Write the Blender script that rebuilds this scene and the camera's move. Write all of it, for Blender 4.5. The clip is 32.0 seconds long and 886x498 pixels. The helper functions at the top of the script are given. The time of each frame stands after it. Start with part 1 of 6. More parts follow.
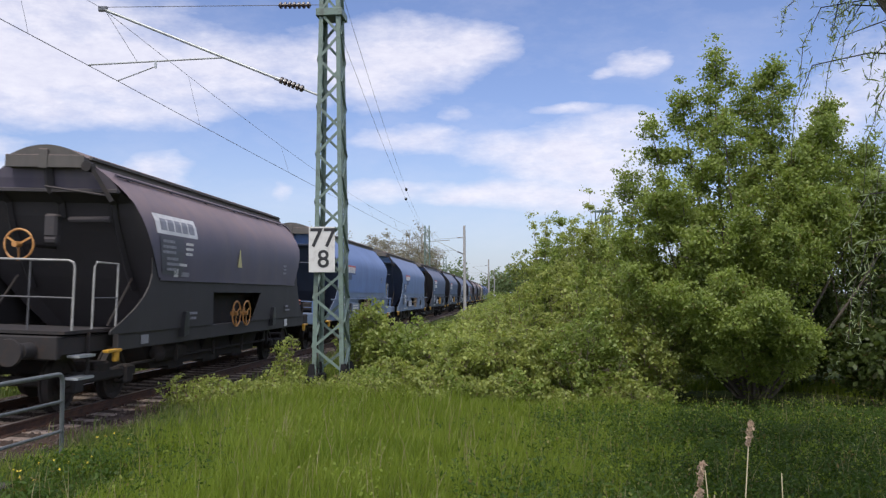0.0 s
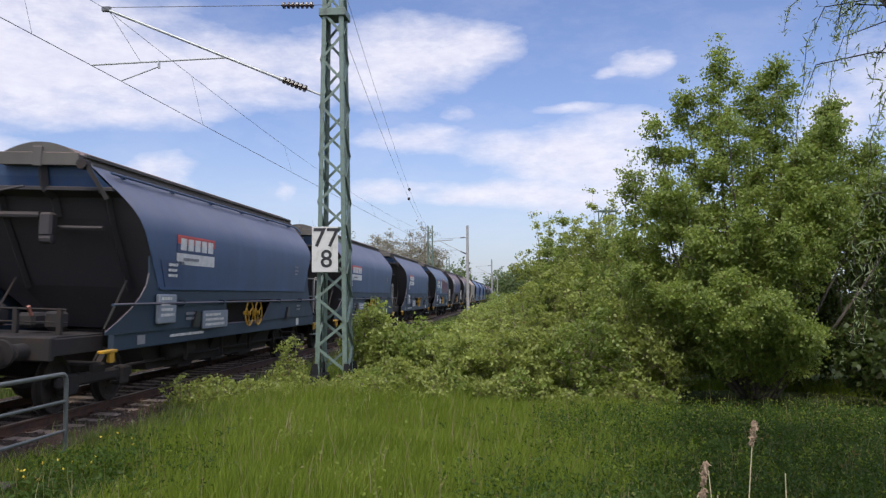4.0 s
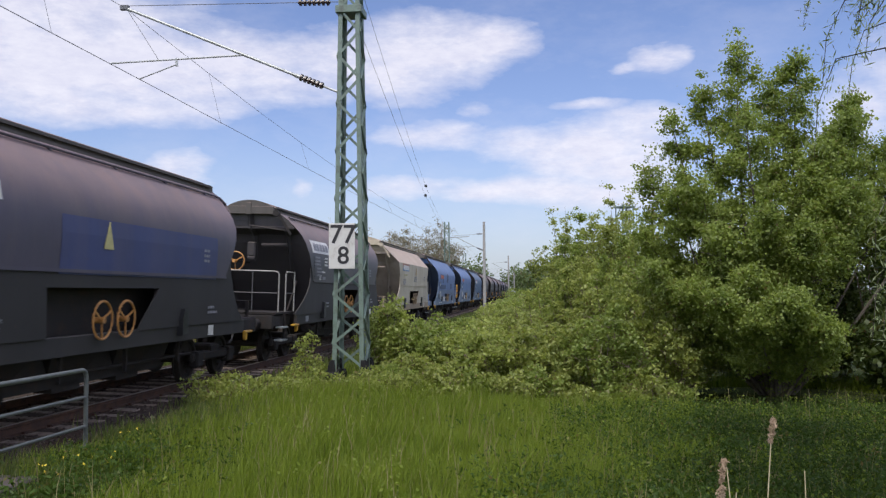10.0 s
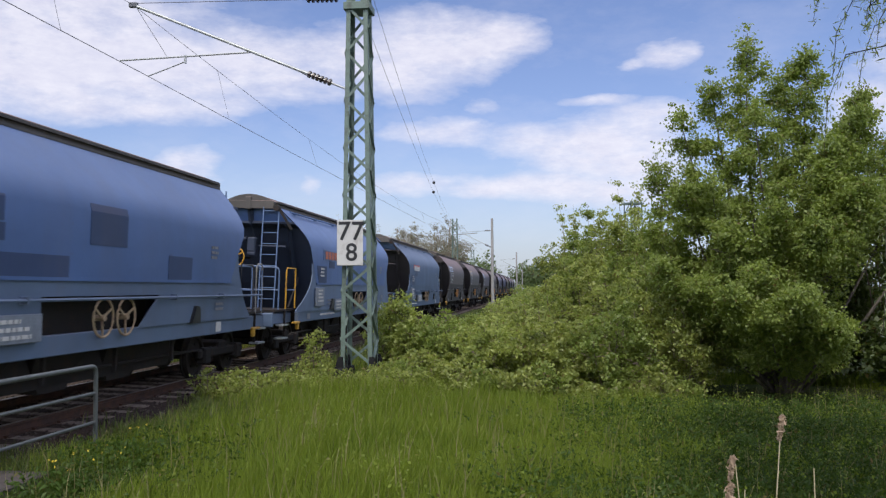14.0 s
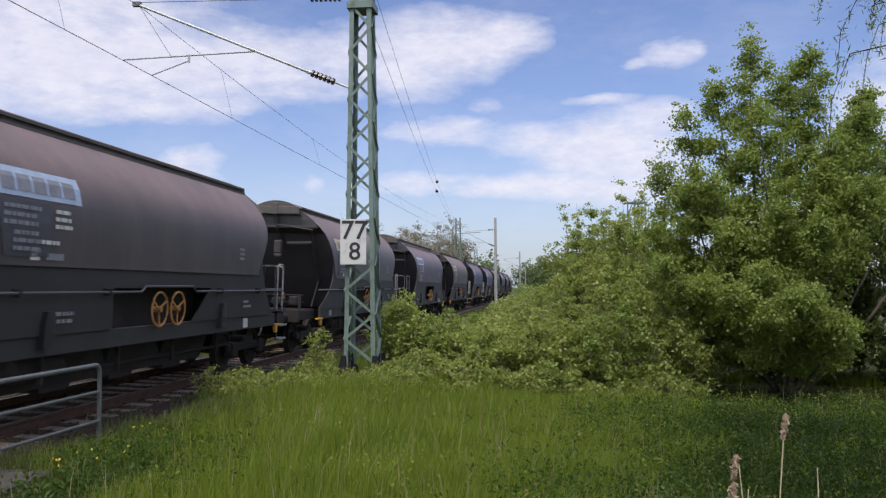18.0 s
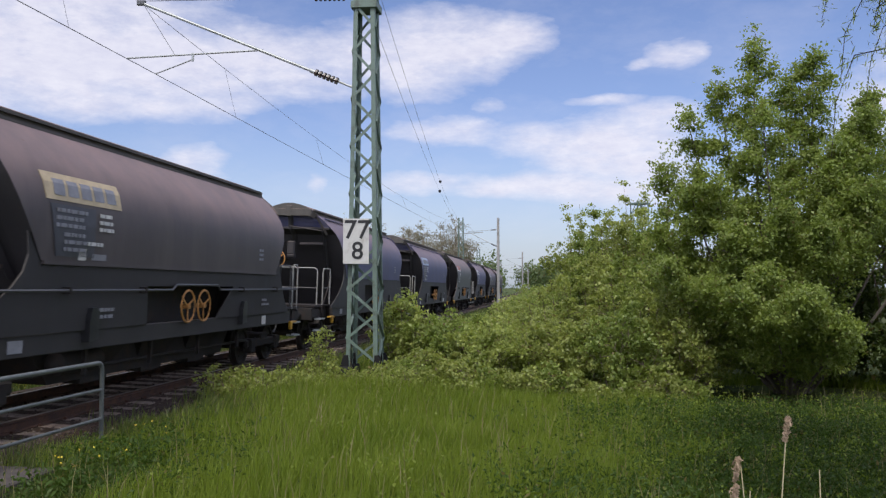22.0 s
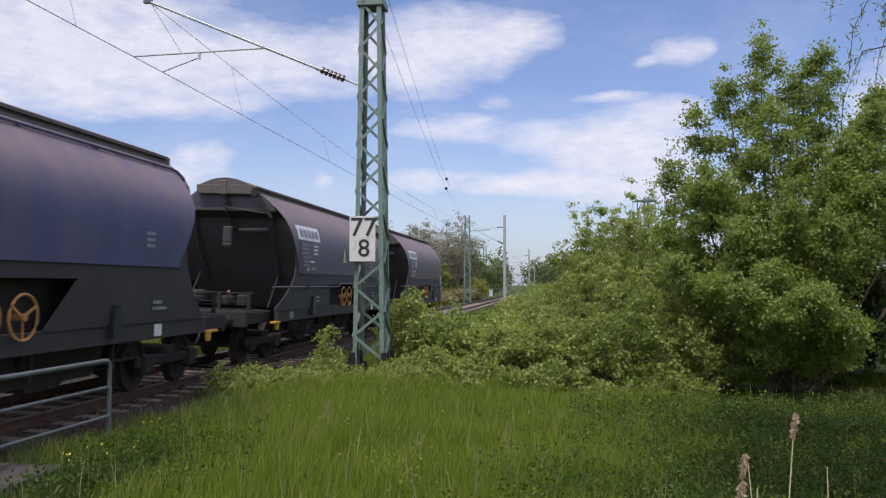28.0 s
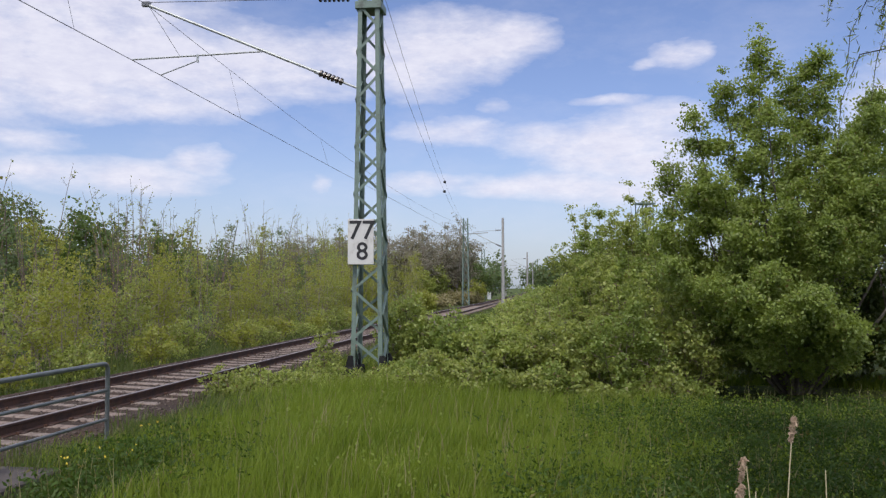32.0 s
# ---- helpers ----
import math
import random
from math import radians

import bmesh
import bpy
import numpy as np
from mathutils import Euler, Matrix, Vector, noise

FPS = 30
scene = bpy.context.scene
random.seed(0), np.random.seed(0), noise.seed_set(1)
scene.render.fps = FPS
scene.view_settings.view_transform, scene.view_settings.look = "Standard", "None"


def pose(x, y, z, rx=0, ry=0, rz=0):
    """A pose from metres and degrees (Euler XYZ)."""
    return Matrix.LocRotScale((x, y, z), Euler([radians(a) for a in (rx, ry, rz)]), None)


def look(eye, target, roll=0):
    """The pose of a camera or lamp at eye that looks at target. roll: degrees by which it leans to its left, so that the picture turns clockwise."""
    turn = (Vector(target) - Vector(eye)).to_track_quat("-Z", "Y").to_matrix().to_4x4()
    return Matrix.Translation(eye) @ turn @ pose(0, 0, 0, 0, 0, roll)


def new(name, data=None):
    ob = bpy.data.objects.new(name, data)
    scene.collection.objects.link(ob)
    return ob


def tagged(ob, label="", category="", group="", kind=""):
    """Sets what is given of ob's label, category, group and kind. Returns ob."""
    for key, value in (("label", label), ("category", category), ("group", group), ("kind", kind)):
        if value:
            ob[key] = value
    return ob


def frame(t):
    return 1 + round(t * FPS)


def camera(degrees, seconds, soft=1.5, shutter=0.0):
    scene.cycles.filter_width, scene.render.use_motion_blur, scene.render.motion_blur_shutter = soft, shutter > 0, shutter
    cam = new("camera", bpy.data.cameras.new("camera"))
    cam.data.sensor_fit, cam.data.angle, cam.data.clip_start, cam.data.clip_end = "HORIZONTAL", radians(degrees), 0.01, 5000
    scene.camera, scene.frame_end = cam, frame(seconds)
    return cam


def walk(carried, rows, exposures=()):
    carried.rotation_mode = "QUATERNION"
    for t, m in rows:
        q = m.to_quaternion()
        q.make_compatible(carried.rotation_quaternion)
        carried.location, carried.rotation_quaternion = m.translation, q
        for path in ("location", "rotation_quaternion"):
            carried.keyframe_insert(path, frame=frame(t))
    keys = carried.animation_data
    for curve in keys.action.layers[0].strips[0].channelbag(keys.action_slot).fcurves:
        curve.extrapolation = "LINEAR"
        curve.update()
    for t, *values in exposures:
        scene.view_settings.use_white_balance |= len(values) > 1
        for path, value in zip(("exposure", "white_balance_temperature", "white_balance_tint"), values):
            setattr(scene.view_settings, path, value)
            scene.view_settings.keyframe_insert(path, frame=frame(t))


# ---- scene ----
# World: x to the right, y ahead, z up; z = 0 is the top of the rails, the lens stands at x = y = 0.
EYE = (0.0, 0.0, 1.818)
cam = camera(54.57, 32.0, soft=1.3, shutter=0.12)
PATH = [
    (0.0, 93.102, 0.338, -2.539),
    (0.5, 93.134, 0.332, -2.490),
    (1.0, 93.145, 0.327, -2.470),
    (1.5, 93.110, 0.321, -2.437),
    (2.0, 93.083, 0.317, -2.400),
    (2.5, 93.073, 0.315, -2.388),
    (3.0, 93.071, 0.315, -2.336),
    (3.5, 93.112, 0.324, -2.338),
    (5.5, 93.002, 0.407, -2.285),
    (6.0, 93.008, 0.414, -2.264),
    (6.5, 93.046, 0.414, -2.189),
    (7.0, 93.066, 0.414, -2.134),
    (7.5, 93.074, 0.412, -2.072),
    (8.0, 93.041, 0.400, -1.794),
    (8.5, 93.007, 0.391, -1.573),
    (9.0, 92.987, 0.389, -1.482),
    (9.5, 92.934, 0.383, -1.347),
    (10.0, 92.865, 0.377, -1.223),
    (10.5, 92.796, 0.369, -1.085),
    (11.0, 92.786, 0.364, -1.019),
    (11.5, 92.767, 0.363, -0.962),
    (12.0, 92.714, 0.363, -0.886),
    (12.5, 92.709, 0.364, -0.812),
    (13.0, 92.703, 0.365, -0.773),
    (13.5, 92.664, 0.365, -0.731),
    (14.0, 92.650, 0.361, -0.685),
    (14.5, 92.648, 0.353, -0.659),
    (16.5, 92.658, 0.306, -0.517),
    (17.0, 92.645, 0.313, -0.539),
    (17.5, 92.594, 0.316, -0.509),
    (18.0, 92.593, 0.314, -0.473),
    (18.5, 92.639, 0.303, -0.482),
    (19.0, 92.649, 0.279, -0.498),
    (19.5, 92.620, 0.243, -0.502),
    (20.0, 92.611, 0.194, -0.455),
    (20.5, 92.657, 0.141, -0.404),
    (21.0, 92.651, 0.092, -0.401),
    (21.5, 92.616, 0.047, -0.356),
    (22.0, 92.585, 0.013, -0.306),
    (22.5, 92.580, -0.010, -0.241),
    (23.0, 92.586, -0.023, -0.188),
    (23.5, 92.566, -0.027, -0.166),
    (24.0, 92.523, -0.028, -0.119),
    (24.5, 92.516, -0.027, -0.059),
    (25.0, 92.522, -0.024, -0.013),
    (25.5, 92.495, -0.018, -0.001),
    (27.5, 92.403, 0.036, 0.114),
    (28.0, 92.415, 0.056, 0.124),
    (28.5, 92.432, 0.077, 0.137),
    (29.0, 92.451, 0.097, 0.134),
    (29.5, 92.494, 0.113, 0.129),
    (30.0, 92.545, 0.121, 0.120),
    (30.5, 92.581, 0.122, 0.090),
    (31.0, 92.563, 0.115, 0.073),
    (31.5, 92.576, 0.103, 0.057),
    (32.0, 92.613, 0.091, 0.012),
]
walk(cam, [(t, pose(*EYE, rx, ry, rz)) for t, rx, ry, rz in PATH], [(0.0, 0.05), (8.0, 0.03), (14.0, 0.0), (20.0, -0.03), (32.0, -0.04)])

# ---- sky, sun, exposure ----
SUN_AZ, SUN_EL = radians(196), radians(56)      # azimuth from straight ahead, to the right positive
sun_way = Vector((math.sin(SUN_AZ) * math.cos(SUN_EL), math.cos(SUN_AZ) * math.cos(SUN_EL), math.sin(SUN_EL)))
sun = new("sun", bpy.data.lights.new("sun", "SUN"))
sun.data.energy, sun.data.angle, sun.data.color = 2.8, radians(10), (1.0, 0.94, 0.84)
sun.matrix_world = look(sun_way * 50, (0, 0, 0))


class Nodes:
    """Short hand for building node trees."""

    def __init__(self, tree):
        self.t = tree
        tree.nodes.clear()

    def add(self, kind, ins=()):
        n = self.t.nodes.new(kind)
        for k, v in dict(ins).items():
            if hasattr(v, "is_output"):
                self.t.links.new(v, n.inputs[k])
            else:
                n.inputs[k].default_value = v
        return n

    def math(self, op, a, b=0.0, c=0.0, clamp=False):
        n = self.add("ShaderNodeMath", {0: a, 1: b, 2: c})
        n.operation, n.use_clamp = op, clamp
        return n.outputs[0]

    def mix(self, f, a, b, blend="MIX"):
        n = self.t.nodes.new("ShaderNodeMix")
        n.data_type, n.blend_type = "RGBA", blend
        for k, v in ((0, f), (6, a), (7, b)):
            if hasattr(v, "is_output"):
                self.t.links.new(v, n.inputs[k])
            else:
                n.inputs[k].default_value = v
        return n.outputs[2]

    def vec(self, op, a, b, c=(0, 0, 0)):
        n = self.add("ShaderNodeVectorMath", {0: a, 1: b, 2: c})
        n.operation = op
        return n.outputs[0]

    def add_smooth(self, a, b):
        n = self.add("ShaderNodeMath", {0: a, 1: b, 2: 0.25})
        n.operation = "SMOOTH_MAX"
        return n.outputs[0]

    def noise(self, vec, scale, detail=4.0, rough=0.55, dist=0.0):
        n = self.add("ShaderNodeTexNoise", {"Scale": scale, "Detail": detail, "Roughness": rough, "Distortion": dist})
        if vec is not None:
            self.t.links.new(vec, n.inputs["Vector"])
        return n.outputs[0]

    def ramp(self, f, lo, hi):
        return self.add("ShaderNodeMapRange", {0: f, 1: lo, 2: hi, 3: 0.0, 4: 1.0}).outputs[0]


def build_world():
    w = bpy.data.worlds.new("sky")
    scene.world = w
    w.use_nodes = True
    n = Nodes(w.node_tree)
    geo = n.add("ShaderNodeTexCoord").outputs["Generated"]
    sep = n.add("ShaderNodeSeparateXYZ", {0: geo})
    x, y, z = sep.outputs[0], sep.outputs[1], sep.outputs[2]
    sky = n.add("ShaderNodeTexSky")
    sky.sky_type, sky.sun_disc, sky.sun_elevation, sky.sun_rotation = "NISHITA", False, SUN_EL, SUN_AZ
    sky.air_density, sky.dust_density, sky.ozone_density = 1.0, 1.2, 2.2
    az = n.math("ARCTAN2", x, y)
    el = n.math("ARCSINE", z)
    # ragged edges: noise that is stretched along the horizon bends the cloud places and breaks their rims
    stretch = n.add("ShaderNodeCombineXYZ", {0: az, 1: n.math("MULTIPLY", el, 2.4), 2: 0.37}).outputs[0]
    bend = n.add("ShaderNodeTexNoise", {"Vector": stretch, "Scale": 11.0, "Detail": 4.0, "Roughness": 0.6}).outputs["Color"]
    big = n.noise(stretch, 16.0, 6.0, 0.62)
    fine = n.noise(stretch, 42.0, 5.0, 0.62)
    place = n.vec("MULTIPLY_ADD", bend, (0.055, 0.022, 0.0), n.add("ShaderNodeCombineXYZ", {0: n.math("SUBTRACT", az, 0.0275), 1: n.math("SUBTRACT", el, 0.011)}).outputs[0])
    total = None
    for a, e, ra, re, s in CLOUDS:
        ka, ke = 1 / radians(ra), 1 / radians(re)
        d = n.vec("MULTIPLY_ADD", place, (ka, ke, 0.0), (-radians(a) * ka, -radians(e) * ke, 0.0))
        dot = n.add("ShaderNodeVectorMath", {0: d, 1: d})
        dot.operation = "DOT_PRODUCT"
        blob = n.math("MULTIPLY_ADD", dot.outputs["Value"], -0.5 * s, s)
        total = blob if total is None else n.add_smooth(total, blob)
    waver = n.math("ADD", n.math("MULTIPLY", n.math("SUBTRACT", big, 0.5), 1.3), n.math("MULTIPLY", n.math("SUBTRACT", fine, 0.5), 0.30))
    # broken cloud all round, where no shape is named
    flat = n.add("ShaderNodeCombineXYZ", {0: n.math("DIVIDE", x, n.math("ADD", z, 0.18)), 1: n.math("DIVIDE", y, n.math("ADD", z, 0.18)), 2: 2.0}).outputs[0]
    around = n.ramp(n.noise(flat, 0.9, 5.0, 0.6), 0.36, 0.58)
    behind = n.ramp(n.math("ABSOLUTE", az), radians(34), radians(48))
    above = n.ramp(el, radians(21), radians(28))
    other = n.math("MULTIPLY", around, n.math("MAXIMUM", behind, above))
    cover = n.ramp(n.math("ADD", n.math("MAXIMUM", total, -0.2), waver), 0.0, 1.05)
    veil = n.math("MULTIPLY", n.ramp(n.noise(stretch, 5.0, 6.0, 0.65), 0.46, 0.8), 0.25)
    cover = n.math("MAXIMUM", n.math("MAXIMUM", cover, other), veil, clamp=True)
    low = n.ramp(el, radians(11.0), radians(0.5))
    haze = n.mix(n.math("MULTIPLY", low, 0.45), SKY_TINT(n, sky.outputs[0]), (5.9, 7.1, 8.6, 1))
    white = n.mix(n.ramp(fine, 0.3, 0.75), (8.0, 7.9, 9.3, 1), (9.6, 9.4, 10.3, 1))
    col = n.mix(n.math("MULTIPLY", cover, 0.86), haze, white)
    # the clouds overhead and behind, near the veiled sun, are brighter than those ahead
    lift = n.math("MULTIPLY_ADD", n.math("MAXIMUM", behind, above), 0.75, 1.0)
    col = n.mix(1.0, col, n.add("ShaderNodeCombineXYZ", {0: lift, 1: lift, 2: lift}).outputs[0], "MULTIPLY")
    bg = n.add("ShaderNodeBackground", {"Color": col, "Strength": 0.1})
    out = n.add("ShaderNodeOutputWorld", {"Surface": bg.outputs[0]})
    return w


def SKY_TINT(n, c):
    return n.mix(1.0, c, (1.30, 1.24, 1.50, 1), "MULTIPLY")


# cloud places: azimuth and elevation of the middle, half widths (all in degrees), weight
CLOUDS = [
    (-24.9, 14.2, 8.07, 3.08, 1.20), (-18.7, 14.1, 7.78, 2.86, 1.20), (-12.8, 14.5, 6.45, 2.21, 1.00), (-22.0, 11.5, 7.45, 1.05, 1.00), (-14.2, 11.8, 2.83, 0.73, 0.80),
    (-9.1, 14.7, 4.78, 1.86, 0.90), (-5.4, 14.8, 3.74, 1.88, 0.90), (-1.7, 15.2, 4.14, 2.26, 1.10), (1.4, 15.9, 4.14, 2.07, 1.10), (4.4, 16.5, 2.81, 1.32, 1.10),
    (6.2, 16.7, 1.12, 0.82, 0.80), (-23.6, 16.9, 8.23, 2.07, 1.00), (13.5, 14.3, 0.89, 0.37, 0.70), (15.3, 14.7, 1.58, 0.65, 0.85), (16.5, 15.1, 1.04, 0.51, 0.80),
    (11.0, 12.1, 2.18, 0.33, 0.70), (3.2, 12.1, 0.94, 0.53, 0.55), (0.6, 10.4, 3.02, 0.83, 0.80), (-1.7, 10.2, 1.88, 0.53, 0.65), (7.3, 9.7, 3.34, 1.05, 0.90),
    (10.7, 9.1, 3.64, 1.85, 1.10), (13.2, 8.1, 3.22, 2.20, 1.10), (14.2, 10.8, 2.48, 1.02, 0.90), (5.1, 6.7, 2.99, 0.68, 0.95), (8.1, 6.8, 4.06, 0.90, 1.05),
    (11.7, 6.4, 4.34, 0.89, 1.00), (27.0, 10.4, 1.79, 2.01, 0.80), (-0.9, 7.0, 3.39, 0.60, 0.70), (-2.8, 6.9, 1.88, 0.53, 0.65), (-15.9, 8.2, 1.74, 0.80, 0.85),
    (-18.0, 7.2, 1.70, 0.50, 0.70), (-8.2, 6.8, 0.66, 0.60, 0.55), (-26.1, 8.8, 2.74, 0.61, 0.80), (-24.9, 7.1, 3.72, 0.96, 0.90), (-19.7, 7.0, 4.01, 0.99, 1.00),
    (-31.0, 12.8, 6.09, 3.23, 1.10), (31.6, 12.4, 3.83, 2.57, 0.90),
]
build_world()

# ---- the line of the track ----
PHI, OFF, S_BEND, BEND, L_BEND = 0.13263, 8.237, 25.0, 8.44e-5, 410.0
ALONG, ASIDE = np.array([math.sin(PHI), math.cos(PHI)]), np.array([-math.cos(PHI), math.sin(PHI)])


def track(s, o=0.0):
    """Plan point at s metres along the track and o metres from its middle towards the lens, and the heading."""
    a = min(max(s - S_BEND, 0.0), L_BEND)
    rest, th = max(s - S_BEND - L_BEND, 0.0), BEND * a
    u = min(s, S_BEND) + math.sin(th) / BEND + rest * math.cos(th)
    w = OFF + (1 - math.cos(th)) / BEND + rest * math.sin(th) - o * math.cos(th)
    p = ALONG * (u - o * math.sin(th)) + ASIDE * w
    return float(p[0]), float(p[1]), math.degrees(math.pi / 2 - PHI + th)


CANT = 2.0          # the far rail lies higher than the near one


def canted(o, z):
    """Height of a point of the track bed that lies o metres from the middle towards the lens."""
    return z - o * math.tan(radians(CANT))


def offset_of(x, y):
    """Distance from the track's middle towards the lens, for plan points (arrays)."""
    u, w = x * ALONG[0] + y * ALONG[1], x * ASIDE[0] + y * ASIDE[1]
    a = np.clip(u - S_BEND, 0, L_BEND)
    rest = np.maximum(u - S_BEND - L_BEND, 0)
    return OFF + a * a * BEND / 2 + rest * BEND * L_BEND - w


def height(x, y):
    """Height of the ground."""
    o = offset_of(x, y)
    z = np.interp(o, [-400, -40, -6, -3.0, -2.2, -1.6, 1.6, 2.1, 3.0, 5.5, 9.5, 30, 400], [0.2, -0.2, -0.5, -0.38, -0.3, -0.5, -0.5, -0.26, -0.14, -0.06, -0.42, -0.6, -0.3])
    return z + 0.05 * np.sin(x * 0.9 + 1.3) * np.cos(y * 0.7) * (np.abs(o) > 3)


# ---- mesh building ----
class Shape:
    """Collects faces, then becomes one mesh."""

    def __init__(self):
        self.v, self.f = [], []

    def poly(self, pts):
        k = len(self.v)
        self.v += [tuple(p) for p in pts]
        self.f.append(tuple(range(k, k + len(pts))))

    def box(self, cx, cy, cz, sx, sy, sz, m=None, bevel=0.0):
        b = min(bevel, sx * 0.4, sy * 0.4, sz * 0.4)
        hx, hy, hz = sx / 2, sy / 2, sz / 2
        k = len(self.v)
        if b <= 0:
            pts = [(x, y, z) for x in (-hx, hx) for y in (-hy, hy) for z in (-hz, hz)]
            faces = [(0, 1, 3, 2), (4, 6, 7, 5), (0, 4, 5, 1), (2, 3, 7, 6), (0, 2, 6, 4), (1, 5, 7, 3)]
        else:
            pts, idx = [], {}
            for x in (-1, 1):
                for y in (-1, 1):
                    for z in (-1, 1):
                        for ax in range(3):
                            p = [x * (hx - b), y * (hy - b), z * (hz - b)]
                            p[ax] = (x * hx, y * hy, z * hz)[ax]
                            idx[x, y, z, ax] = len(pts)
                            pts.append(tuple(p))
            faces = []
            for s in (-1, 1):
                faces.append([idx[s, a, c, 0] for a, c in ((-1, -1), (1, -1), (1, 1), (-1, 1))][::s])
                faces.append([idx[a, s, c, 1] for a, c in ((-1, -1), (-1, 1), (1, 1), (1, -1))][::s])
                faces.append([idx[a, c, s, 2] for a, c in ((-1, -1), (1, -1), (1, 1), (-1, 1))][::s])
            for s in (-1, 1):
                for q in (-1, 1):
                    faces.append([idx[s, q, -1, 0], idx[s, q, 1, 0], idx[s, q, 1, 1], idx[s, q, -1, 1]][::s * q])
                    faces.append([idx[s, -1, q, 0], idx[s, -1, q, 2], idx[s, 1, q, 2], idx[s, 1, q, 0]][::s * q])
                    faces.append([idx[-1, s, q, 1], idx[1, s, q, 1], idx[1, s, q, 2], idx[-1, s, q, 2]][::-s * q])
            for x in (-1, 1):
                for y in (-1, 1):
                    for z in (-1, 1):
                        faces.append([idx[x, y, z, 0], idx[x, y, z, 1], idx[x, y, z, 2]][::x * y * z])
        pts = [Vector(p) for p in pts]
        if m is not None:
            pts = [m @ p for p in pts]
        self.v += [(p[0] + cx, p[1] + cy, p[2] + cz) for p in pts]
        self.f += [tuple(k + i for i in f) for f in faces]
        return self

    def tube(self, pts, r, sides=8, caps=True, r2=None):
        """A round bar along a chain of points."""
        pts = [Vector(p) for p in pts]
        k, n = len(self.v), len(pts)
        up = Vector((0, 0, 1))
        for i, p in enumerate(pts):
            d = (pts[min(i + 1, n - 1)] - pts[max(i - 1, 0)]).normalized()
            ref = up if abs(d.z) < 0.95 else Vector((1, 0, 0))
            a = d.cross(ref).normalized()
            b = d.cross(a)
            rr = r if r2 is None else r + (r2 - r) * i / max(n - 1, 1)
            for j in range(sides):
                w = 2 * math.pi * j / sides
                self.v.append(tuple(p + (a * math.cos(w) + b * math.sin(w)) * rr))
        for i in range(n - 1):
            for j in range(sides):
                q = (j + 1) % sides
                self.f.append((k + i * sides + j, k + i * sides + q, k + (i + 1) * sides + q, k + (i + 1) * sides + j))
        if caps:
            self.f.append(tuple(k + j for j in reversed(range(sides))))
            self.f.append(tuple(k + (n - 1) * sides + j for j in range(sides)))
        return self

    def beam(self, p, q, w, h):
        """A square bar from p to q."""
        p, q = Vector(p), Vector(q)
        m = (q - p).to_track_quat("X", "Z").to_matrix().to_4x4()
        c = (p + q) / 2
        return self.box(c.x, c.y, c.z, (q - p).length, w, h, m.to_3x3())

    def angle(self, p, q, w, t, sx, sy):
        """An L-section upright from p to q, its flanges pointing to sx and sy."""
        for dx, dy, ax, ay in ((sx * w / 2, 0, w, t), (0, sy * w / 2, t, w)):
            k = len(self.v)
            for c in (p, q):
                for a, b in ((-1, -1), (1, -1), (1, 1), (-1, 1)):
                    self.v.append((c[0] + dx + a * ax / 2, c[1] + dy + b * ay / 2, c[2]))
            for j in range(4):
                i = (j + 1) % 4
                self.f.append((k + j, k + i, k + 4 + i, k + 4 + j))
            self.f += [(k + 3, k + 2, k + 1, k), (k + 4, k + 5, k + 6, k + 7)]
        return self

    def lathe(self, c, axis, prof, sides=20):
        """Turns (distance along the axis, radius) pairs about the axis ('x', 'y' or 'z')."""
        k = len(self.v)
        for d, r in prof:
            for j in range(sides):
                w = 2 * math.pi * j / sides
                u, v = r * math.cos(w), r * math.sin(w)
                o = {"x": (d, u, v), "y": (u, d, v), "z": (u, v, d)}[axis]
                self.v.append((c[0] + o[0], c[1] + o[1], c[2] + o[2]))
        for i in range(len(prof) - 1):
            for j in range(sides):
                q = (j + 1) % sides
                self.f.append((k + i * sides + j, k + i * sides + q, k + (i + 1) * sides + q, k + (i + 1) * sides + j))
        self.f.append(tuple(k + j for j in reversed(range(sides))))
        self.f.append(tuple(k + (len(prof) - 1) * sides + j for j in range(sides)))
        return self

    def plate(self, pts, y0, y1):
        """A plate cut to (x, z) points, between two depths in y."""
        k, n = len(self.v), len(pts)
        self.v += [(x, y0, z) for x, z in pts] + [(x, y1, z) for x, z in pts]
        self.f += [tuple(range(k, k + n)), tuple(reversed(range(k + n, k + 2 * n)))]
        for j in range(n):
            i = (j + 1) % n
            self.f.append((k + i, k + j, k + n + j, k + n + i))
        return self

    def mesh(self, name, smooth=0.0):
        me = bpy.data.meshes.new(name)
        me.from_pydata(self.v, [], self.f)
        bm = bmesh.new()
        bm.from_mesh(me)
        bmesh.ops.recalc_face_normals(bm, faces=bm.faces)
        if smooth:
            for f in bm.faces:
                f.smooth = True
            lim = radians(smooth)
            for e in bm.edges:
                e.smooth = len(e.link_faces) == 2 and e.calc_face_angle(0.0) < lim
        bm.to_mesh(me)
        bm.free()
        return me


def part(name, shape, material, parent, label="", smooth=0.0, m=None):
    """Links a shape (or a ready mesh) as one mesh object under a thing or a part."""
    me = shape.mesh(name, smooth) if isinstance(shape, Shape) else shape
    if not me.materials:
        me.materials.append(material)
    ob = new(name, me)
    if me.materials[0] != material:
        ob.material_slots[0].link = "OBJECT"
        ob.material_slots[0].material = material
    ob.parent = parent
    if m is not None:
        ob.matrix_basis = m
    if label:
        tagged(ob, label)
    return ob


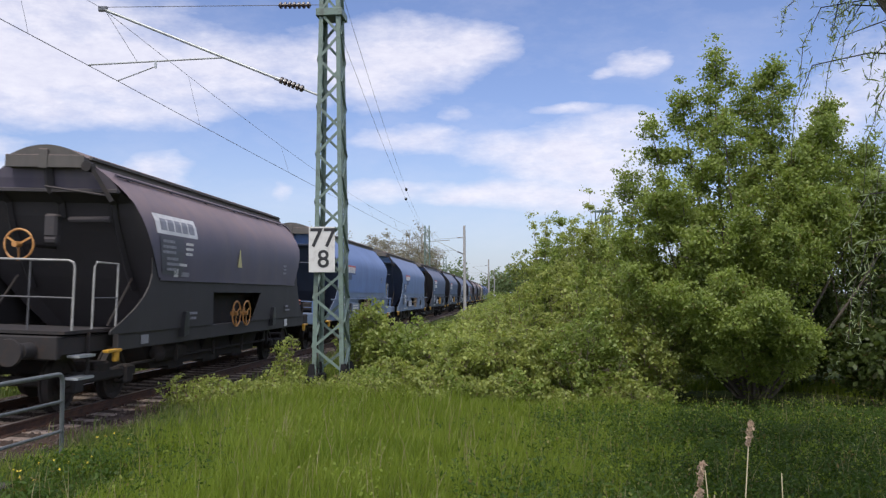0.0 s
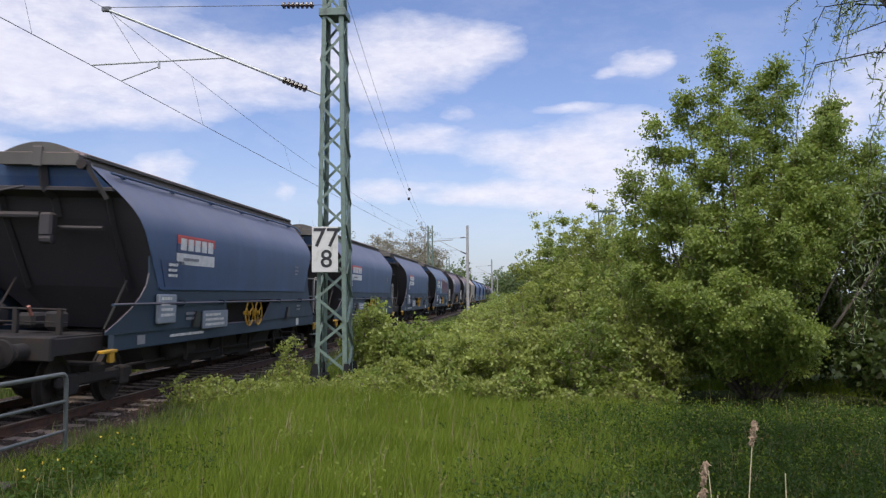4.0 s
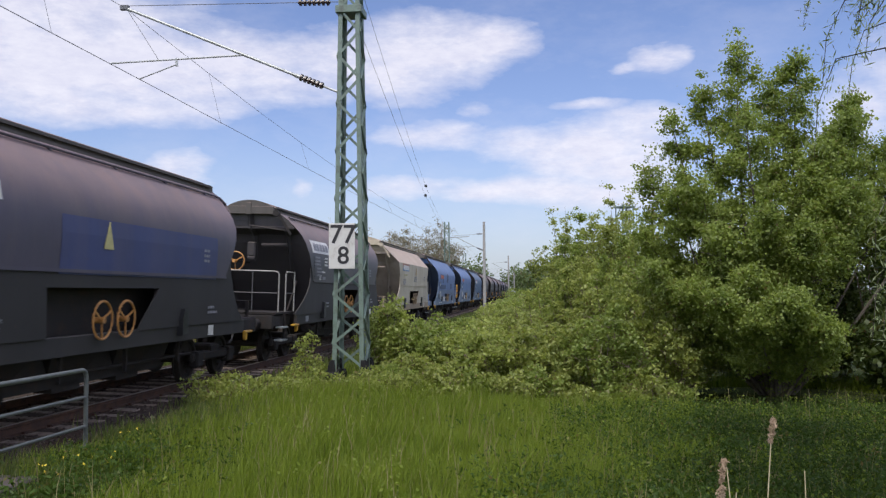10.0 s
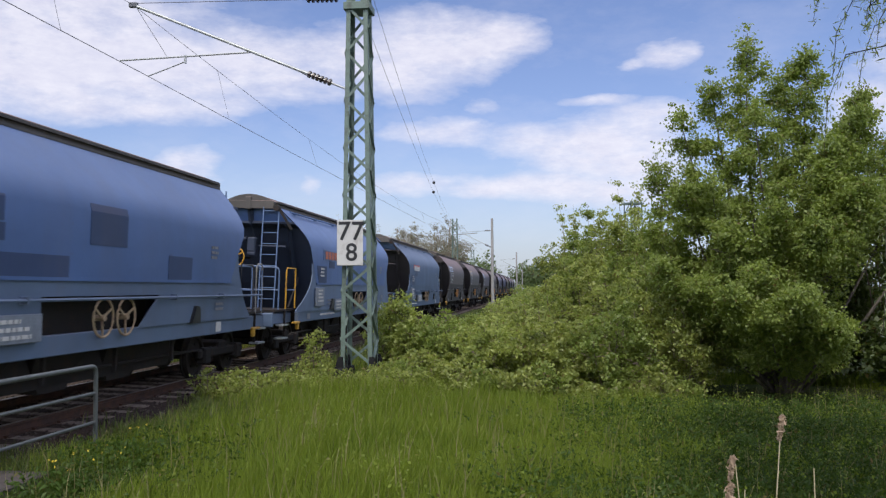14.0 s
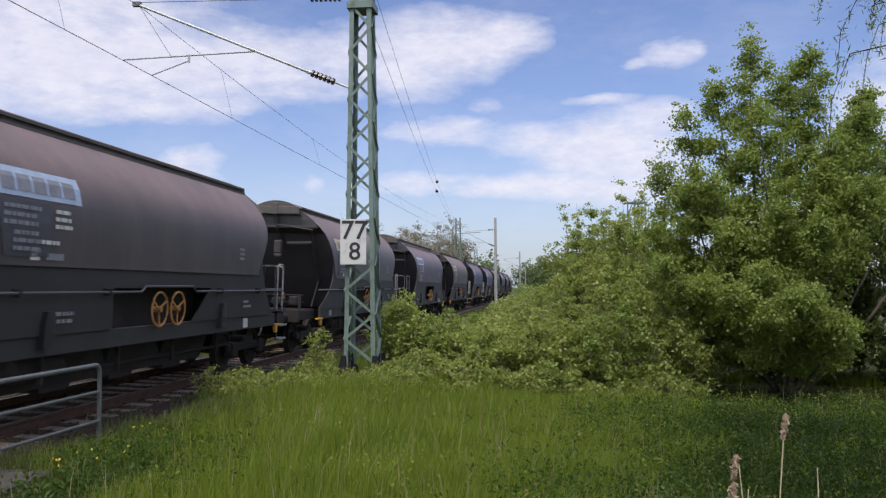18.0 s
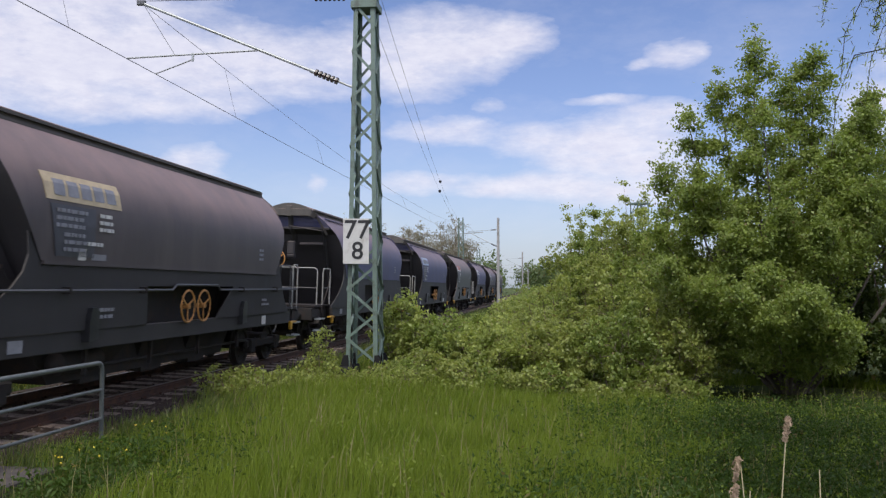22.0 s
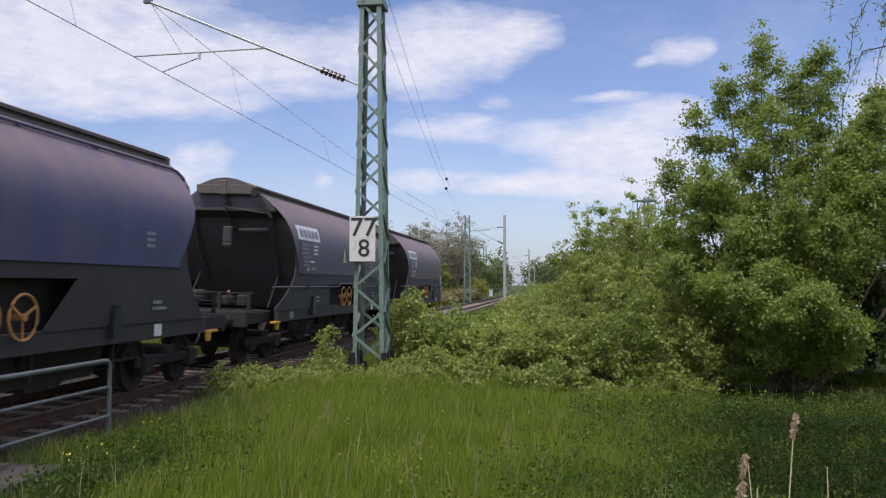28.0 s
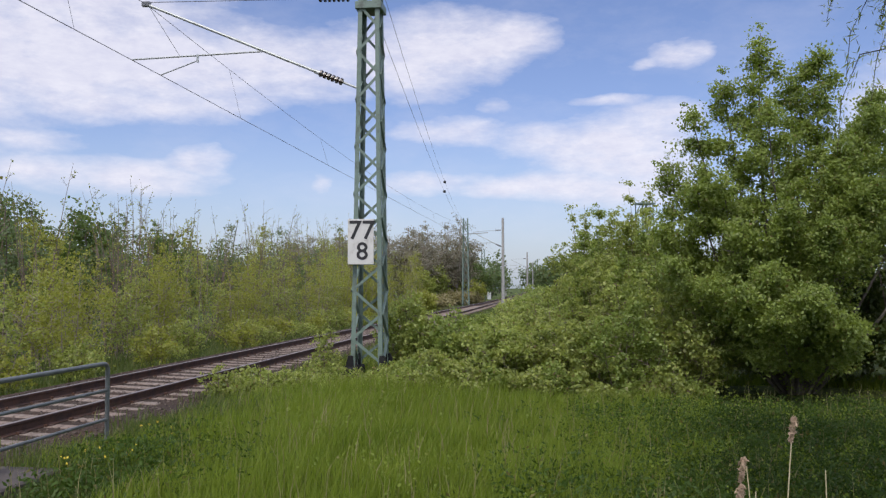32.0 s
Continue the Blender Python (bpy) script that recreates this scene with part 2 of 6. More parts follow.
def thing(name, m, label, category, group="", kind=""):
    ob = new(name)
    ob.empty_display_size = 0.3
    ob.matrix_basis = m
    return tagged(ob, label, category, group, kind)


def solid(name, shape, material, label, category="", kind="", group="", smooth=0.0, m=None):
    ob = part(name, shape, material, None, "", smooth, m)
    return tagged(ob, label, category, group, kind)


def mesh_of(name, verts, faces, mat, smooth=False):
    """A mesh from arrays: verts (n, 3), faces (m, 3 or 4)."""
    me = bpy.data.meshes.new(name)
    verts, faces = np.asarray(verts, np.float32), np.asarray(faces, np.int32)
    k = faces.shape[1]
    me.vertices.add(len(verts))
    me.vertices.foreach_set("co", verts.ravel())
    me.loops.add(faces.size)
    me.loops.foreach_set("vertex_index", faces.ravel())
    me.polygons.add(len(faces))
    me.polygons.foreach_set("loop_start", np.arange(0, faces.size, k, dtype=np.int32))
    me.update(calc_edges=True)
    me.validate()
    if smooth:
        me.polygons.foreach_set("use_smooth", np.ones(len(faces), bool))
    me.materials.append(mat)
    return me

# ---- materials ----
def material(name):
    m = bpy.data.materials.new(name)
    m.use_nodes = True
    return m, Nodes(m.node_tree)


def finish(n, col, rough=0.6, metal=0.0, bump=None, bump_d=0.01, spec=0.5, shell=None):
    ins = {"Base Color": col, "Roughness": rough, "Metallic": metal, "Specular IOR Level": spec}
    p = n.add("ShaderNodeBsdfPrincipled", ins)
    if bump is not None:
        b = n.add("ShaderNodeBump", {"Height": bump, "Distance": bump_d, "Strength": 0.6})
        n.t.links.new(b.outputs[0], p.inputs["Normal"])
    n.add("ShaderNodeOutputMaterial", {"Surface": p.outputs[0]})


def rgb(r, g, b):
    return (r, g, b, 1.0)


def coords(n, which="Object"):
    return n.add("ShaderNodeTexCoord").outputs[which]


def scaled(n, vec, sx, sy, sz):
    return n.add("ShaderNodeMapping", {"Vector": vec, "Scale": (sx, sy, sz)}).outputs[0]


def mat_paint(name, base, dirt=0.35, rust=0.15, rough=0.45, dust=(0.16, 0.14, 0.125), lit_dust=(0.235, 0.162, 0.145), spec=0.32):
    """Weathered wagon paint: fading, vertical streaks, dust and a lit tone on top, specks of rust."""
    m, n = material(name)
    c = coords(n)
    rnd = n.add("ShaderNodeObjectInfo").outputs["Random"]
    big = n.noise(scaled(n, c, 0.6, 0.6, 0.9), 1.0, 5)
    streak = n.noise(scaled(n, c, 2.0, 2.0, 0.28), 1.0, 5, 0.6)
    speck = n.noise(c, 9.0, 6, 0.7)
    col = n.mix(n.ramp(big, 0.3, 0.75), rgb(*[v * 0.82 for v in base]), rgb(*[min(1, v * 1.18) for v in base]))
    col = n.mix(n.math("MULTIPLY", n.ramp(streak, 0.42, 0.8), dirt), col, rgb(*dust))
    # upward faces take a dust colour that also holds the light falling on them
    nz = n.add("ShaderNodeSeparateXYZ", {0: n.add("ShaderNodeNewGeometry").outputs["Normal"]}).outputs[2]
    upward = n.math("MULTIPLY", n.ramp(nz, 0.05, 0.6), 0.85 * min(1, dirt * 2.4))
    col = n.mix(n.math("MULTIPLY", upward, n.ramp(n.math("ADD", n.math("MULTIPLY", big, 0.5), n.math("MULTIPLY", streak, 0.5)), 0.15, 0.6)), col, rgb(*lit_dust))
    col = n.mix(n.math("MULTIPLY", n.ramp(speck, 0.62, 0.72), rust * 2.5, clamp=True), col, rgb(0.11, 0.055, 0.03))
    col = n.mix(n.math("MULTIPLY", rnd, 0.12), col, rgb(0.05, 0.05, 0.05))
    finish(n, col, n.math("ADD", rough, n.math("MULTIPLY", streak, 0.25)), 0.0, n.math("ADD", big, n.math("MULTIPLY", speck, 0.08)), 0.015, spec)
    return m


def mat_plain(name, base, rough=0.6, metal=0.0, var=0.25, scale=6.0, bump_d=0.004, spec=0.5):
    m, n = material(name)
    c = coords(n)
    a, b = n.noise(c, scale, 5), n.noise(c, scale * 7, 4)
    f = n.math("ADD", n.math("MULTIPLY", a, 0.65), n.math("MULTIPLY", b, 0.35))
    col = n.mix(n.ramp(f, 0.3, 0.7), rgb(*[v * (1 - var) for v in base]), rgb(*[min(1, v * (1 + var)) for v in base]))
    finish(n, col, rough, metal, f, bump_d, spec)
    return m


def mat_rusty(name, base, rust=(0.10, 0.045, 0.025), amount=0.5, rough=0.7, spec=0.5):
    m, n = material(name)
    c = coords(n)
    a, b = n.noise(c, 5.0, 6, 0.65), n.noise(c, 40.0, 4)
    col = n.mix(n.ramp(n.math("ADD", a, n.math("MULTIPLY", b, 0.2)), 0.75 - amount * 0.4, 0.95 - amount * 0.4), rgb(*base), rgb(*rust))
    finish(n, col, rough, 0.0, b, 0.004, spec)
    return m


def mat_leaf(name, lo, hi, trans=0.4, dry=(0.16, 0.12, 0.05), dry_part=0.06, spec=0.32):
    """Leaves: two greens mixed island by island, light that comes through."""
    m, n = material(name)
    g = n.add("ShaderNodeNewGeometry")
    r = g.outputs["Random Per Island"]
    patch = n.noise(coords(n), 0.8, 4)
    f = n.math("ADD", n.math("MULTIPLY", r, 0.6), n.math("MULTIPLY", n.ramp(patch, 0.3, 0.7), 0.4))
    col = n.mix(f, rgb(*lo), rgb(*hi))
    col = n.mix(n.ramp(n.math("FRACT", n.math("MULTIPLY", r, 17.3)), 1 - dry_part, 1.0), col, rgb(*dry))
    d = n.add("ShaderNodeBsdfPrincipled", {"Base Color": col, "Roughness": 0.45, "Specular IOR Level": spec})
    t = n.add("ShaderNodeBsdfTranslucent", {"Color": n.mix(1.0, col, rgb(1.5, 1.55, 0.8), "MULTIPLY")})
    s = n.add("ShaderNodeMixShader", {0: trans, 1: d.outputs[0], 2: t.outputs[0]})
    n.add("ShaderNodeOutputMaterial", {"Surface": s.outputs[0]})
    return m


def mat_ground():
    m, n = material("meadow_soil")
    c = coords(n)
    a, b, d = n.noise(c, 0.25, 6), n.noise(c, 3.0, 6), n.noise(c, 25.0, 4)
    col = n.mix(n.ramp(b, 0.35, 0.7), rgb(0.035, 0.055, 0.014), rgb(0.075, 0.105, 0.025))
    col = n.mix(n.math("MULTIPLY", n.ramp(a, 0.45, 0.75), 0.5), col, rgb(0.11, 0.10, 0.045))
    col = n.mix(n.math("MULTIPLY", n.ramp(d, 0.5, 0.75), 0.5), col, rgb(0.045, 0.04, 0.022))
    finish(n, col, 0.95, 0, n.math("ADD", b, n.math("MULTIPLY", d, 0.5)), 0.06, 0.1)
    return m


def mat_ballast():
    m, n = material("ballast_stones")
    c = coords(n)
    v = n.add("ShaderNodeTexVoronoi", {"Vector": c, "Scale": 17.0})
    a = n.noise(c, 1.2, 5)
    col = n.mix(n.ramp(n.noise(c, 30.0, 3), 0.3, 0.7), rgb(0.024, 0.018, 0.014), rgb(0.068, 0.052, 0.042))
    col = n.mix(n.math("MULTIPLY", n.ramp(a, 0.4, 0.7), 0.6), col, rgb(0.055, 0.032, 0.02))
    finish(n, col, 0.95, 0, v.outputs["Distance"], -0.05, 0.1)
    return m


def mat_stone_bits():
    m, n = material("loose_stones")
    r = n.add("ShaderNodeNewGeometry").outputs["Random Per Island"]
    col = n.mix(r, rgb(0.028, 0.021, 0.017), rgb(0.12, 0.098, 0.082))
    finish(n, col, 0.95, 0, n.noise(coords(n), 60.0, 3), 0.004, 0.15)
    return m


def mat_sleeper():
    m, n = material("weathered_sleeper")
    c = coords(n)
    rnd = n.add("ShaderNodeObjectInfo").outputs["Random"]
    a, b = n.noise(scaled(n, c, 2, 14, 8), 1.0, 6), n.noise(c, 22.0, 5)
    col = n.mix(n.ramp(a, 0.3, 0.7), rgb(0.125, 0.10, 0.083), rgb(0.24, 0.20, 0.17))
    col = n.mix(n.math("MULTIPLY", n.ramp(b, 0.5, 0.7), 0.7), col, rgb(0.12, 0.075, 0.05))
    col = n.mix(n.math("MULTIPLY", rnd, 0.4), col, rgb(0.17, 0.12, 0.09))
    finish(n, col, 0.9, 0, n.math("ADD", a, b), 0.01, 0.2)
    return m


def mat_bark(name, base):
    m, n = material(name)
    c = coords(n)
    a, b = n.noise(scaled(n, c, 12, 12, 2), 1.0, 6), n.noise(c, 3.0, 4)
    col = n.mix(n.ramp(a, 0.3, 0.7), rgb(*[v * 0.6 for v in base]), rgb(*[v * 1.3 for v in base]))
    col = n.mix(n.math("MULTIPLY", n.ramp(b, 0.5, 0.7), 0.4), col, rgb(0.09, 0.10, 0.06))
    finish(n, col, 0.9, 0, a, 0.02)
    return m


SOIL, BALLAST, BITS, SLEEPER = mat_ground(), mat_ballast(), mat_stone_bits(), mat_sleeper()
RAIL_RUST = mat_rusty("rail_rust", (0.05, 0.032, 0.026), (0.085, 0.045, 0.03), 0.6, 0.75, 0.2)
RAIL_TOP = mat_plain("worn_rail_top", (0.17, 0.14, 0.125), 0.42, 0.5, 0.25)
MAST_GREEN = mat_rusty("mast_green_paint", (0.115, 0.165, 0.135), (0.065, 0.08, 0.062), 0.35, 0.55)
MAST_DARK = mat_plain("tarred_steel", (0.016, 0.016, 0.017), 0.8, spec=0.2)
GALV = mat_plain("galvanised_steel", (0.30, 0.32, 0.32), 0.5, 0.35, 0.25)
FENCE_GREY = mat_plain("grey_tube_paint", (0.105, 0.115, 0.108), 0.5, 0.2, 0.3)
WIRE = mat_plain("copper_wire", (0.10, 0.105, 0.11), 0.5, 0.4)
CERAMIC = mat_plain("brown_ceramic", (0.035, 0.022, 0.02), 0.25)
SIGN_WHITE = mat_rusty("sign_enamel", (0.50, 0.50, 0.47), (0.33, 0.31, 0.28), 0.30, 0.4)
PALE_BOX = mat_plain("pale_cabinet_paint", (0.6, 0.6, 0.58), 0.6)
BLACK = mat_plain("black_paint", (0.012, 0.012, 0.013), 0.5)
CONCRETE = mat_plain("old_concrete", (0.066, 0.057, 0.051), 0.9, 0, 0.35, 3.0, 0.012, 0.2)
BARK = mat_bark("grey_bark", (0.12, 0.10, 0.08))
TWIG = mat_bark("brown_twig", (0.15, 0.115, 0.085))
TWIG_PALE = mat_bark("pale_twig", (0.24, 0.20, 0.16))
LEAF_TREE = mat_leaf("leaf_tree", (0.095, 0.14, 0.030), (0.255, 0.31, 0.075))
LEAF_BUSH = mat_leaf("leaf_bush", (0.105, 0.145, 0.034), (0.335, 0.365, 0.10))
LEAF_LIGHT = mat_leaf("leaf_light", (0.125, 0.17, 0.04), (0.365, 0.405, 0.115))
LEAF_YOUNG = mat_leaf("leaf_young", (0.155, 0.17, 0.03), (0.30, 0.31, 0.065), 0.45)
LEAF_DARK = mat_leaf("leaf_dark", (0.06, 0.095, 0.025), (0.11, 0.155, 0.045))
LEAF_WILLOW = mat_leaf("leaf_willow", (0.25, 0.30, 0.16), (0.40, 0.45, 0.27))
LEAF_FAR = mat_leaf("leaf_far", (0.075, 0.11, 0.045), (0.13, 0.17, 0.075))
GRASS = mat_leaf("grass_blades", (0.092, 0.138, 0.017), (0.205, 0.255, 0.04), 0.45, (0.26, 0.24, 0.11), 0.05, 0.2)
VERGE = mat_leaf("verge_blades", (0.05, 0.075, 0.018), (0.11, 0.14, 0.04), 0.4, (0.22, 0.19, 0.10), 0.15)
LEAF_BARE = mat_leaf("leaf_bare", (0.15, 0.14, 0.105), (0.25, 0.235, 0.175), 0.2)
# dark nettle green that also holds part of the shade on this ground
LEAF_NETTLE_SHADED = mat_leaf("leaf_nettle_shaded", (0.028, 0.055, 0.009), (0.06, 0.10, 0.019), 0.3, spec=0.12)
STRAW = mat_leaf("dry_grass", (0.17, 0.15, 0.07), (0.28, 0.25, 0.13), 0.3)

# ---- ground ----
def build_ground():
    radii = np.concatenate([np.arange(0, 40, 0.8), np.geomspace(40, 3800, 60)])
    turns = 180
    a = np.arange(turns) * 2 * np.pi / turns
    x, y = np.outer(radii, np.sin(a)).ravel(), np.outer(radii, np.cos(a)).ravel()
    i, j = np.meshgrid(np.arange(len(radii) - 1), np.arange(turns), indexing="ij")
    k = (j + 1) % turns
    faces = np.stack([i * turns + j, (i + 1) * turns + j, (i + 1) * turns + k, i * turns + k], -1).reshape(-1, 4)
    faces = faces[:, ::-1]
    me = mesh_of("ground", np.stack([x, y, height(x, y)], 1), faces, SOIL, True)
    tagged(new("ground", me), "meadow soil with short green growth", "ground", kind="structure")


def sweep(prof, s_list, closed=True):
    """A section of (offset, height) pairs carried along the track."""
    sh, n = Shape(), len(prof)
    for s in s_list:
        for o, z in prof:
            x, y, _ = track(s, o)
            sh.v.append((x, y, canted(o, z)))
    for i in range(len(s_list) - 1):
        for j in range(n if closed else n - 1):
            q = (j + 1) % n
            sh.f.append((i * n + j, i * n + q, (i + 1) * n + q, (i + 1) * n + j))
    return sh


build_ground()
S_LINE = [-420, -200, -100, -40, -10] + list(range(0, 120, 5)) + list(range(120, 520, 20))
bed = solid("ballast_bed", sweep([(2.6, -0.62), (1.95, -0.22), (1.45, -0.165), (-1.45, -0.165), (-1.95, -0.22), (-2.6, -0.62)], S_LINE, False), BALLAST,
            "brown-grey crushed stone ballast under the track", "ballast", "structure")
railway = thing("railway_track", pose(0, 0, 0), "single railway track with rusty rails on weathered sleepers", "track", kind="structure")
RAIL = [(0.036, -0.004), (0.036, -0.035), (0.009, -0.05), (0.009, -0.135), (0.07, -0.15), (0.07, -0.16), (-0.07, -0.16), (-0.07, -0.15), (-0.009, -0.135), (-0.009, -0.05), (-0.036, -0.035), (-0.036, -0.004)]
for side in (1, -1):
    r = part("rail", sweep([(side * 0.7525 + o, z) for o, z in RAIL], S_LINE), RAIL_RUST, railway, "rust-brown steel rail")
    part("rail_head", sweep([(side * 0.7525 + o, z) for o, z in ((0.034, -0.004), (0.028, 0.0), (-0.028, 0.0), (-0.034, -0.004))], S_LINE), RAIL_TOP, r, "worn shiny running surface")


def scatter_stones():
    rng = np.random.default_rng(5)
    n = 14000
    s, o = rng.uniform(7, 60, n), rng.uniform(-1.6, 2.3, n)
    x, y = s * ALONG[0] + (OFF - o) * ASIDE[0], s * ALONG[1] + (OFF - o) * ASIDE[1]
    z = np.interp(o, [-1.6, 1.5, 2.0, 2.3], [-0.165, -0.165, -0.22, -0.24]) - o * math.tan(radians(CANT))
    base = np.array([(1, 0, 0), (-1, 0, 0), (0, 1, 0), (0, -1, 0), (0, 0, 1), (0, 0, -1)], float)
    tri = np.array([(0, 2, 4), (2, 1, 4), (1, 3, 4), (3, 0, 4), (2, 0, 5), (1, 2, 5), (3, 1, 5), (0, 3, 5)])
    r = rng.uniform(0.018, 0.042, (n, 1, 1)) * rng.uniform(0.6, 1.3, (n, 6, 1))
    ang = rng.uniform(0, 6.28, n)
    v = base[None] * r
    c, d = np.cos(ang)[:, None], np.sin(ang)[:, None]
    v = np.stack([v[..., 0] * c - v[..., 1] * d, v[..., 0] * d + v[..., 1] * c, v[..., 2] * 0.8], -1)
    v += np.stack([x, y, z], 1)[:, None]
    f = tri[None] + (np.arange(n) * 6)[:, None, None]
    ob = new("loose_ballast", mesh_of("loose_ballast", v.reshape(-1, 3), f.reshape(-1, 3), BITS))
    tagged(ob, "loose angular ballast stones, brown and grey", "stones", kind="stuff")


scatter_stones()

# ---- overhead line ----
def lattice_mast(name, m, h, w0, w1, material_, feet=True, panels=12, label="green painted steel lattice mast beside the track"):
    th = thing(name, m, label, "mast", "overhead line masts")
    for sx in (-1, 1):
        for sy in (-1, 1):
            part("corner_post", Shape().angle((sx * w0 / 2, sy * w0 / 2, 0.0), (sx * w1 / 2, sy * w1 / 2, h), 0.085, 0.014, -sx, -sy), material_, th)
            if feet:
                f = Shape()
                f.box(sx * (w0 / 2 + 0.02), sy * w0 / 2, 0.10, 0.30, 0.28, 0.26, bevel=0.04)
                f.plate([(sx * (w0 / 2 + 0.2), -0.02), (sx * (w0 / 2 - 0.08), -0.02), (sx * (w0 / 2 - 0.05), 0.46), (sx * (w0 / 2 + 0.03), 0.46)], sy * w0 / 2 - 0.07, sy * w0 / 2 + 0.07)
                part("foot", f, MAST_DARK, th, "black tarred foot")
    def half(z):
        return (w0 + (w1 - w0) * z / h) / 2 - 0.008
    step = (h - 0.35) / panels
    for face in range(4):
        for i in range(panels):
            z0, z1 = 0.3 + i * step, 0.3 + (i + 1) * step
            flip = (i + face) % 2
            a, b = half(z0), half(z1)
            p, q = ((-a, z0), (b, z1)) if flip else ((a, z0), (-b, z1))
            d0, d1 = a + 0.012, b + 0.012
            ends = {0: ((p[0], -d0, p[1]), (q[0], -d1, q[1])), 1: ((p[0], d0, p[1]), (q[0], d1, q[1])),
                    2: ((-d0, p[0], p[1]), (-d1, q[0], q[1])), 3: ((d0, p[0], p[1]), (d1, q[0], q[1]))}[face]
            part("brace", Shape().beam(*ends, 0.014 if face < 2 else 0.055, 0.055 if face < 2 else 0.014), material_, th)
    return th


MX, MY = -1.528, 18.0
M_TURN = -math.degrees(PHI)
MAST_TOP = 8.35
mast = lattice_mast("lattice_mast", pose(MX, MY, -0.02, 0, 0, M_TURN), MAST_TOP, 0.66, 0.42, MAST_GREEN, panels=16)
cap = Shape().box(0, 0, 7.78, 0.56, 0.56, 0.16, bevel=0.01)
part("collar", cap, MAST_GREEN, mast, "steel collar plate near the top")


def side_point(L, z, back=0.0):
    """A point L metres from the mast towards the track, at height z."""
    return (MX + ASIDE[0] * L + ALONG[0] * back, MY + ASIDE[1] * L + ALONG[1] * back, z)


def insulator(p, q, r=0.075, sheds=6):
    """A ribbed insulator between two points, as one shape."""
    sh, p, q = Shape(), Vector(p), Vector(q)
    d = (q - p).normalized()
    sh.tube([p, q], r * 0.45, 8)
    for i in range(sheds):
        c = p.lerp(q, (i + 0.5) / sheds)
        sh.tube([c - d * 0.022, c, c + d * 0.022], r, 10)
    return sh


arm = thing("cantilever_arm", pose(0, 0, 0), "grey steel tube cantilever holding the overhead wire", "cantilever")
ROOT, TIP = side_point(0.26, 6.05), side_point(5.05, 8.08)
def on_arm(f):
    return tuple(Vector(ROOT).lerp(Vector(TIP), f))
part("arm_tube", Shape().tube([on_arm(0.17), on_arm(1.02)], 0.032, 8), GALV, arm)
part("root_rod", Shape().tube([ROOT, on_arm(0.08)], 0.024, 8), GALV, arm)
part("insulator", insulator(on_arm(0.07), on_arm(0.18)), CERAMIC, arm, "dark brown ribbed ceramic insulator")
part("tube_clamp", Shape().tube([on_arm(0.165), on_arm(0.2)], 0.045, 8), GALV, arm)
part("wire_clamp", Shape().box(*on_arm(1.0), 0.2, 0.08, 0.12, bevel=0.02), WIRE, arm)
CONTACT = side_point(4.70, 6.49)
REG0, REG1 = side_point(2.27, 6.93), side_point(5.35, 6.86)
part("registration_tube", Shape().tube([REG0, REG1], 0.02, 8), GALV, arm)
part("tube_joint", Shape().tube([on_arm(0.43), REG0], 0.02, 6), GALV, arm)
part("steady_arm", Shape().tube([side_point(3.85, 6.78), side_point(4.2, 6.66), CONTACT], 0.014, 6), GALV, arm)
part("steady_bracket", Shape().beam(side_point(3.85, 6.92), side_point(3.85, 6.74), 0.03, 0.05), GALV, arm)
part("hanger_wire", Shape().tube([side_point(5.0, 8.05), side_point(4.25, 6.88)], 0.006, 5), WIRE, arm)
part("tie_rod", Shape().tube([side_point(0.25, 8.0), side_point(5.0, 8.12)], 0.008, 5), WIRE, arm)
part("tie_insulator", insulator(side_point(0.45, 8.0), side_point(1.15, 8.02), 0.07, 7), CERAMIC, arm, "dark brown ribbed ceramic insulator")


def hang(p, q, sag, n=16):
    p, q = Vector(p), Vector(q)
    return [p.lerp(q, i / n) - Vector((0, 0, 4 * sag * (i / n) * (1 - i / n))) for i in range(n + 1)]


P2X, P2Y = 5.96, 85.5
line = thing("overhead_line", pose(0, 0, 0), "thin dark contact wire and carrying wire with droppers", "overhead wire")
B_C, B_M = track(-50, -0.4), track(-50, -0.6)
N_C, N_M = track(85, 0.35), track(85, 0.2)
contact_a = hang((B_C[0], B_C[1], 6.45), CONTACT, 0.02)
contact_b = hang(CONTACT, (N_C[0], N_C[1], 6.3), 0.05)
carry_a = hang((B_M[0], B_M[1], 8.05), TIP, 0.95, 24)
carry_b = hang(TIP, (N_M[0], N_M[1], 7.9), 0.95, 24)
for nm, pts, r in (("contact_wire", contact_a, 0.008), ("contact_wire", contact_b, 0.008), ("carrying_wire", carry_a, 0.006), ("carrying_wire", carry_b, 0.006)):
    part(nm, Shape().tube(pts, r, 5), WIRE, line)


def along(pts, f):
    i = min(int(f * (len(pts) - 1)), len(pts) - 2)
    return Vector(pts[i]).lerp(Vector(pts[i + 1]), f * (len(pts) - 1) - i)


for f in (0.07, 0.2, 0.33, 0.46, 0.6, 0.73, 0.86, 0.95):
    for top, low in ((carry_b, contact_b), (carry_a, contact_a)):
        part("dropper", Shape().tube([along(top, f), along(low, f)], 0.004, 4), WIRE, line)
N_2 = track(160, 0.0)
part("contact_wire", Shape().tube(hang((N_C[0], N_C[1], 6.3), (N_2[0], N_2[1], 6.2), 0.05), 0.009, 4), WIRE, line)
part("carrying_wire", Shape().tube(hang((N_M[0], N_M[1], 7.9), (N_2[0], N_2[1], 7.8), 1.0), 0.009, 4), WIRE, line)

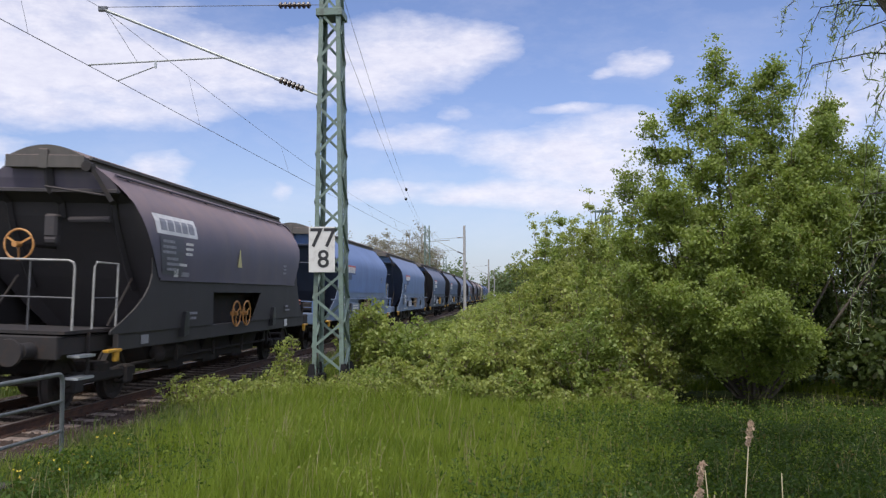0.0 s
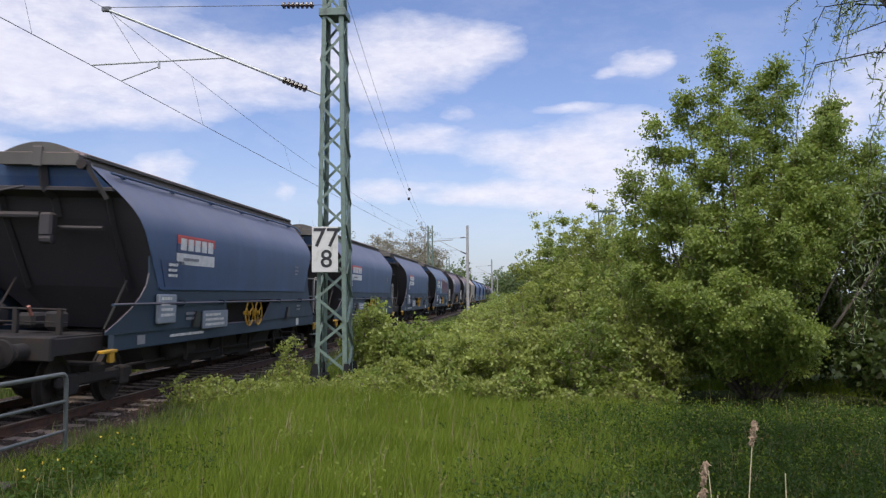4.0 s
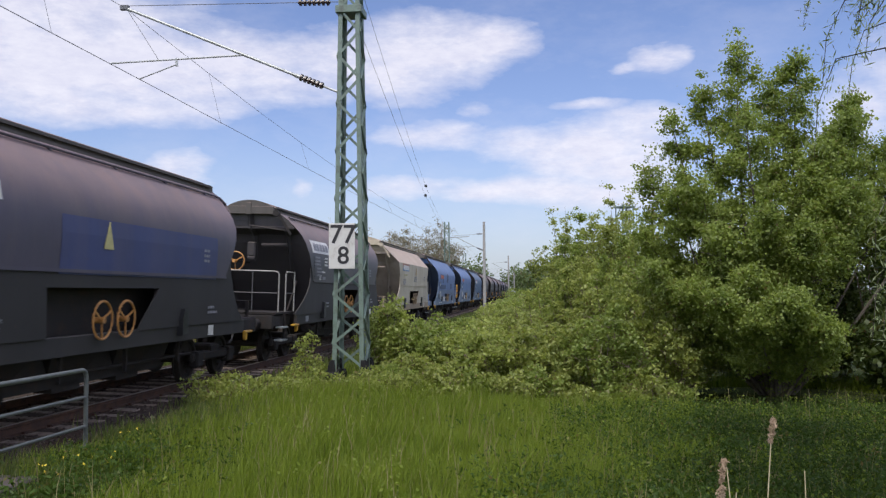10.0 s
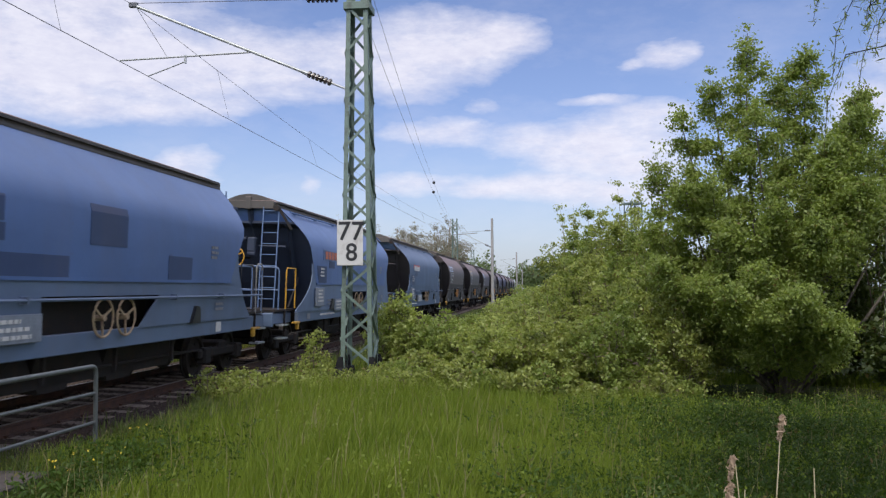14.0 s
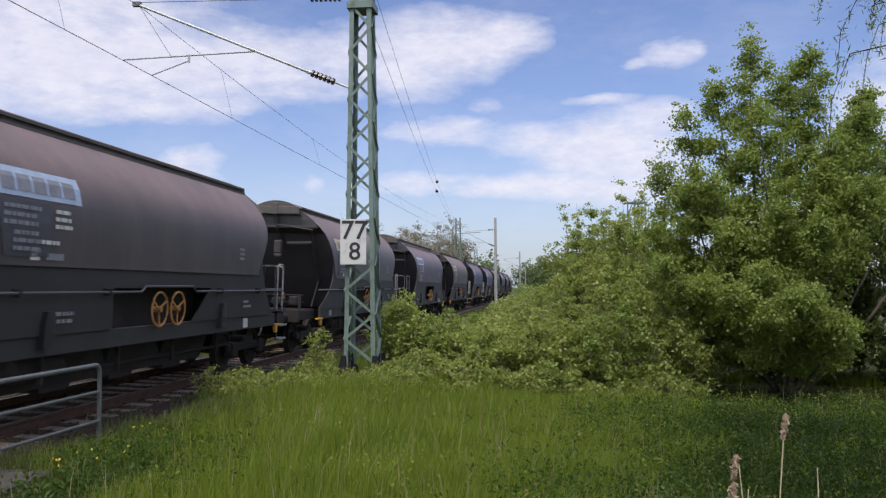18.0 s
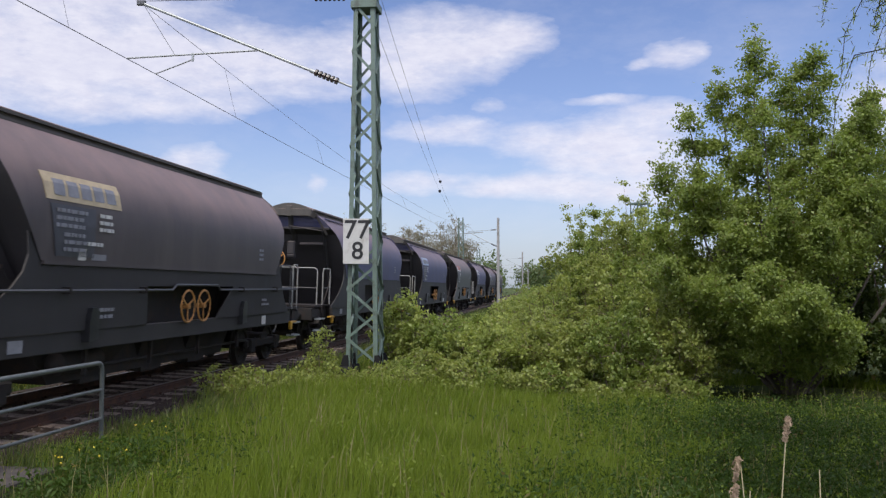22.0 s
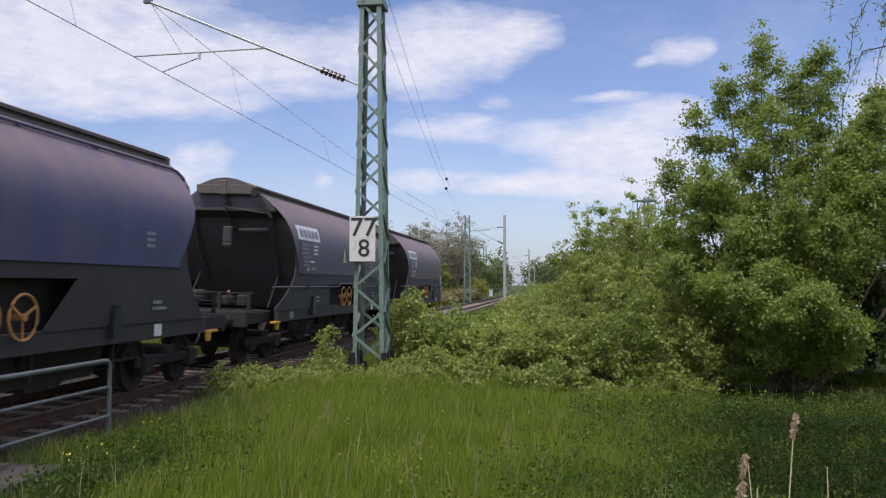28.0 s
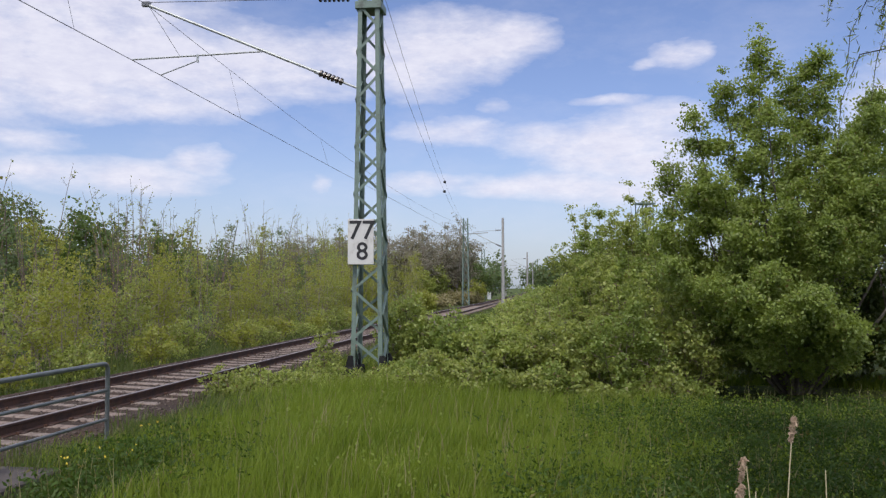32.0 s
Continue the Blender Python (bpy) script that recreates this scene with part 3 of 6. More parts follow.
# further masts down the line
def tube_pole(x, y, h, turn, side, label):
    th = thing("catenary_pole", pose(x, y, -0.3, 0, 0, turn), label, "mast", "overhead line masts")
    part("shaft", Shape().tube([(0, 0, 0), (0, 0, h)], 0.17, 10, True, 0.12), POLE_GREY, th)
    part("cantilever", Shape().tube([(0, 0.1, h - 2.9), (0, side * 3.0, h - 1.4)], 0.035, 6), GALV, th)
    part("tie_rod", Shape().tube([(0, 0.1, h - 1.2), (0, side * 3.0, h - 1.35)], 0.02, 5), GALV, th)
    part("registration_tube", Shape().tube([(0, side * 0.9, h - 2.45), (0, side * 3.3, h - 2.5)], 0.022, 5), GALV, th)
    part("insulator", insulator((0, side * 0.15, h - 2.85), (0, side * 0.7, h - 2.6), 0.09, 5), CERAMIC, th)
    part("tie_insulator", insulator((0, side * 0.2, h - 1.2), (0, side * 0.75, h - 1.22), 0.08, 5), CERAMIC, th)
    return th


POLE_GREY = mat_plain("grey_concrete_pole", (0.26, 0.255, 0.24), 0.85)
tube_pole(P2X, P2Y, 9.1, M_TURN + 90, 1, "grey concrete catenary pole beside the track")
FX, FY = 2.6, 99.0
far_mast = lattice_mast("lattice_mast", pose(FX, FY, -0.3, 0, 0, M_TURN), 10.2, 0.8, 0.55, MAST_GREEN, False, 11, "weathered green steel lattice mast across the track")
part("cross_arm", Shape().beam((-2.4, 0, 8.2), (2.6, 0, 8.5), 0.10, 0.10), GALV, far_mast)
tx, ty, ta = track(152, -4.2)
lattice_mast("lattice_mast", pose(tx, ty, -0.3, 0, 0, M_TURN), 9.0, 0.8, 0.55, MAST_GREEN, False, 9, "weathered green steel lattice mast across the track")
for s_, o_, sd_ in ((160, 3.4, 1), (232, 3.4, 1), (236, -4.0, -1), (305, 3.6, 1), (380, 3.6, 1)):
    tx, ty, ta = track(s_, o_)
    tube_pole(tx, ty, 8.8, ta - 0, sd_, "distant grey catenary pole beside the track")
tower = lattice_mast("lattice_mast", pose(14.1, 60.0, -0.4, 0, 0, 20), 8.25, 1.1, 0.9, MAST_GREEN, False, 9, "steel lattice mast rising behind the tree")
part("top_frame", Shape().box(0, 0, 8.1, 1.15, 1.05, 0.10), MAST_GREEN, tower)
cab_x, cab_y, cab_a = track(150, -3.0)
solid("signal_cabinet", Shape().box(0, 0, 0.5, 0.7, 0.6, 1.3, bevel=0.03), PALE_BOX, "pale grey trackside signal cabinet", "cabinet", m=pose(cab_x, cab_y, 0, 0, 0, cab_a))
# two feeder wires from the near mast to the far one, each with a dark strain insulator
feeder = thing("feeder_line", pose(0, 0, 0), "pair of thin feeder wires with black insulators", "overhead wire")
for k, (z0, z1, sg) in enumerate(((8.15, 9.6, 1.25), (7.2, 9.0, 0.95))):
    pts = hang((MX + 0.25, MY, z0), (FX + 0.1, FY, z1), sg, 30)
    part("feeder_wire", Shape().tube(pts, 0.005, 4), WIRE, feeder)
    f = 0.345 if k == 0 else 0.34
    c = along(pts, f)
    part("strain_insulator", Shape().lathe(tuple(c), "z", [(-0.08, 0.02), (-0.055, 0.065), (0.0, 0.08), (0.055, 0.065), (0.08, 0.02)], 10), BLACK, feeder)

# ---- kilometre board on the mast ----
board = thing("kilometre_board", pose(MX - 0.16, MY - 0.42, 2.3, 0, 0, 1.5), "white enamel kilometre board with black numerals 77 and 8", "sign")
part("plate", Shape().box(0, 0, 0.47, 0.53, 0.025, 0.93, bevel=0.006), SIGN_WHITE, board)
for zz in (0.02, 0.92):
    part("bracket", Shape().box(0.04, 0.09, zz, 0.5, 0.16, 0.035), MAST_GREEN, board)


def numerals(text, x, z, size, parent):
    cu = bpy.data.curves.new("numerals", "FONT")
    cu.body, cu.size, cu.extrude, cu.align_x, cu.offset = text, size, 0.003, "CENTER", 0.006
    tmp = bpy.data.objects.new("tmp", cu)
    scene.collection.objects.link(tmp)
    bpy.context.view_layer.update()
    me = bpy.data.meshes.new_from_object(tmp.evaluated_get(bpy.context.evaluated_depsgraph_get()))
    bpy.data.objects.remove(tmp)
    me.materials.clear()
    part("numeral", me, BLACK, parent, "black numerals " + text, m=pose(x, -0.0165, z, 90, 0, 0))


numerals("7", -0.115, 0.53, 0.54, board)
numerals("7", 0.155, 0.53, 0.54, board)
numerals("8", 0.03, 0.11, 0.50, board)

# ---- fence and platform end ----
def fence():
    x, y, a = track(10.33, 2.55)
    th = thing("barrier_rail", pose(x, y, 0, 0, 0, a), "grey steel tube barrier with three rails at the platform end", "barrier")
    top, r, back = 0.87, 0.10, -6.0
    arc = [(-r + r * math.sin(w), 0, top - r + r * math.cos(w)) for w in (0, 0.4, 0.8, 1.2, 1.57)]
    part("top_rail", Shape().tube([(back, 0, top)] + arc + [(0, 0, -0.25)], 0.028, 10), FENCE_GREY, th, smooth=50)
    part("rail", Shape().tube([(back, 0, 0.53), (0, 0, 0.53)], 0.021, 8), FENCE_GREY, th, smooth=50)
    part("rail", Shape().tube([(back, 0, 0.165), (0, 0, 0.165)], 0.021, 8), FENCE_GREY, th, smooth=50)
    for px in (-3.3, -5.95):
        part("post", Shape().tube([(px, 0, top), (px, 0, -0.3)], 0.026, 8), FENCE_GREY, th, smooth=50)


fence()
px, py, pa = track(8.42, 2.45)
slab = solid("platform_slab", Shape().box(-4.0, 0, -0.19, 8.0, 1.35, 0.3, bevel=0.02), CONCRETE, "worn grey concrete slab at the end of the platform", "slab", "structure", m=pose(px, py, 0, 0, 0, pa))

# ---- hopper wagons ----
def paint_set():
    P = {}
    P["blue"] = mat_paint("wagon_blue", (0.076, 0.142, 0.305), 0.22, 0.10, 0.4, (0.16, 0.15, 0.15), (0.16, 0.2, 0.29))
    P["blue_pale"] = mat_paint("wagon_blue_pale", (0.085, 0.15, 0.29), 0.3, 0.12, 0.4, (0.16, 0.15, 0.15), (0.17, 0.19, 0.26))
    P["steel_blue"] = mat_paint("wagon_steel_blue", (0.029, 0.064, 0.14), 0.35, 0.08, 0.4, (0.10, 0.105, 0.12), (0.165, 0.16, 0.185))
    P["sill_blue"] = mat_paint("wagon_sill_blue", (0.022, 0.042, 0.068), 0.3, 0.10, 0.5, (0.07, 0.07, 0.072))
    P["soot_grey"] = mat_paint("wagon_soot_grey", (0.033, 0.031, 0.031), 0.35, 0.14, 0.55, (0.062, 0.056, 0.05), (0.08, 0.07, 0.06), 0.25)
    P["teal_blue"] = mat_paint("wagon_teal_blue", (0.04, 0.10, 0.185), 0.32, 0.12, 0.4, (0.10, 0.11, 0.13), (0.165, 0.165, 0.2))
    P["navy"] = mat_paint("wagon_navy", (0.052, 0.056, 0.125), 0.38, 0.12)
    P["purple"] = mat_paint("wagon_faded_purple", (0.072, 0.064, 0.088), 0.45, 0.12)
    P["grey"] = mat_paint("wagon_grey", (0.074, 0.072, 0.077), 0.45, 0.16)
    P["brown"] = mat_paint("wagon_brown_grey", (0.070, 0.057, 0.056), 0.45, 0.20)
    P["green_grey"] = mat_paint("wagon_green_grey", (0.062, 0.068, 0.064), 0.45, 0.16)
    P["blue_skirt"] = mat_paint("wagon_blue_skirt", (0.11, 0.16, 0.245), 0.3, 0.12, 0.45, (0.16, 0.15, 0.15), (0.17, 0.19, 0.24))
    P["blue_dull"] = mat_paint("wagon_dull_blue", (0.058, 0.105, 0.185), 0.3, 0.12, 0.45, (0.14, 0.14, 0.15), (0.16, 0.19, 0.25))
    # both end paints are darkened: the undercut's shade is put into their colour
    P["end_blue_shaded"] = mat_paint("wagon_end_blue_shaded", (0.024, 0.036, 0.064), 0.3, 0.12, 0.55, (0.035, 0.035, 0.04), (0.05, 0.06, 0.085))
    P["end_beige_shaded"] = mat_paint("wagon_end_beige_shaded", (0.24, 0.215, 0.175), 0.5, 0.2, 0.6, (0.10, 0.08, 0.06))
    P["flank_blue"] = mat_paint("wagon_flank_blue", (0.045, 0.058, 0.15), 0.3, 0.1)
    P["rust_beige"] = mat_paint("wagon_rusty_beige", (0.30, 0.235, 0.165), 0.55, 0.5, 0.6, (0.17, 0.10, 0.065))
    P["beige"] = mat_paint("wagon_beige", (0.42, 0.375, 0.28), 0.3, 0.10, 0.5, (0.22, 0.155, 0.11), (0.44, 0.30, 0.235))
    return P


PAINT = paint_set()
UNDER = mat_rusty("dark_underframe", (0.028, 0.026, 0.025), (0.042, 0.03, 0.024), 0.4, 0.85, 0.2)
# soot, and the shade under the overhanging end, in one dark colour
END_SHADED = mat_paint("sooty_end_wall", (0.037, 0.034, 0.036), 0.35, 0.2, 0.6, (0.05, 0.045, 0.042), (0.08, 0.065, 0.058), 0.3)
ROOF_DIRT = mat_paint("dirty_roof", (0.085, 0.08, 0.072), 0.5, 0.2, 0.8)
YELLOW = mat_rusty("safety_yellow", (0.50, 0.27, 0.02), (0.16, 0.09, 0.03), 0.3, 0.5)
ORANGE = mat_rusty("safety_orange", (0.40, 0.19, 0.05), (0.14, 0.07, 0.03), 0.35, 0.55)
PALE_RAIL = mat_plain("pale_handrail", (0.25, 0.245, 0.225), 0.5)
DARK_RAIL = mat_plain("dark_handrail", (0.06, 0.06, 0.062), 0.55)
BLUE_RAIL = mat_plain("blue_handrail", (0.10, 0.16, 0.28), 0.5)
WHITE_MARK = mat_plain("white_marking", (0.55, 0.54, 0.51), 0.6)
GREY_MARK = mat_plain("faded_marking", (0.20, 0.20, 0.215), 0.6)
PANEL_BLUE = mat_paint("dark_blue_panel", (0.035, 0.06, 0.13), 0.2, 0.05)
RED_MARK = mat_plain("red_marking", (0.42, 0.045, 0.03), 0.55)
RED_FADED = mat_plain("faded_red_marking", (0.30, 0.12, 0.085), 0.6)
SPOT_YELLOW = mat_plain("faded_yellow_marking", (0.42, 0.38, 0.16), 0.6)
BLUE_WHITE = mat_plain("faded_blue_white_marking", (0.33, 0.40, 0.50), 0.6)
BEIGE_MARK = mat_plain("beige_marking", (0.44, 0.35, 0.21), 0.6)
ORANGE_MARK = mat_plain("orange_red_marking", (0.46, 0.13, 0.07), 0.6)
OCHRE_MARK = mat_plain("ochre_marking", (0.34, 0.22, 0.07), 0.6)
FADED_BLUE = mat_plain("faded_blue_marking", (0.10, 0.20, 0.32), 0.6)
DOC_PLATE = mat_plain("grey_document_board", (0.19, 0.215, 0.25), 0.55)
DARK_PANEL = mat_plain("dark_lettering_field", (0.045, 0.045, 0.055), 0.5)
MESHES = {}


def once(key, make, smooth=0.0):
    """The mesh of that name, made the first time it is asked for."""
    if key not in MESHES:
        MESHES[key] = make().mesh(key.split("|")[0], smooth)
    return MESHES[key]


# outline from roof edge to sill: half width, height, and how far both ends lie in from the roof's ends
ANGULAR = [(0.76, 4.15, 0.05, 0.05), (1.17, 3.725, 0.25, 0.25), (1.578, 3.30, 0.45, 0.45), (1.585, 2.75, 0.81, 0.81), (1.58, 2.2, 1.18, 1.18)]
LONG = [(0.76, 4.15, 0.05, 0.05), (1.30, 3.58, 0.33, 0.33), (1.45, 3.39, 0.42, 0.42), (1.54, 3.22, 0.50, 0.50), (1.585, 3.04, 0.61, 0.61), (1.585, 2.55, 0.95, 0.95), (1.58, 2.03, 1.30, 1.30)]
ROUND = [(0.76, 4.15, 0.05, 0.05), (0.98, 3.97, 0.16, 0.16), (1.20, 3.76, 0.28, 0.28), (1.40, 3.52, 0.38, 0.38), (1.52, 3.28, 0.46, 0.46), (1.58, 3.02, 0.60, 0.60), (1.595, 2.75, 0.78, 0.78), (1.59, 2.48, 0.97, 0.97), (1.575, 2.2, 1.17, 1.17)]


def shell_shape(sec, a):
    sh = Shape()
    for side in (-1, 1):
        k = len(sh.v)
        nx = 14
        for y, z, e0, e1 in sec:
            for i in range(nx + 1):
                sh.v.append((-a + e0 + (2 * a - e0 - e1) * i / nx, side * y, z))
        for r in range(len(sec) - 1):
            for i in range(nx):
                p = k + r * (nx + 1) + i
                sh.f.append((p, p + 1, p + nx + 2, p + nx + 1))
    return sh


def end_rows(sec):
    """Half width, height and set-back of the end wall: upright at the top, undercut below the cross beam."""
    top = [(0.70, 4.2, 0.04), (1.10 if sec is ROUND else 0.98, 3.90, 0.09), (1.26 if sec is ROUND else 1.2, 3.68, 0.16)]
    return top + [(y - 0.015, z, e + 0.02) for y, z, e, _ in sec if z < 3.6] + [(1.3, 1.7, 1.62), (1.0, 1.25, 2.0)]


def end_wall_shape(sec, a, sgn, upper):
    """Hopper end: the flanks run out to the side plates, the middle lies a little further in."""
    sh = Shape()
    rows = [r for r in end_rows(sec) if (r[1] > 3.6 if upper else r[1] < 3.7)]
    full = [[(sgn * (a - e - (0.0 if abs(c) == 1 or z > 3.6 else 0.10)), y * c, z) for c in (-1, -0.72, 0.72, 1)] for y, z, e in rows]
    for p, q in zip(full, full[1:]):
        for i in range(3):
            sh.poly([p[i], p[i + 1], q[i + 1], q[i]])
    return sh


def end_strip(sec, a, sgn, y, w, d, z0, z1, proud=0.0):
    """A narrow strip that follows the end wall between two heights."""
    sh, rows = Shape(), [(z, e) for _, z, e in end_rows(sec)]
    zs = sorted({z0, z1} | {z for z, _ in rows if z1 < z < z0}, reverse=True)
    def at(z):
        return sgn * (a - float(np.interp(z, [r[0] for r in rows[::-1]], [r[1] for r in rows[::-1]])) + proud - (0.10 if z < 3.6 and abs(y) < 1.0 else 0.0))
    return sh.tube([(at(z), y, z) for z in zs], (w + d) * 0.35, 4)


def roof_shape(a, edge):
    """Long arched hatch cover with upright edges, and its thin end flanges."""
    sh = Shape()
    h, lo, hi, rise = 0.70, edge - 0.08, edge + 0.10, 0.21
    cols = [(h * k / 8, hi + rise * (1 - (k / 8) ** 2)) for k in range(-8, 9)]
    pts = cols + [(h, lo), (-h, lo)]
    n = len(pts)
    for x in (-a - 0.10, a + 0.10):
        sh.v += [(x, y, z) for y, z in pts]
    for j in range(n):
        i = (j + 1) % n
        sh.f.append((j, i, n + i, n + j))
    sh.f += [tuple(range(n)), tuple(reversed(range(n, 2 * n)))]
    return sh


def gusset_curve(sgn):
    """Set-back and height along the hollow front edge of the lower side plate."""
    if sgn < 0:
        return [(0.86, 2.60), (0.90, 2.30), (0.80, 2.08), (0.58, 1.88), (0.25, 1.68), (-0.2, 1.48), (-0.62, 1.32)]
    return [(0.86, 2.60), (0.78, 2.25), (0.62, 1.95), (0.45, 1.70), (0.28, 1.50), (0.05, 1.32)]


# opening in the lower side plate: left edge (top, foot), right edge (top, foot), height; then the handwheels' places
SLOTS = {"long": (-1.54, -1.54, 1.94, 1.21, 1.80, 0.03, 0.73, 1.47), "platform": (-1.85, -1.80, 1.62, 0.85, 1.97, -0.37, 0.38, 1.48),
         "gear": (-1.71, -1.71, 2.10, 1.20, 1.90, -0.19, 0.52, 1.54), "beige": (-1.72, -1.65, 1.61, 0.70, 1.93, -0.29, 0.48, 1.52)}


def skirt_shape(sec, a, sgn, fit_out):
    """Lower side plate with its slanted opening and the hollow gussets that reach out over the bogies."""
    y, z1, e, er = sec[-1]
    h0, h3, h1, h2, top = SLOTS[fit_out][:5]
    d, z2 = sgn * (y - 0.02), 1.27
    lead, tail = [(-a + g, z) for g, z in gusset_curve(-1)], [(a - g, z) for g, z in gusset_curve(1)]
    pts = lead + [(lead[-1][0], z2), (h3, z2), (h0, top), (h1, top), (h2, z2), (tail[-1][0], z2)] + tail[::-1]
    pts += [(a - er - 0.3, 2.6), (a - er - 0.3, z1 + 0.02), (-a + e + 0.3, z1 + 0.02), (-a + e + 0.3, 2.6)]
    return Shape().plate(pts, d - 0.012, d + 0.012)


def handwheel_shape(r=0.30):
    sh = Shape()
    n = 20
    ring = [(r * math.cos(2 * math.pi * i / n), 0, r * math.sin(2 * math.pi * i / n)) for i in range(n + 1)]
    sh.tube(ring, 0.020, 6, False)
    for i in range(3):
        w = 2 * math.pi * i / 3 + 0.5
        sh.beam((0, 0.02, 0), (r * math.cos(w), 0, r * math.sin(w)), 0.018, 0.032)
    sh.lathe((0, 0, 0), "y", [(-0.03, 0.05), (0.14, 0.05)], 10)
    return sh


def bogie_parts(th, cx, mats):
    b = part("bogie", once("bogie", lambda: Shape().box(0, -1.0, 0.52, 2.5, 0.12, 0.2, bevel=0.04).box(0, 1.0, 0.52, 2.5, 0.12, 0.2, bevel=0.04).box(0, 0, 0.62, 0.5, 2.1, 0.26, bevel=0.04)
                          .box(-0.9, -1.0, 0.47, 0.34, 0.22, 0.34, bevel=0.04).box(0.9, -1.0, 0.47, 0.34, 0.22, 0.34, bevel=0.04)
                          .box(-0.9, 1.0, 0.47, 0.34, 0.22, 0.34, bevel=0.04).box(0.9, 1.0, 0.47, 0.34, 0.22, 0.34, bevel=0.04)), UNDER, th, "dark steel bogie frame", m=pose(cx, 0, 0))
    for wx in (-0.9, 0.9):
        def wheelset():
            sh = Shape()
            for sy in (-1, 1):
                sh.lathe((0, 0, 0), "y", [(sy * 0.68, 0.49), (sy * 0.71, 0.495), (sy * 0.72, 0.46), (sy * 0.82, 0.455), (sy * 0.82, 0.38), (sy * 0.78, 0.36), (sy * 0.79, 0.14), (sy * 0.86, 0.12)], 24)
                for i in range(5):
                    w = i * 2 * math.pi / 5
                    sh.box(0.25 * math.cos(w), sy * 0.79, 0.25 * math.sin(w), 0.05, 0.02, 0.05)
            sh.tube([(0, -0.9, 0), (0, 0.9, 0)], 0.08, 10)
            return sh
        w = part("wheelset", once("wheelset", wheelset, 35), WHEEL_SIDE, b, "dark wheelset with worn rims", m=pose(wx, 0, 0.46))
        WHEELS.append((th, w, cx + wx, wx))
        for sy in (-1, 1):
            part("spring", once("spring", lambda: spring_shape()), UNDER, b, m=pose(wx + (0.22 if wx < 0 else -0.22), sy * 1.0, 0.5))
    return b


def spring_shape():
    sh = Shape()
    pts = [(0.06 * math.cos(i * 0.9), 0.06 * math.sin(i * 0.9), -0.16 + 0.3 * i / 34) for i in range(35)]
    return sh.tube(pts, 0.016, 5)


WHEEL_SIDE = mat_rusty("wheel_steel", (0.030, 0.027, 0.025), (0.045, 0.03, 0.023), 0.4, 0.7, 0.15)
WHEELS = []


def text_rows(th, x, y, z, w, rows, mat, tilt=0.0, name="lettering"):
    """Rows of small bars that stand for writing too small to read."""
    rng = random.Random(int(x * 100) + rows * 7 + int(z * 50))
    sh = Shape()
    for r in range(rows):
        u, end = 0.0, w * rng.uniform(0.6, 1.0)
        while u < end:
            d = min(rng.uniform(0.05, 0.16), end - u)
            sh.box(x + u + d / 2, y - tilt * (r * 0.1), z - r * 0.1, d, 0.008, 0.052)
            u += d + 0.03
    part(name, sh, mat, th)


def lean(sec, z):
    """Half width and slope of the side at height z."""
    for (y0, z0, *_), (y1, z1, *_) in zip(sec, sec[1:]):
        if z1 <= z <= z0:
            f = (z - z1) / (z0 - z1)
            return y1 + (y0 - y1) * f, math.degrees(math.atan2(y1 - y0, z0 - z1))
    return sec[-1][0], 0.0


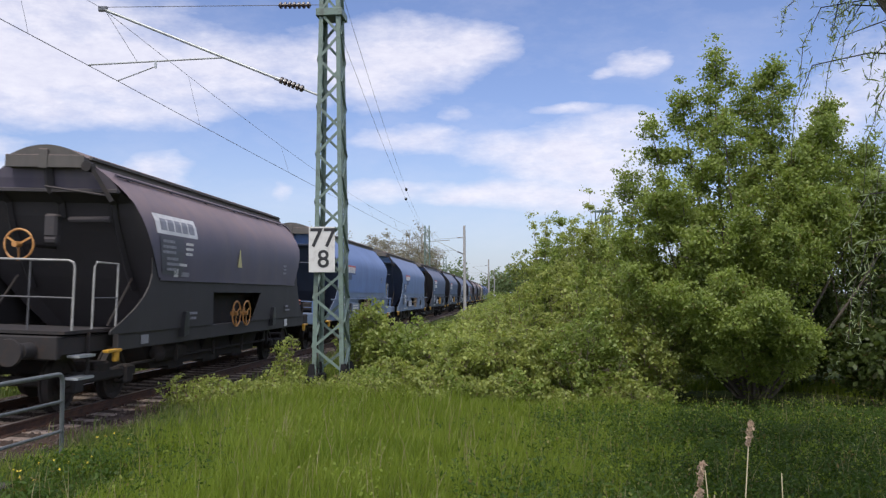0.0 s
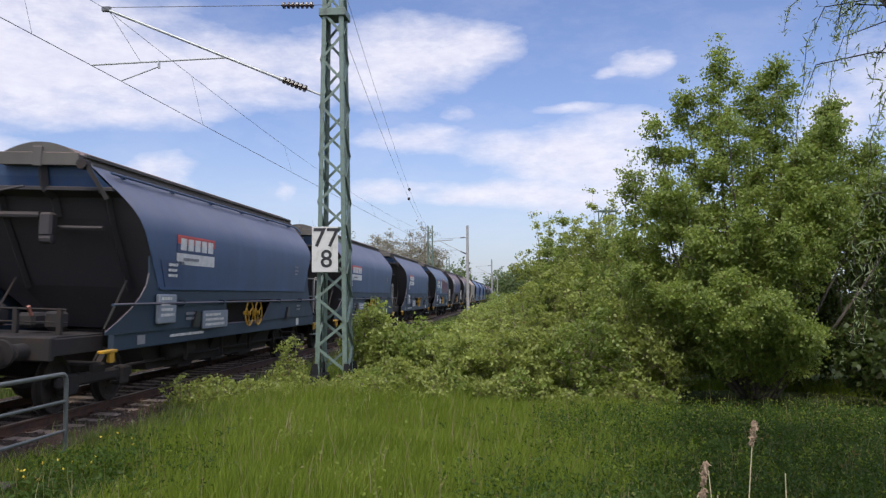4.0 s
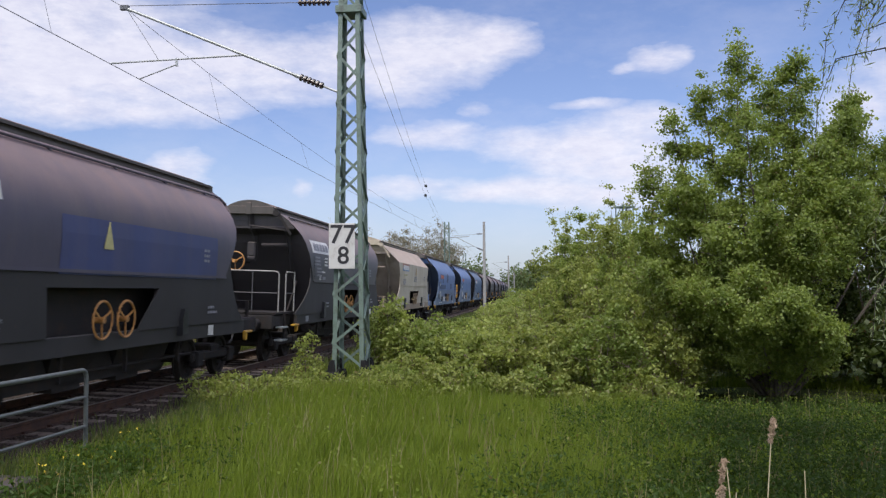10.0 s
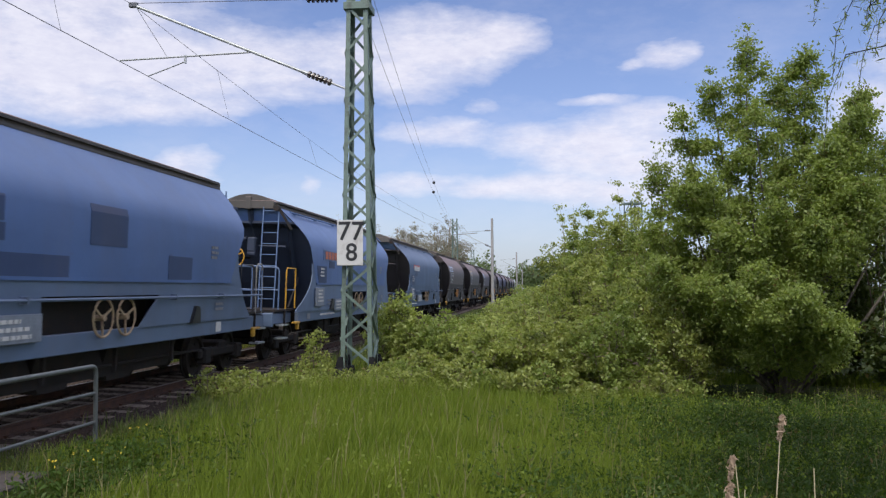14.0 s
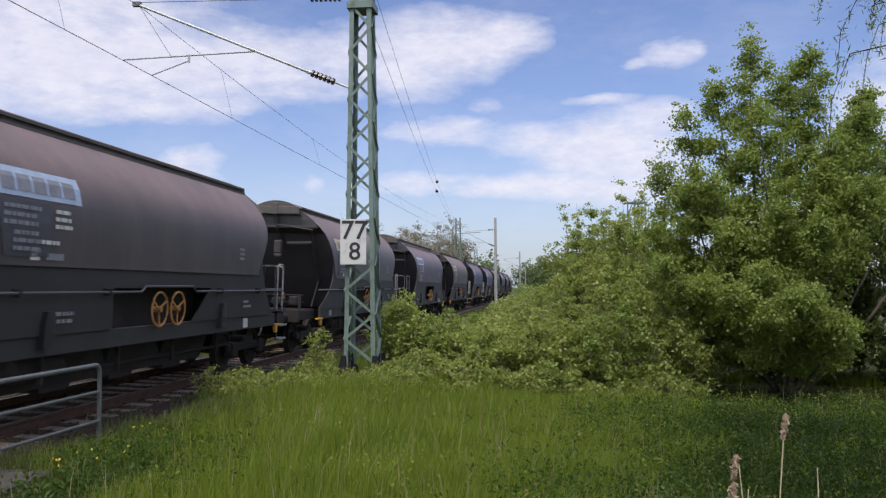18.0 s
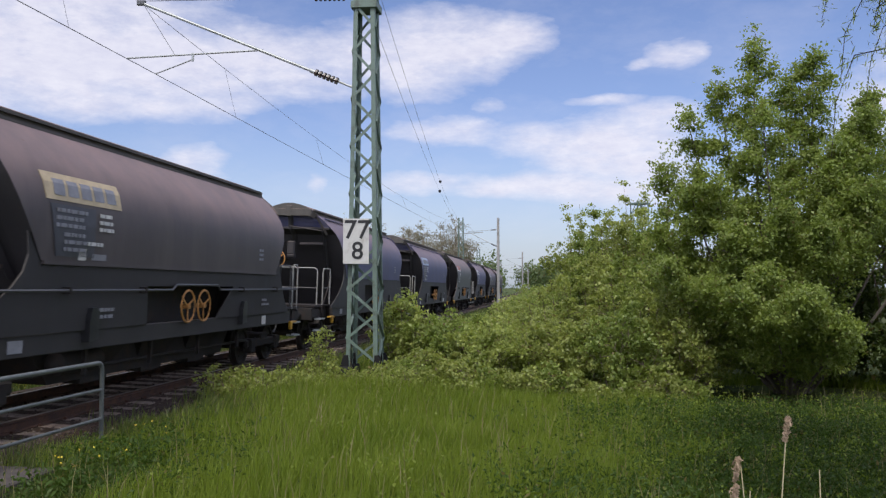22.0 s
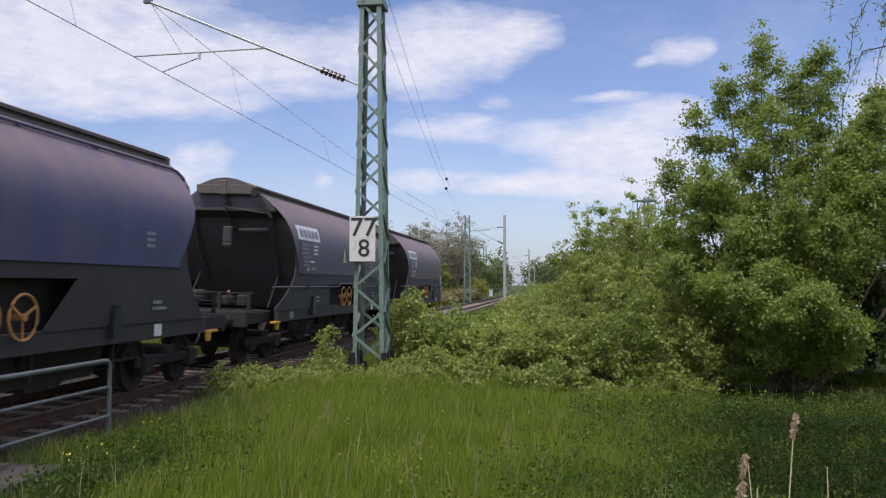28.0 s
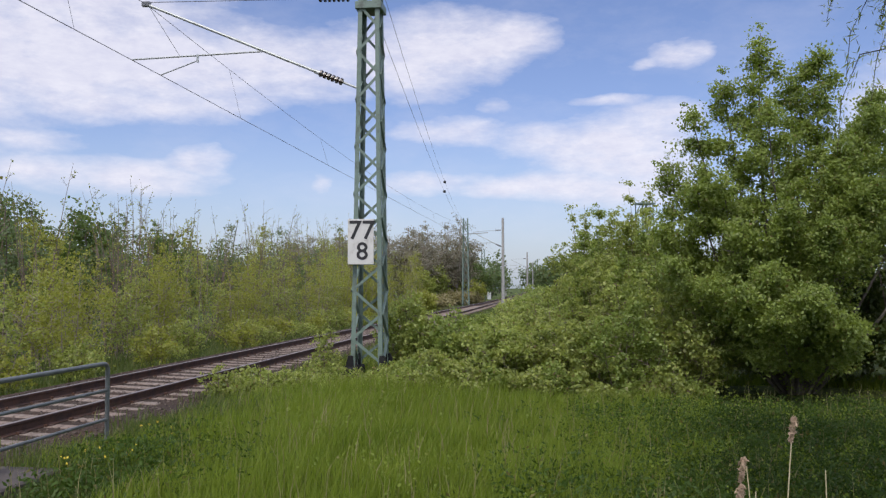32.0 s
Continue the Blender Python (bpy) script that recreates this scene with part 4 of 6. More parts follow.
def platform_end(th, a, sgn, rail_mat, ladder):
    """Standing platform with railings, handwheel and steps at one end."""
    part("platform_floor", Shape().box(sgn * (a + 0.85), 0, 1.33, 1.6, 2.7, 0.05), UNDER, th)
    r = 0.02
    xo = sgn * (a + 1.42)
    zt, near = 2.44, 1.34
    for sy in (-1, 1):
        g0, g1 = sgn * (a + 0.80), sgn * (a - 0.02)
        part("gate", Shape().tube([(g0, sy * near, 1.36), (g0, sy * near, zt - 0.08), (g0 - sgn * 0.08, sy * near, zt), (g1, sy * near, zt), (g1, sy * near, 1.36)], r, 6), (YELLOW if rail_mat[0] is BLUE_RAIL else rail_mat[0]) if sgn < 0 else DARK_RAIL, th, "hoop handrail beside the steps")
        part("railing_bar", Shape().tube([(g0, sy * near, 1.86), (g1, sy * near, 1.86)], r * 0.7, 6), rail_mat[1], th)
        part("diagonal_stay", Shape().tube([(sgn * (a - 0.2), sy * 1.1, 1.36), (sgn * (a - 1.08), sy * 1.1, 2.2)], 0.024, 6), UNDER, th)
        part("step", Shape().box(sgn * (a + 1.15), sy * 1.36, 0.62, 0.5, 0.22, 0.04), GALV, th)
        part("step", Shape().box(sgn * (a + 1.15), sy * 1.38, 0.96, 0.5, 0.2, 0.04), GALV, th)
        part("step_hanger", Shape().box(sgn * (a + 0.92), sy * 1.36, 0.95, 0.03, 0.05, 0.72), UNDER, th)
        if sgn > 0:
            part("railing", Shape().tube([(xo, sy * near, 1.3), (xo, sy * near, zt - 0.04), (xo - 0.08, sy * near, zt + 0.04), (xo - 0.34, sy * near, zt + 0.04), (xo - 0.42, sy * near, zt - 0.04), (xo - 0.42, sy * near, 1.3)], r, 6), PALE_RAIL if rail_mat[0] is not PALE_RAIL else rail_mat[0], th, "pale handrail")
    end_rail = Shape().tube([(xo, -near, 1.36), (xo, -near, zt - 0.10), (xo, -near + 0.03, zt - 0.03), (xo, -near + 0.10, zt), (xo, near - 0.10, zt), (xo, near, zt - 0.10), (xo, near, 1.36)], r, 6)
    part("end_railing", end_rail, rail_mat[0], th, "rounded handrail across the platform")
    part("railing_bar", Shape().tube([(xo, -near, 1.86), (xo, near, 1.86)], r * 0.8, 6), rail_mat[1], th)
    for y in (-0.62, 0.12, 0.75):
        part("railing_post", Shape().tube([(xo, y, 1.35), (xo, y, zt)], r * 0.8, 6), rail_mat[1], th)
    wh = part("brake_wheel", once("brake_wheel", lambda: handwheel_shape(0.26)), rail_mat[2], th, "round brake handwheel", m=pose(sgn * (a + 0.25), 0.3, 2.72, 0, 0, 90 * -sgn))
    part("brake_shaft", Shape().beam((sgn * (a + 0.3), 0.3, 2.72), (sgn * (a - 0.9), 0.3, 2.72), 0.05, 0.05), UNDER, wh).matrix_parent_inverse = wh.matrix_basis.inverted()
    if ladder:
        l = Shape()
        for y in (-0.86, -0.42):
            l.tube([(sgn * (a + 0.32), y, 1.36), (sgn * (a + 0.12), y, 4.1)], 0.018, 6)
        for i in range(9):
            f = i / 8
            l.tube([(sgn * (a + 0.3 - 0.18 * f), -0.86, 1.6 + 2.4 * f), (sgn * (a + 0.3 - 0.18 * f), -0.42, 1.6 + 2.4 * f)], 0.013, 5)
        part("ladder", l, rail_mat[1], th, "steel ladder up to the roof")


def gear_end(th, a, sgn, hoop_mat, frame_mat):
    """Open end with low pipes, valves and a hoop handrail."""
    sh = Shape()
    for y in (-1.2, -0.5, 0.4, 1.15):
        sh.box(sgn * (a + 1.35), y, 1.5, 0.07, 0.07, 0.4)
    sh.tube([(sgn * (a + 1.35), -1.3, 1.68), (sgn * (a + 1.35), 1.3, 1.68)], 0.018, 6)
    sh.tube([(sgn * (a + 1.3), -1.3, 1.48), (sgn * (a + 1.3), 1.3, 1.48)], 0.014, 6)
    part("low_railing", sh, frame_mat, th)
    vs = Shape().box(sgn * (a + 0.9), -0.9, 1.5, 0.3, 0.25, 0.28, bevel=0.04), Shape().box(sgn * (a + 0.6), -0.35, 1.48, 0.5, 0.3, 0.24, bevel=0.05), Shape().lathe((sgn * (a + 0.7), 0.4, 1.55), "y", [(-0.3, 0.13), (-0.26, 0.18), (0.26, 0.18), (0.3, 0.13)], 14)
    for k, v in enumerate(vs):
        part("brake_cylinder" if k == 2 else "valve_box", v, UNDER, th)
    part("valve_lever", Shape().tube([(sgn * (a + 1.35), -0.75, 1.58), (sgn * (a + 1.45), -0.75, 1.72)], 0.03, 6), RED_FADED, th)
    part("hoop_handrail", Shape().tube([(sgn * (a + 1.2), 1.0, 1.3), (sgn * (a + 1.2), 1.0, 2.3), (sgn * (a + 1.12), 1.0, 2.38), (sgn * (a + 0.95), 1.0, 2.38), (sgn * (a + 0.87), 1.0, 2.3), (sgn * (a + 0.87), 1.0, 1.3)], 0.022, 6), hoop_mat, th, "upright hoop handrail")
    part("diagonal_stay", Shape().tube([(sgn * (a - 0.35), -1.05, 1.3), (sgn * (a - 1.12), -1.05, 2.15)], 0.024, 6), UNDER, th)
    part("diagonal_stay", Shape().tube([(sgn * (a - 0.35), 1.05, 1.3), (sgn * (a - 1.12), 1.05, 2.15)], 0.024, 6), UNDER, th)


def wagon(spec):
    name, u, kind, body, lower, endmat, front, marks, label = spec
    long_ = kind[1] == "l"
    sec = ROUND if kind[0] == "r" else LONG if long_ else ANGULAR
    fit_out = "long" if long_ else "beige" if body == "beige" else front
    a = 6.5 if long_ else 5.9
    P, Q, E = PAINT[body], PAINT[lower], (END_SHADED if endmat == "dark" else PAINT[endmat])
    SB = PAINT["rust_beige"] if body == "beige" else Q
    th = thing("hopper_wagon", pose(0, 0, 0), label, "railway wagon", "wagons of the freight train")
    kk = kind
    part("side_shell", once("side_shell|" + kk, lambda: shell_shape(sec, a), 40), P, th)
    part("roof", once("roof|" + kk, lambda: roof_shape(a, sec[0][1]), 40), ROOF_DIRT if body != "beige" else PAINT["beige"], th, "dirty arched roof")
    for sgn in (-1, 1):
        # lower wall has shade in its paint, the head above keeps the body colour
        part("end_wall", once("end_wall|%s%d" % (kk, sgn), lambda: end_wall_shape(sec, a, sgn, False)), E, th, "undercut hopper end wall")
        part("end_head", once("end_head|%s%d" % (kk, sgn), lambda: end_wall_shape(sec, a, sgn, True)), P, th)
        part("end_beam", once("end_beam|%s%d" % (kk, sgn), lambda: Shape().box(sgn * (a - 0.12), 0, 3.69, 0.10, 2.44, 0.07, bevel=0.01)), E, th)
        part("end_rib", once("end_rib|%s%d" % (kk, sgn), lambda: end_strip(sec, a, sgn, 0.0, 0.15, 0.09, 4.08, 3.25, 0.05)), E, th, "upright middle rib")
        for y in (-0.98, 0.98):
            part("end_stiffener", once("end_stiffener|%s%d%d" % (kk, sgn, y > 0), lambda: end_strip(sec, a, sgn, y, 0.09, 0.10, 3.68, 2.0, 0.04)), E, th)
        part("end_flap", once("end_flap|%s%d" % (kk, sgn), lambda: Shape().box(sgn * (a + 0.115), 0, sec[0][1] + 0.02, 0.03, 1.42, 0.22, bevel=0.008).box(sgn * (a + 0.12), 0.02, sec[0][1] + 0.06, 0.05, 0.16, 0.34, bevel=0.01)), ROOF_DIRT if body != "beige" else PAINT["beige"], th, "hatch end flange")
        part("cross_pipe", once("cross_pipe|%s%d" % (kk, sgn), lambda: Shape().tube([(sgn * (a - 0.34), -1.0, 3.22), (sgn * (a - 0.34), -0.25, 3.20)], 0.055, 8) if sec is ROUND else Shape().tube([(sgn * (a - 0.34), 0.2, 3.25), (sgn * (a - 0.34), 1.3, 3.25)], 0.06, 8).tube([(sgn * (a - 0.45), -0.9, 3.05), (sgn * (a - 0.45), 0.05, 3.05)], 0.04, 6)), E, th)
        part("lever_rod", once("lever_rod|%s%d" % (kk, sgn), lambda: Shape().tube([(sgn * (a + 0.06), 0.0, 3.74), (sgn * (a - 0.02), -1.12, 3.60)] if sec is ROUND else [(sgn * (a + 0.1), 0.25, 3.70), (sgn * (a + 0.02), 1.30, 3.52)], 0.022, 6)), E if sec is ROUND else PAINT["beige"] if body == "beige" else E, th)
        part("gear_box", once("gear_box|%s%d" % (kk, sgn), lambda: Shape().box(sgn * (a - 0.26), 0.0, 3.08, 0.22, 0.24, 0.42, bevel=0.04).lathe((sgn * (a - 0.26), 0.0, 2.84), "y", [(-0.12, 0.05), (-0.1, 0.10), (0.1, 0.10), (0.12, 0.05)], 12)), E, th)
        part("skirt", once("skirt|%s%s%d" % (kk, fit_out, sgn), lambda: skirt_shape(sec, a, sgn, fit_out)), Q, th)
        part("solebar", once("solebar|%s%d" % (kk, sgn), lambda: Shape().box(0, sgn * 1.48, 1.13, 2 * a + 0.5, 0.1, 0.29, bevel=0.012)), SB, th)
        part("headstock", once("headstock|%s%d" % (kk, sgn), lambda: Shape().box(sgn * (a + 1.68), 0, 1.1, 0.14, 2.6, 0.36, bevel=0.02).box(sgn * (a + 0.85), 0, 1.22, 1.6, 2.5, 0.1)), SB if body in ("beige", "blue", "blue_pale") else UNDER, th)
        for y in (-1.25, 1.25):
            part("end_solebar", once("end_solebar|%s%d%d" % (kk, sgn, y > 0), lambda: Shape().box(sgn * (a + 0.9), y, 1.12, 1.5, 0.1, 0.26, bevel=0.012)), SB if body in ("beige", "blue", "blue_pale") else UNDER, th)
        for y in (-0.875, 0.875):
            part("buffer", once("buffer|%d" % sgn, lambda: Shape().lathe((0, 0, 0), "x", [(0, 0.13), (sgn * 0.34, 0.12), (sgn * 0.34, 0.08), (sgn * 0.56, 0.08), (sgn * 0.57, 0.21), (sgn * 0.61, 0.2)], 16), 40), UNDER, th, m=pose(sgn * (a + 1.7), y, 1.06))
        part("coupling_hook", once("coupling_hook|%d" % sgn, lambda: Shape().beam((0, 0, 0), (sgn * 0.45, 0, 0.02), 0.07, 0.12).tube([(sgn * 0.4, 0, 0.0), (sgn * 0.55, 0.03, -0.25), (sgn * 0.6, 0, -0.3)], 0.03, 6)), UNDER, th, m=pose(sgn * (a + 1.75), 0, 1.04))
        part("air_hose", once("air_hose|%d" % sgn, lambda: Shape().tube([(0, 0, 0), (sgn * 0.2, 0, -0.08), (sgn * 0.3, 0, -0.3), (sgn * 0.5, 0, -0.42)], 0.028, 6)), BLACK, th, m=pose(sgn * (a + 1.76), -0.35, 0.98))
        bogie_parts(th, sgn * (a - 0.25), None)
        for y in (-1.535, 1.45):
            part("tow_hook", once("tow_hook|%d" % sgn, lambda: Shape().box(0, 0, 0, 0.5, 0.1, 0.05, bevel=0.01).box(sgn * -0.12, 0, -0.1, 0.14, 0.08, 0.18, bevel=0.02)), YELLOW if marks != "orange" else ORANGE, th, "yellow painted bracket", m=pose(sgn * (a + 0.45), y, 1.0))
    # hopper bottoms and centre sill between the bogies
    part("centre_sill", once("centre_sill|" + kk, lambda: Shape().box(0, 0, 1.02, 2 * a + 3.2, 0.7, 0.3)), UNDER, th)
    part("underbody_trough", once("underbody_trough|" + kk, lambda: Shape().plate([(-a + 1.9, 1.2), (-a + 2.6, 0.42), (a - 2.6, 0.42), (a - 1.9, 1.2)], -0.85, 0.85)), UNDER, th, "dark lower hopper casing")
    part("brake_rod", once("brake_rod|" + kk, lambda: Shape().tube([(-a + 1.4, -1.0, 0.62), (a - 1.4, -1.0, 0.62)], 0.03, 6)), UNDER, th)
    part("air_tank", once("air_tank", lambda: Shape().lathe((0, 0, 0), "x", [(-0.62, 0.05), (-0.55, 0.17), (0.55, 0.17), (0.62, 0.05)], 14), 40), UNDER, th, m=pose(-2.9, -1.05, 0.75))
    for x in (-2.0, 0.0, 2.0):
        part("hopper_chute", once("hopper_chute", hopper_shape), UNDER, th, "steel discharge chute", m=pose(x, 0, 0))
    for x in (-3.1, -1.0, 1.0, 3.1):
        for y in (-1.3, 1.3):
            part("frame_upright", once("frame_upright", lambda: Shape().box(0, 0, 0.78, 0.06, 0.06, 0.42)), UNDER, th, m=pose(x, y, 0))
    part("recess_back", once("recess_back|" + kk, lambda: Shape().box(0.2, -1.12, 1.62, 4.2, 0.04, 0.8)), UNDER, th)
    wm = {"y": YELLOW, "o": ORANGE, "p": mat_for_wheel()}[kind[2]]
    for x in SLOTS[fit_out][5:7]:
        part("handwheel", once("handwheel", lambda: handwheel_shape(0.29)), wm, th, "spoked valve handwheel", m=pose(x, -1.60, SLOTS[fit_out][7]))
    for x, z in ((-3.41, 1.40), (3.42, 1.39)) if long_ else ((-3.47, 1.40), (2.63, 1.40)):
        part("side_bracket", once("side_bracket|%d" % long_, lambda: Shape().plate([(-0.20, -0.13), (0.17, -0.13), (0.17, 0.12), (0.10, 0.19), (-0.02, 0.19)], -0.06, 0.05) if long_ else Shape().plate([(-0.13, -0.30), (0.13, -0.26), (0.13, 0.12), (0.09, 0.19), (-0.06, 0.19), (-0.12, 0.02)], -0.07, 0.05)), BLACK, th, "black towing bracket", m=pose(x, -1.575, z))
    part("side_seam", once("side_seam|" + kk, lambda: Shape().box((sec[-1][2] - sec[-1][3]) / 2, -sec[-1][0] - 0.012, sec[-1][1] + 0.01, 2 * a - sec[-1][2] - sec[-1][3], 0.035, 0.05)), P, th)
    # roof walkway
    part("roof_rail", once("roof_rail|" + kk, lambda: Shape().box(0, -0.79, sec[0][1] - 0.03, 2 * a - 0.3, 0.06, 0.05).box(0, -0.735, sec[0][1] + 0.10, 2 * a - 0.1, 0.05, 0.05).box(0, 0.735, sec[0][1] + 0.10, 2 * a - 0.1, 0.05, 0.05)), ROOF_DIRT, th)
    end_extra = {"gear": lambda s: gear_end(th, a, s, YELLOW if kind[2] == "y" else GALV, P if body.startswith("blue") else PAINT["rust_beige"] if body == "beige" else UNDER),
                 "platform": lambda s: platform_end(th, a, s, (BLUE_RAIL, BLUE_RAIL, YELLOW) if body.startswith("blue") else (DARK_RAIL if name == "p" else PALE_RAIL, DARK_RAIL, ORANGE), body.startswith("blue"))}
    other = "gear" if front == "platform" else "platform"
    end_extra[front](-1)
    end_extra[other](1)
    if front == "gear" and body != "beige":
        def pipe():
            if long_:
                return Shape().tube([(-a - 0.6, -1.66, 1.76), (a + 0.5, -1.66, 1.76)], 0.026, 6)
            return Shape().tube([(-a - 1.1, -1.66, 1.84), (-1.0, -1.66, 1.84), (-0.85, -1.66, 1.93), (1.0, -1.66, 1.93), (1.15, -1.66, 1.84), (a + 0.4, -1.66, 1.84)], 0.022, 6)
        part("side_pipe", once("side_pipe|" + kk, pipe), Q if long_ else DARK_RAIL, th, "long pipe along the side")
        for x in (-4.2, -2.0, 2.4, 4.6):
            part("pipe_clip", once("pipe_clip|" + kk, lambda: Shape().box(0, -1.63, 1.76 if long_ else 1.84, 0.05, 0.12, 0.10)), Q if long_ else UNDER, th, m=pose(x, 0, 0))
    if front == "platform" or "rail" in marks:
        def roof_tube():
            sh = Shape().tube([(-a + 0.5, -0.98, 4.02), (a - 0.45, -0.98, 4.02), (a - 0.2, -1.02, 3.98), (a - 0.12, -1.12, 3.86)], 0.026, 8)
            for k in range(6):
                sh.box(-a + 1.0 + k * (2 * a - 2.0) / 5, -0.93, 4.0, 0.06, 0.14, 0.06)
            return sh
        part("roof_tube", once("roof_tube|" + kk, roof_tube), P, th, "tube along the roof edge")
    if "hatch" in marks:
        for sgn in (-1, 1):
            part("roof_hatch_lever", once("roof_hatch_lever|%s%d" % (kk, sgn), lambda: Shape().beam((sgn * (a + 0.16), sgn * 0.86, 4.08), (sgn * (a + 0.05), sgn * 1.20, 3.50), 0.05, 0.07).tube([(sgn * (a + 0.05), sgn * 0.80, 4.08), (sgn * (a + 0.22), sgn * 0.80, 4.08)], 0.09, 10)), UNDER if body != "beige" else PAINT["beige"], th)
    add_marks(th, sec, a, marks, body)
    return th, u + a


def mat_for_wheel():
    return mats_extra["p"]


mats_extra = {"p": mat_rusty("brown_handwheel", (0.34, 0.25, 0.15), (0.18, 0.10, 0.06), 0.35, 0.6)}


def hopper_shape():
    sh = Shape()
    for sy in (-1, 1):
        sh.poly([(-0.9, sy * 1.2, 1.25), (0.9, sy * 1.2, 1.25), (0.45, sy * 0.75, 0.45), (-0.45, sy * 0.75, 0.45)])
        sh.poly([(sy * 0.9, -1.2, 1.25), (sy * 0.9, 1.2, 1.25), (sy * 0.45, 0.75, 0.45), (sy * 0.45, -0.75, 0.45)])
    sh.box(0, -0.7, 0.42, 0.8, 0.3, 0.16)
    sh.box(0, 0.7, 0.42, 0.8, 0.3, 0.16)
    return sh


def panel(th, name, m, w, h, mat, label="", proud=0.0):
    return part(name, Shape().box(w / 2, -proud, h / 2, w, 0.008, h), mat, th, label, m=m)


def clad(th, name, sec, x0, x1, z0, z1, mat, label="", proud=0.012, slant=0.0):
    """A thin painted panel that follows the curve of the near side; slant leans its leading edge."""
    zs = sorted({z0, z1} | {r[1] for r in sec if z0 < r[1] < z1})
    sh, n = Shape(), len(zs)
    for off in (proud, proud - 0.006):
        for z in zs:
            y = -lean(sec, z)[0] - off
            sh.v += [(x0 + slant * (z1 - z), y, z), (x1, y, z)]
    for k in range(n - 1):
        b = 2 * k
        sh.f += [(b, b + 1, b + 3, b + 2), (2 * n + b, 2 * n + b + 2, 2 * n + b + 3, 2 * n + b + 1), (b, b + 2, 2 * n + b + 2, 2 * n + b), (b + 1, 2 * n + b + 1, 2 * n + b + 3, b + 3)]
    sh.f += [(0, 2 * n, 2 * n + 1, 1), (2 * n - 2, 2 * n - 1, 4 * n - 1, 4 * n - 2)]
    return part(name, sh, mat, th, label)


def block_mark(th, sec, x0, w, z0, z1, mat, proud=0.020):
    """Five joined slabs in one row, the plain shape of a company mark."""
    for k in range(5):
        clad(th, "mark_block", sec, x0 + w * (k / 5 + 0.02), x0 + w * (k / 5 + 0.175), z0, z1, mat, proud=proud)


def add_marks(th, sec, a, marks, body):
    """Company mark, data panels and other lettering as plain shapes."""
    if "white_panel" in marks or "red_panel" in marks:
        x = -a + (0.95 if "hatch" in marks else 1.15)
        tone = BEIGE_MARK if "beige_panel" in marks else BLUE_WHITE if "blue_panel" in marks else WHITE_MARK
        clad(th, "mark_panel", sec, x, x + 2.02, 3.05, 3.42, tone, "pale weathered panel with a company mark", slant=0.12)
        if "red_panel" in marks:
            clad(th, "mark_strip", sec, x + 0.02, x + 2.0, 3.31, 3.415, RED_FADED, proud=0.018)
        block_mark(th, sec, x + 0.2, 1.7, 3.12, 3.34, RED_FADED if "red_panel" in marks else GREY_MARK)
        clad(th, "data_panel", sec, x + 0.12, x + 1.25, 2.30, 3.0, DARK_PANEL, "darker field of small lettering", slant=0.25)
        text_rows(th, x + 0.25, -1.612, 2.92, 0.85, 3, GREY_MARK)
        text_rows(th, x + 1.35, -1.612, 2.92, 0.45, 3, WHITE_MARK)
        text_rows(th, x + 0.45, -1.612, 2.60, 0.7, 3, GREY_MARK)
        text_rows(th, x + 1.05, -1.612, 2.50, 0.45, 1, WHITE_MARK)
        clad(th, "data_plate", sec, x + 0.85, x + 1.05, 2.26, 2.42, WHITE_MARK)
        clad(th, "data_plate", sec, x + 1.2, x + 1.6, 2.27, 2.36, GREY_MARK)
        if "triangle" in marks:
            part("triangle_mark", Shape().plate([(0, 0), (0.30, 0), (0.15, 0.42)], -0.004, 0.004), SPOT_YELLOW, th, "pale yellow triangle", m=pose(-0.45, -1.612, 2.56))
    if "logo_red" in marks or "logo_plain" in marks or "logo_orange" in marks:
        x = -a + 2.02
        if "logo_red" in marks:
            clad(th, "mark_panel", sec, x, x + 2.0, 2.90, 3.07, RED_MARK, "red upper half of a company mark")
            clad(th, "mark_strip", sec, x, x + 2.0, 2.73, 2.90, PANEL_BLUE)
        else:
            clad(th, "mark_strip", sec, x - 0.05, x + 2.05, 2.74, 3.07, PANEL_BLUE if "patches" in marks else PAINT["blue_pale"], proud=0.010)
        block_mark(th, sec, x + 0.12, 1.8, 2.78, 3.01, ORANGE_MARK if "logo_orange" in marks else WHITE_MARK)
        if "strip" in marks:
            clad(th, "mark_strip", sec, x, x + 2.0, 2.50, 2.72, WHITE_MARK, "white strip under the company mark")
            text_rows(th, x + 0.3, -1.61, 2.61, 1.3, 1, GREY_MARK)
        elif "patches" not in marks:
            clad(th, "paint_patch", sec, x + 0.64, x + 1.3, 2.52, 2.73, PANEL_BLUE)
        clad(th, "data_panel", sec, -a + 1.30, -a + 2.40, 2.06, 2.56, PANEL_BLUE, "dark panel of small lettering", slant=0.5)
        text_rows(th, -a + 1.62, -1.618, 2.48, 0.6, 3, WHITE_MARK)
        part("document_box", Shape().box(-a + 1.55, -1.63, 1.66, 0.76, 0.08, 0.53, bevel=0.015), DOC_PLATE, th, "grey metal document board")
        text_rows(th, -a + 1.24, -1.676, 1.85, 0.6, 4, WHITE_MARK)
        part("rating_plate", Shape().box(-a + 4.18, -1.61, 1.40, 1.48, 0.04, 0.37, bevel=0.01), DOC_PLATE, th, "pale rating plate")
        text_rows(th, -a + 3.55, -1.638, 1.50, 1.2, 3, WHITE_MARK)
        text_rows(th, -a + 2.0, -1.54, 1.14, 2.2, 1, WHITE_MARK)
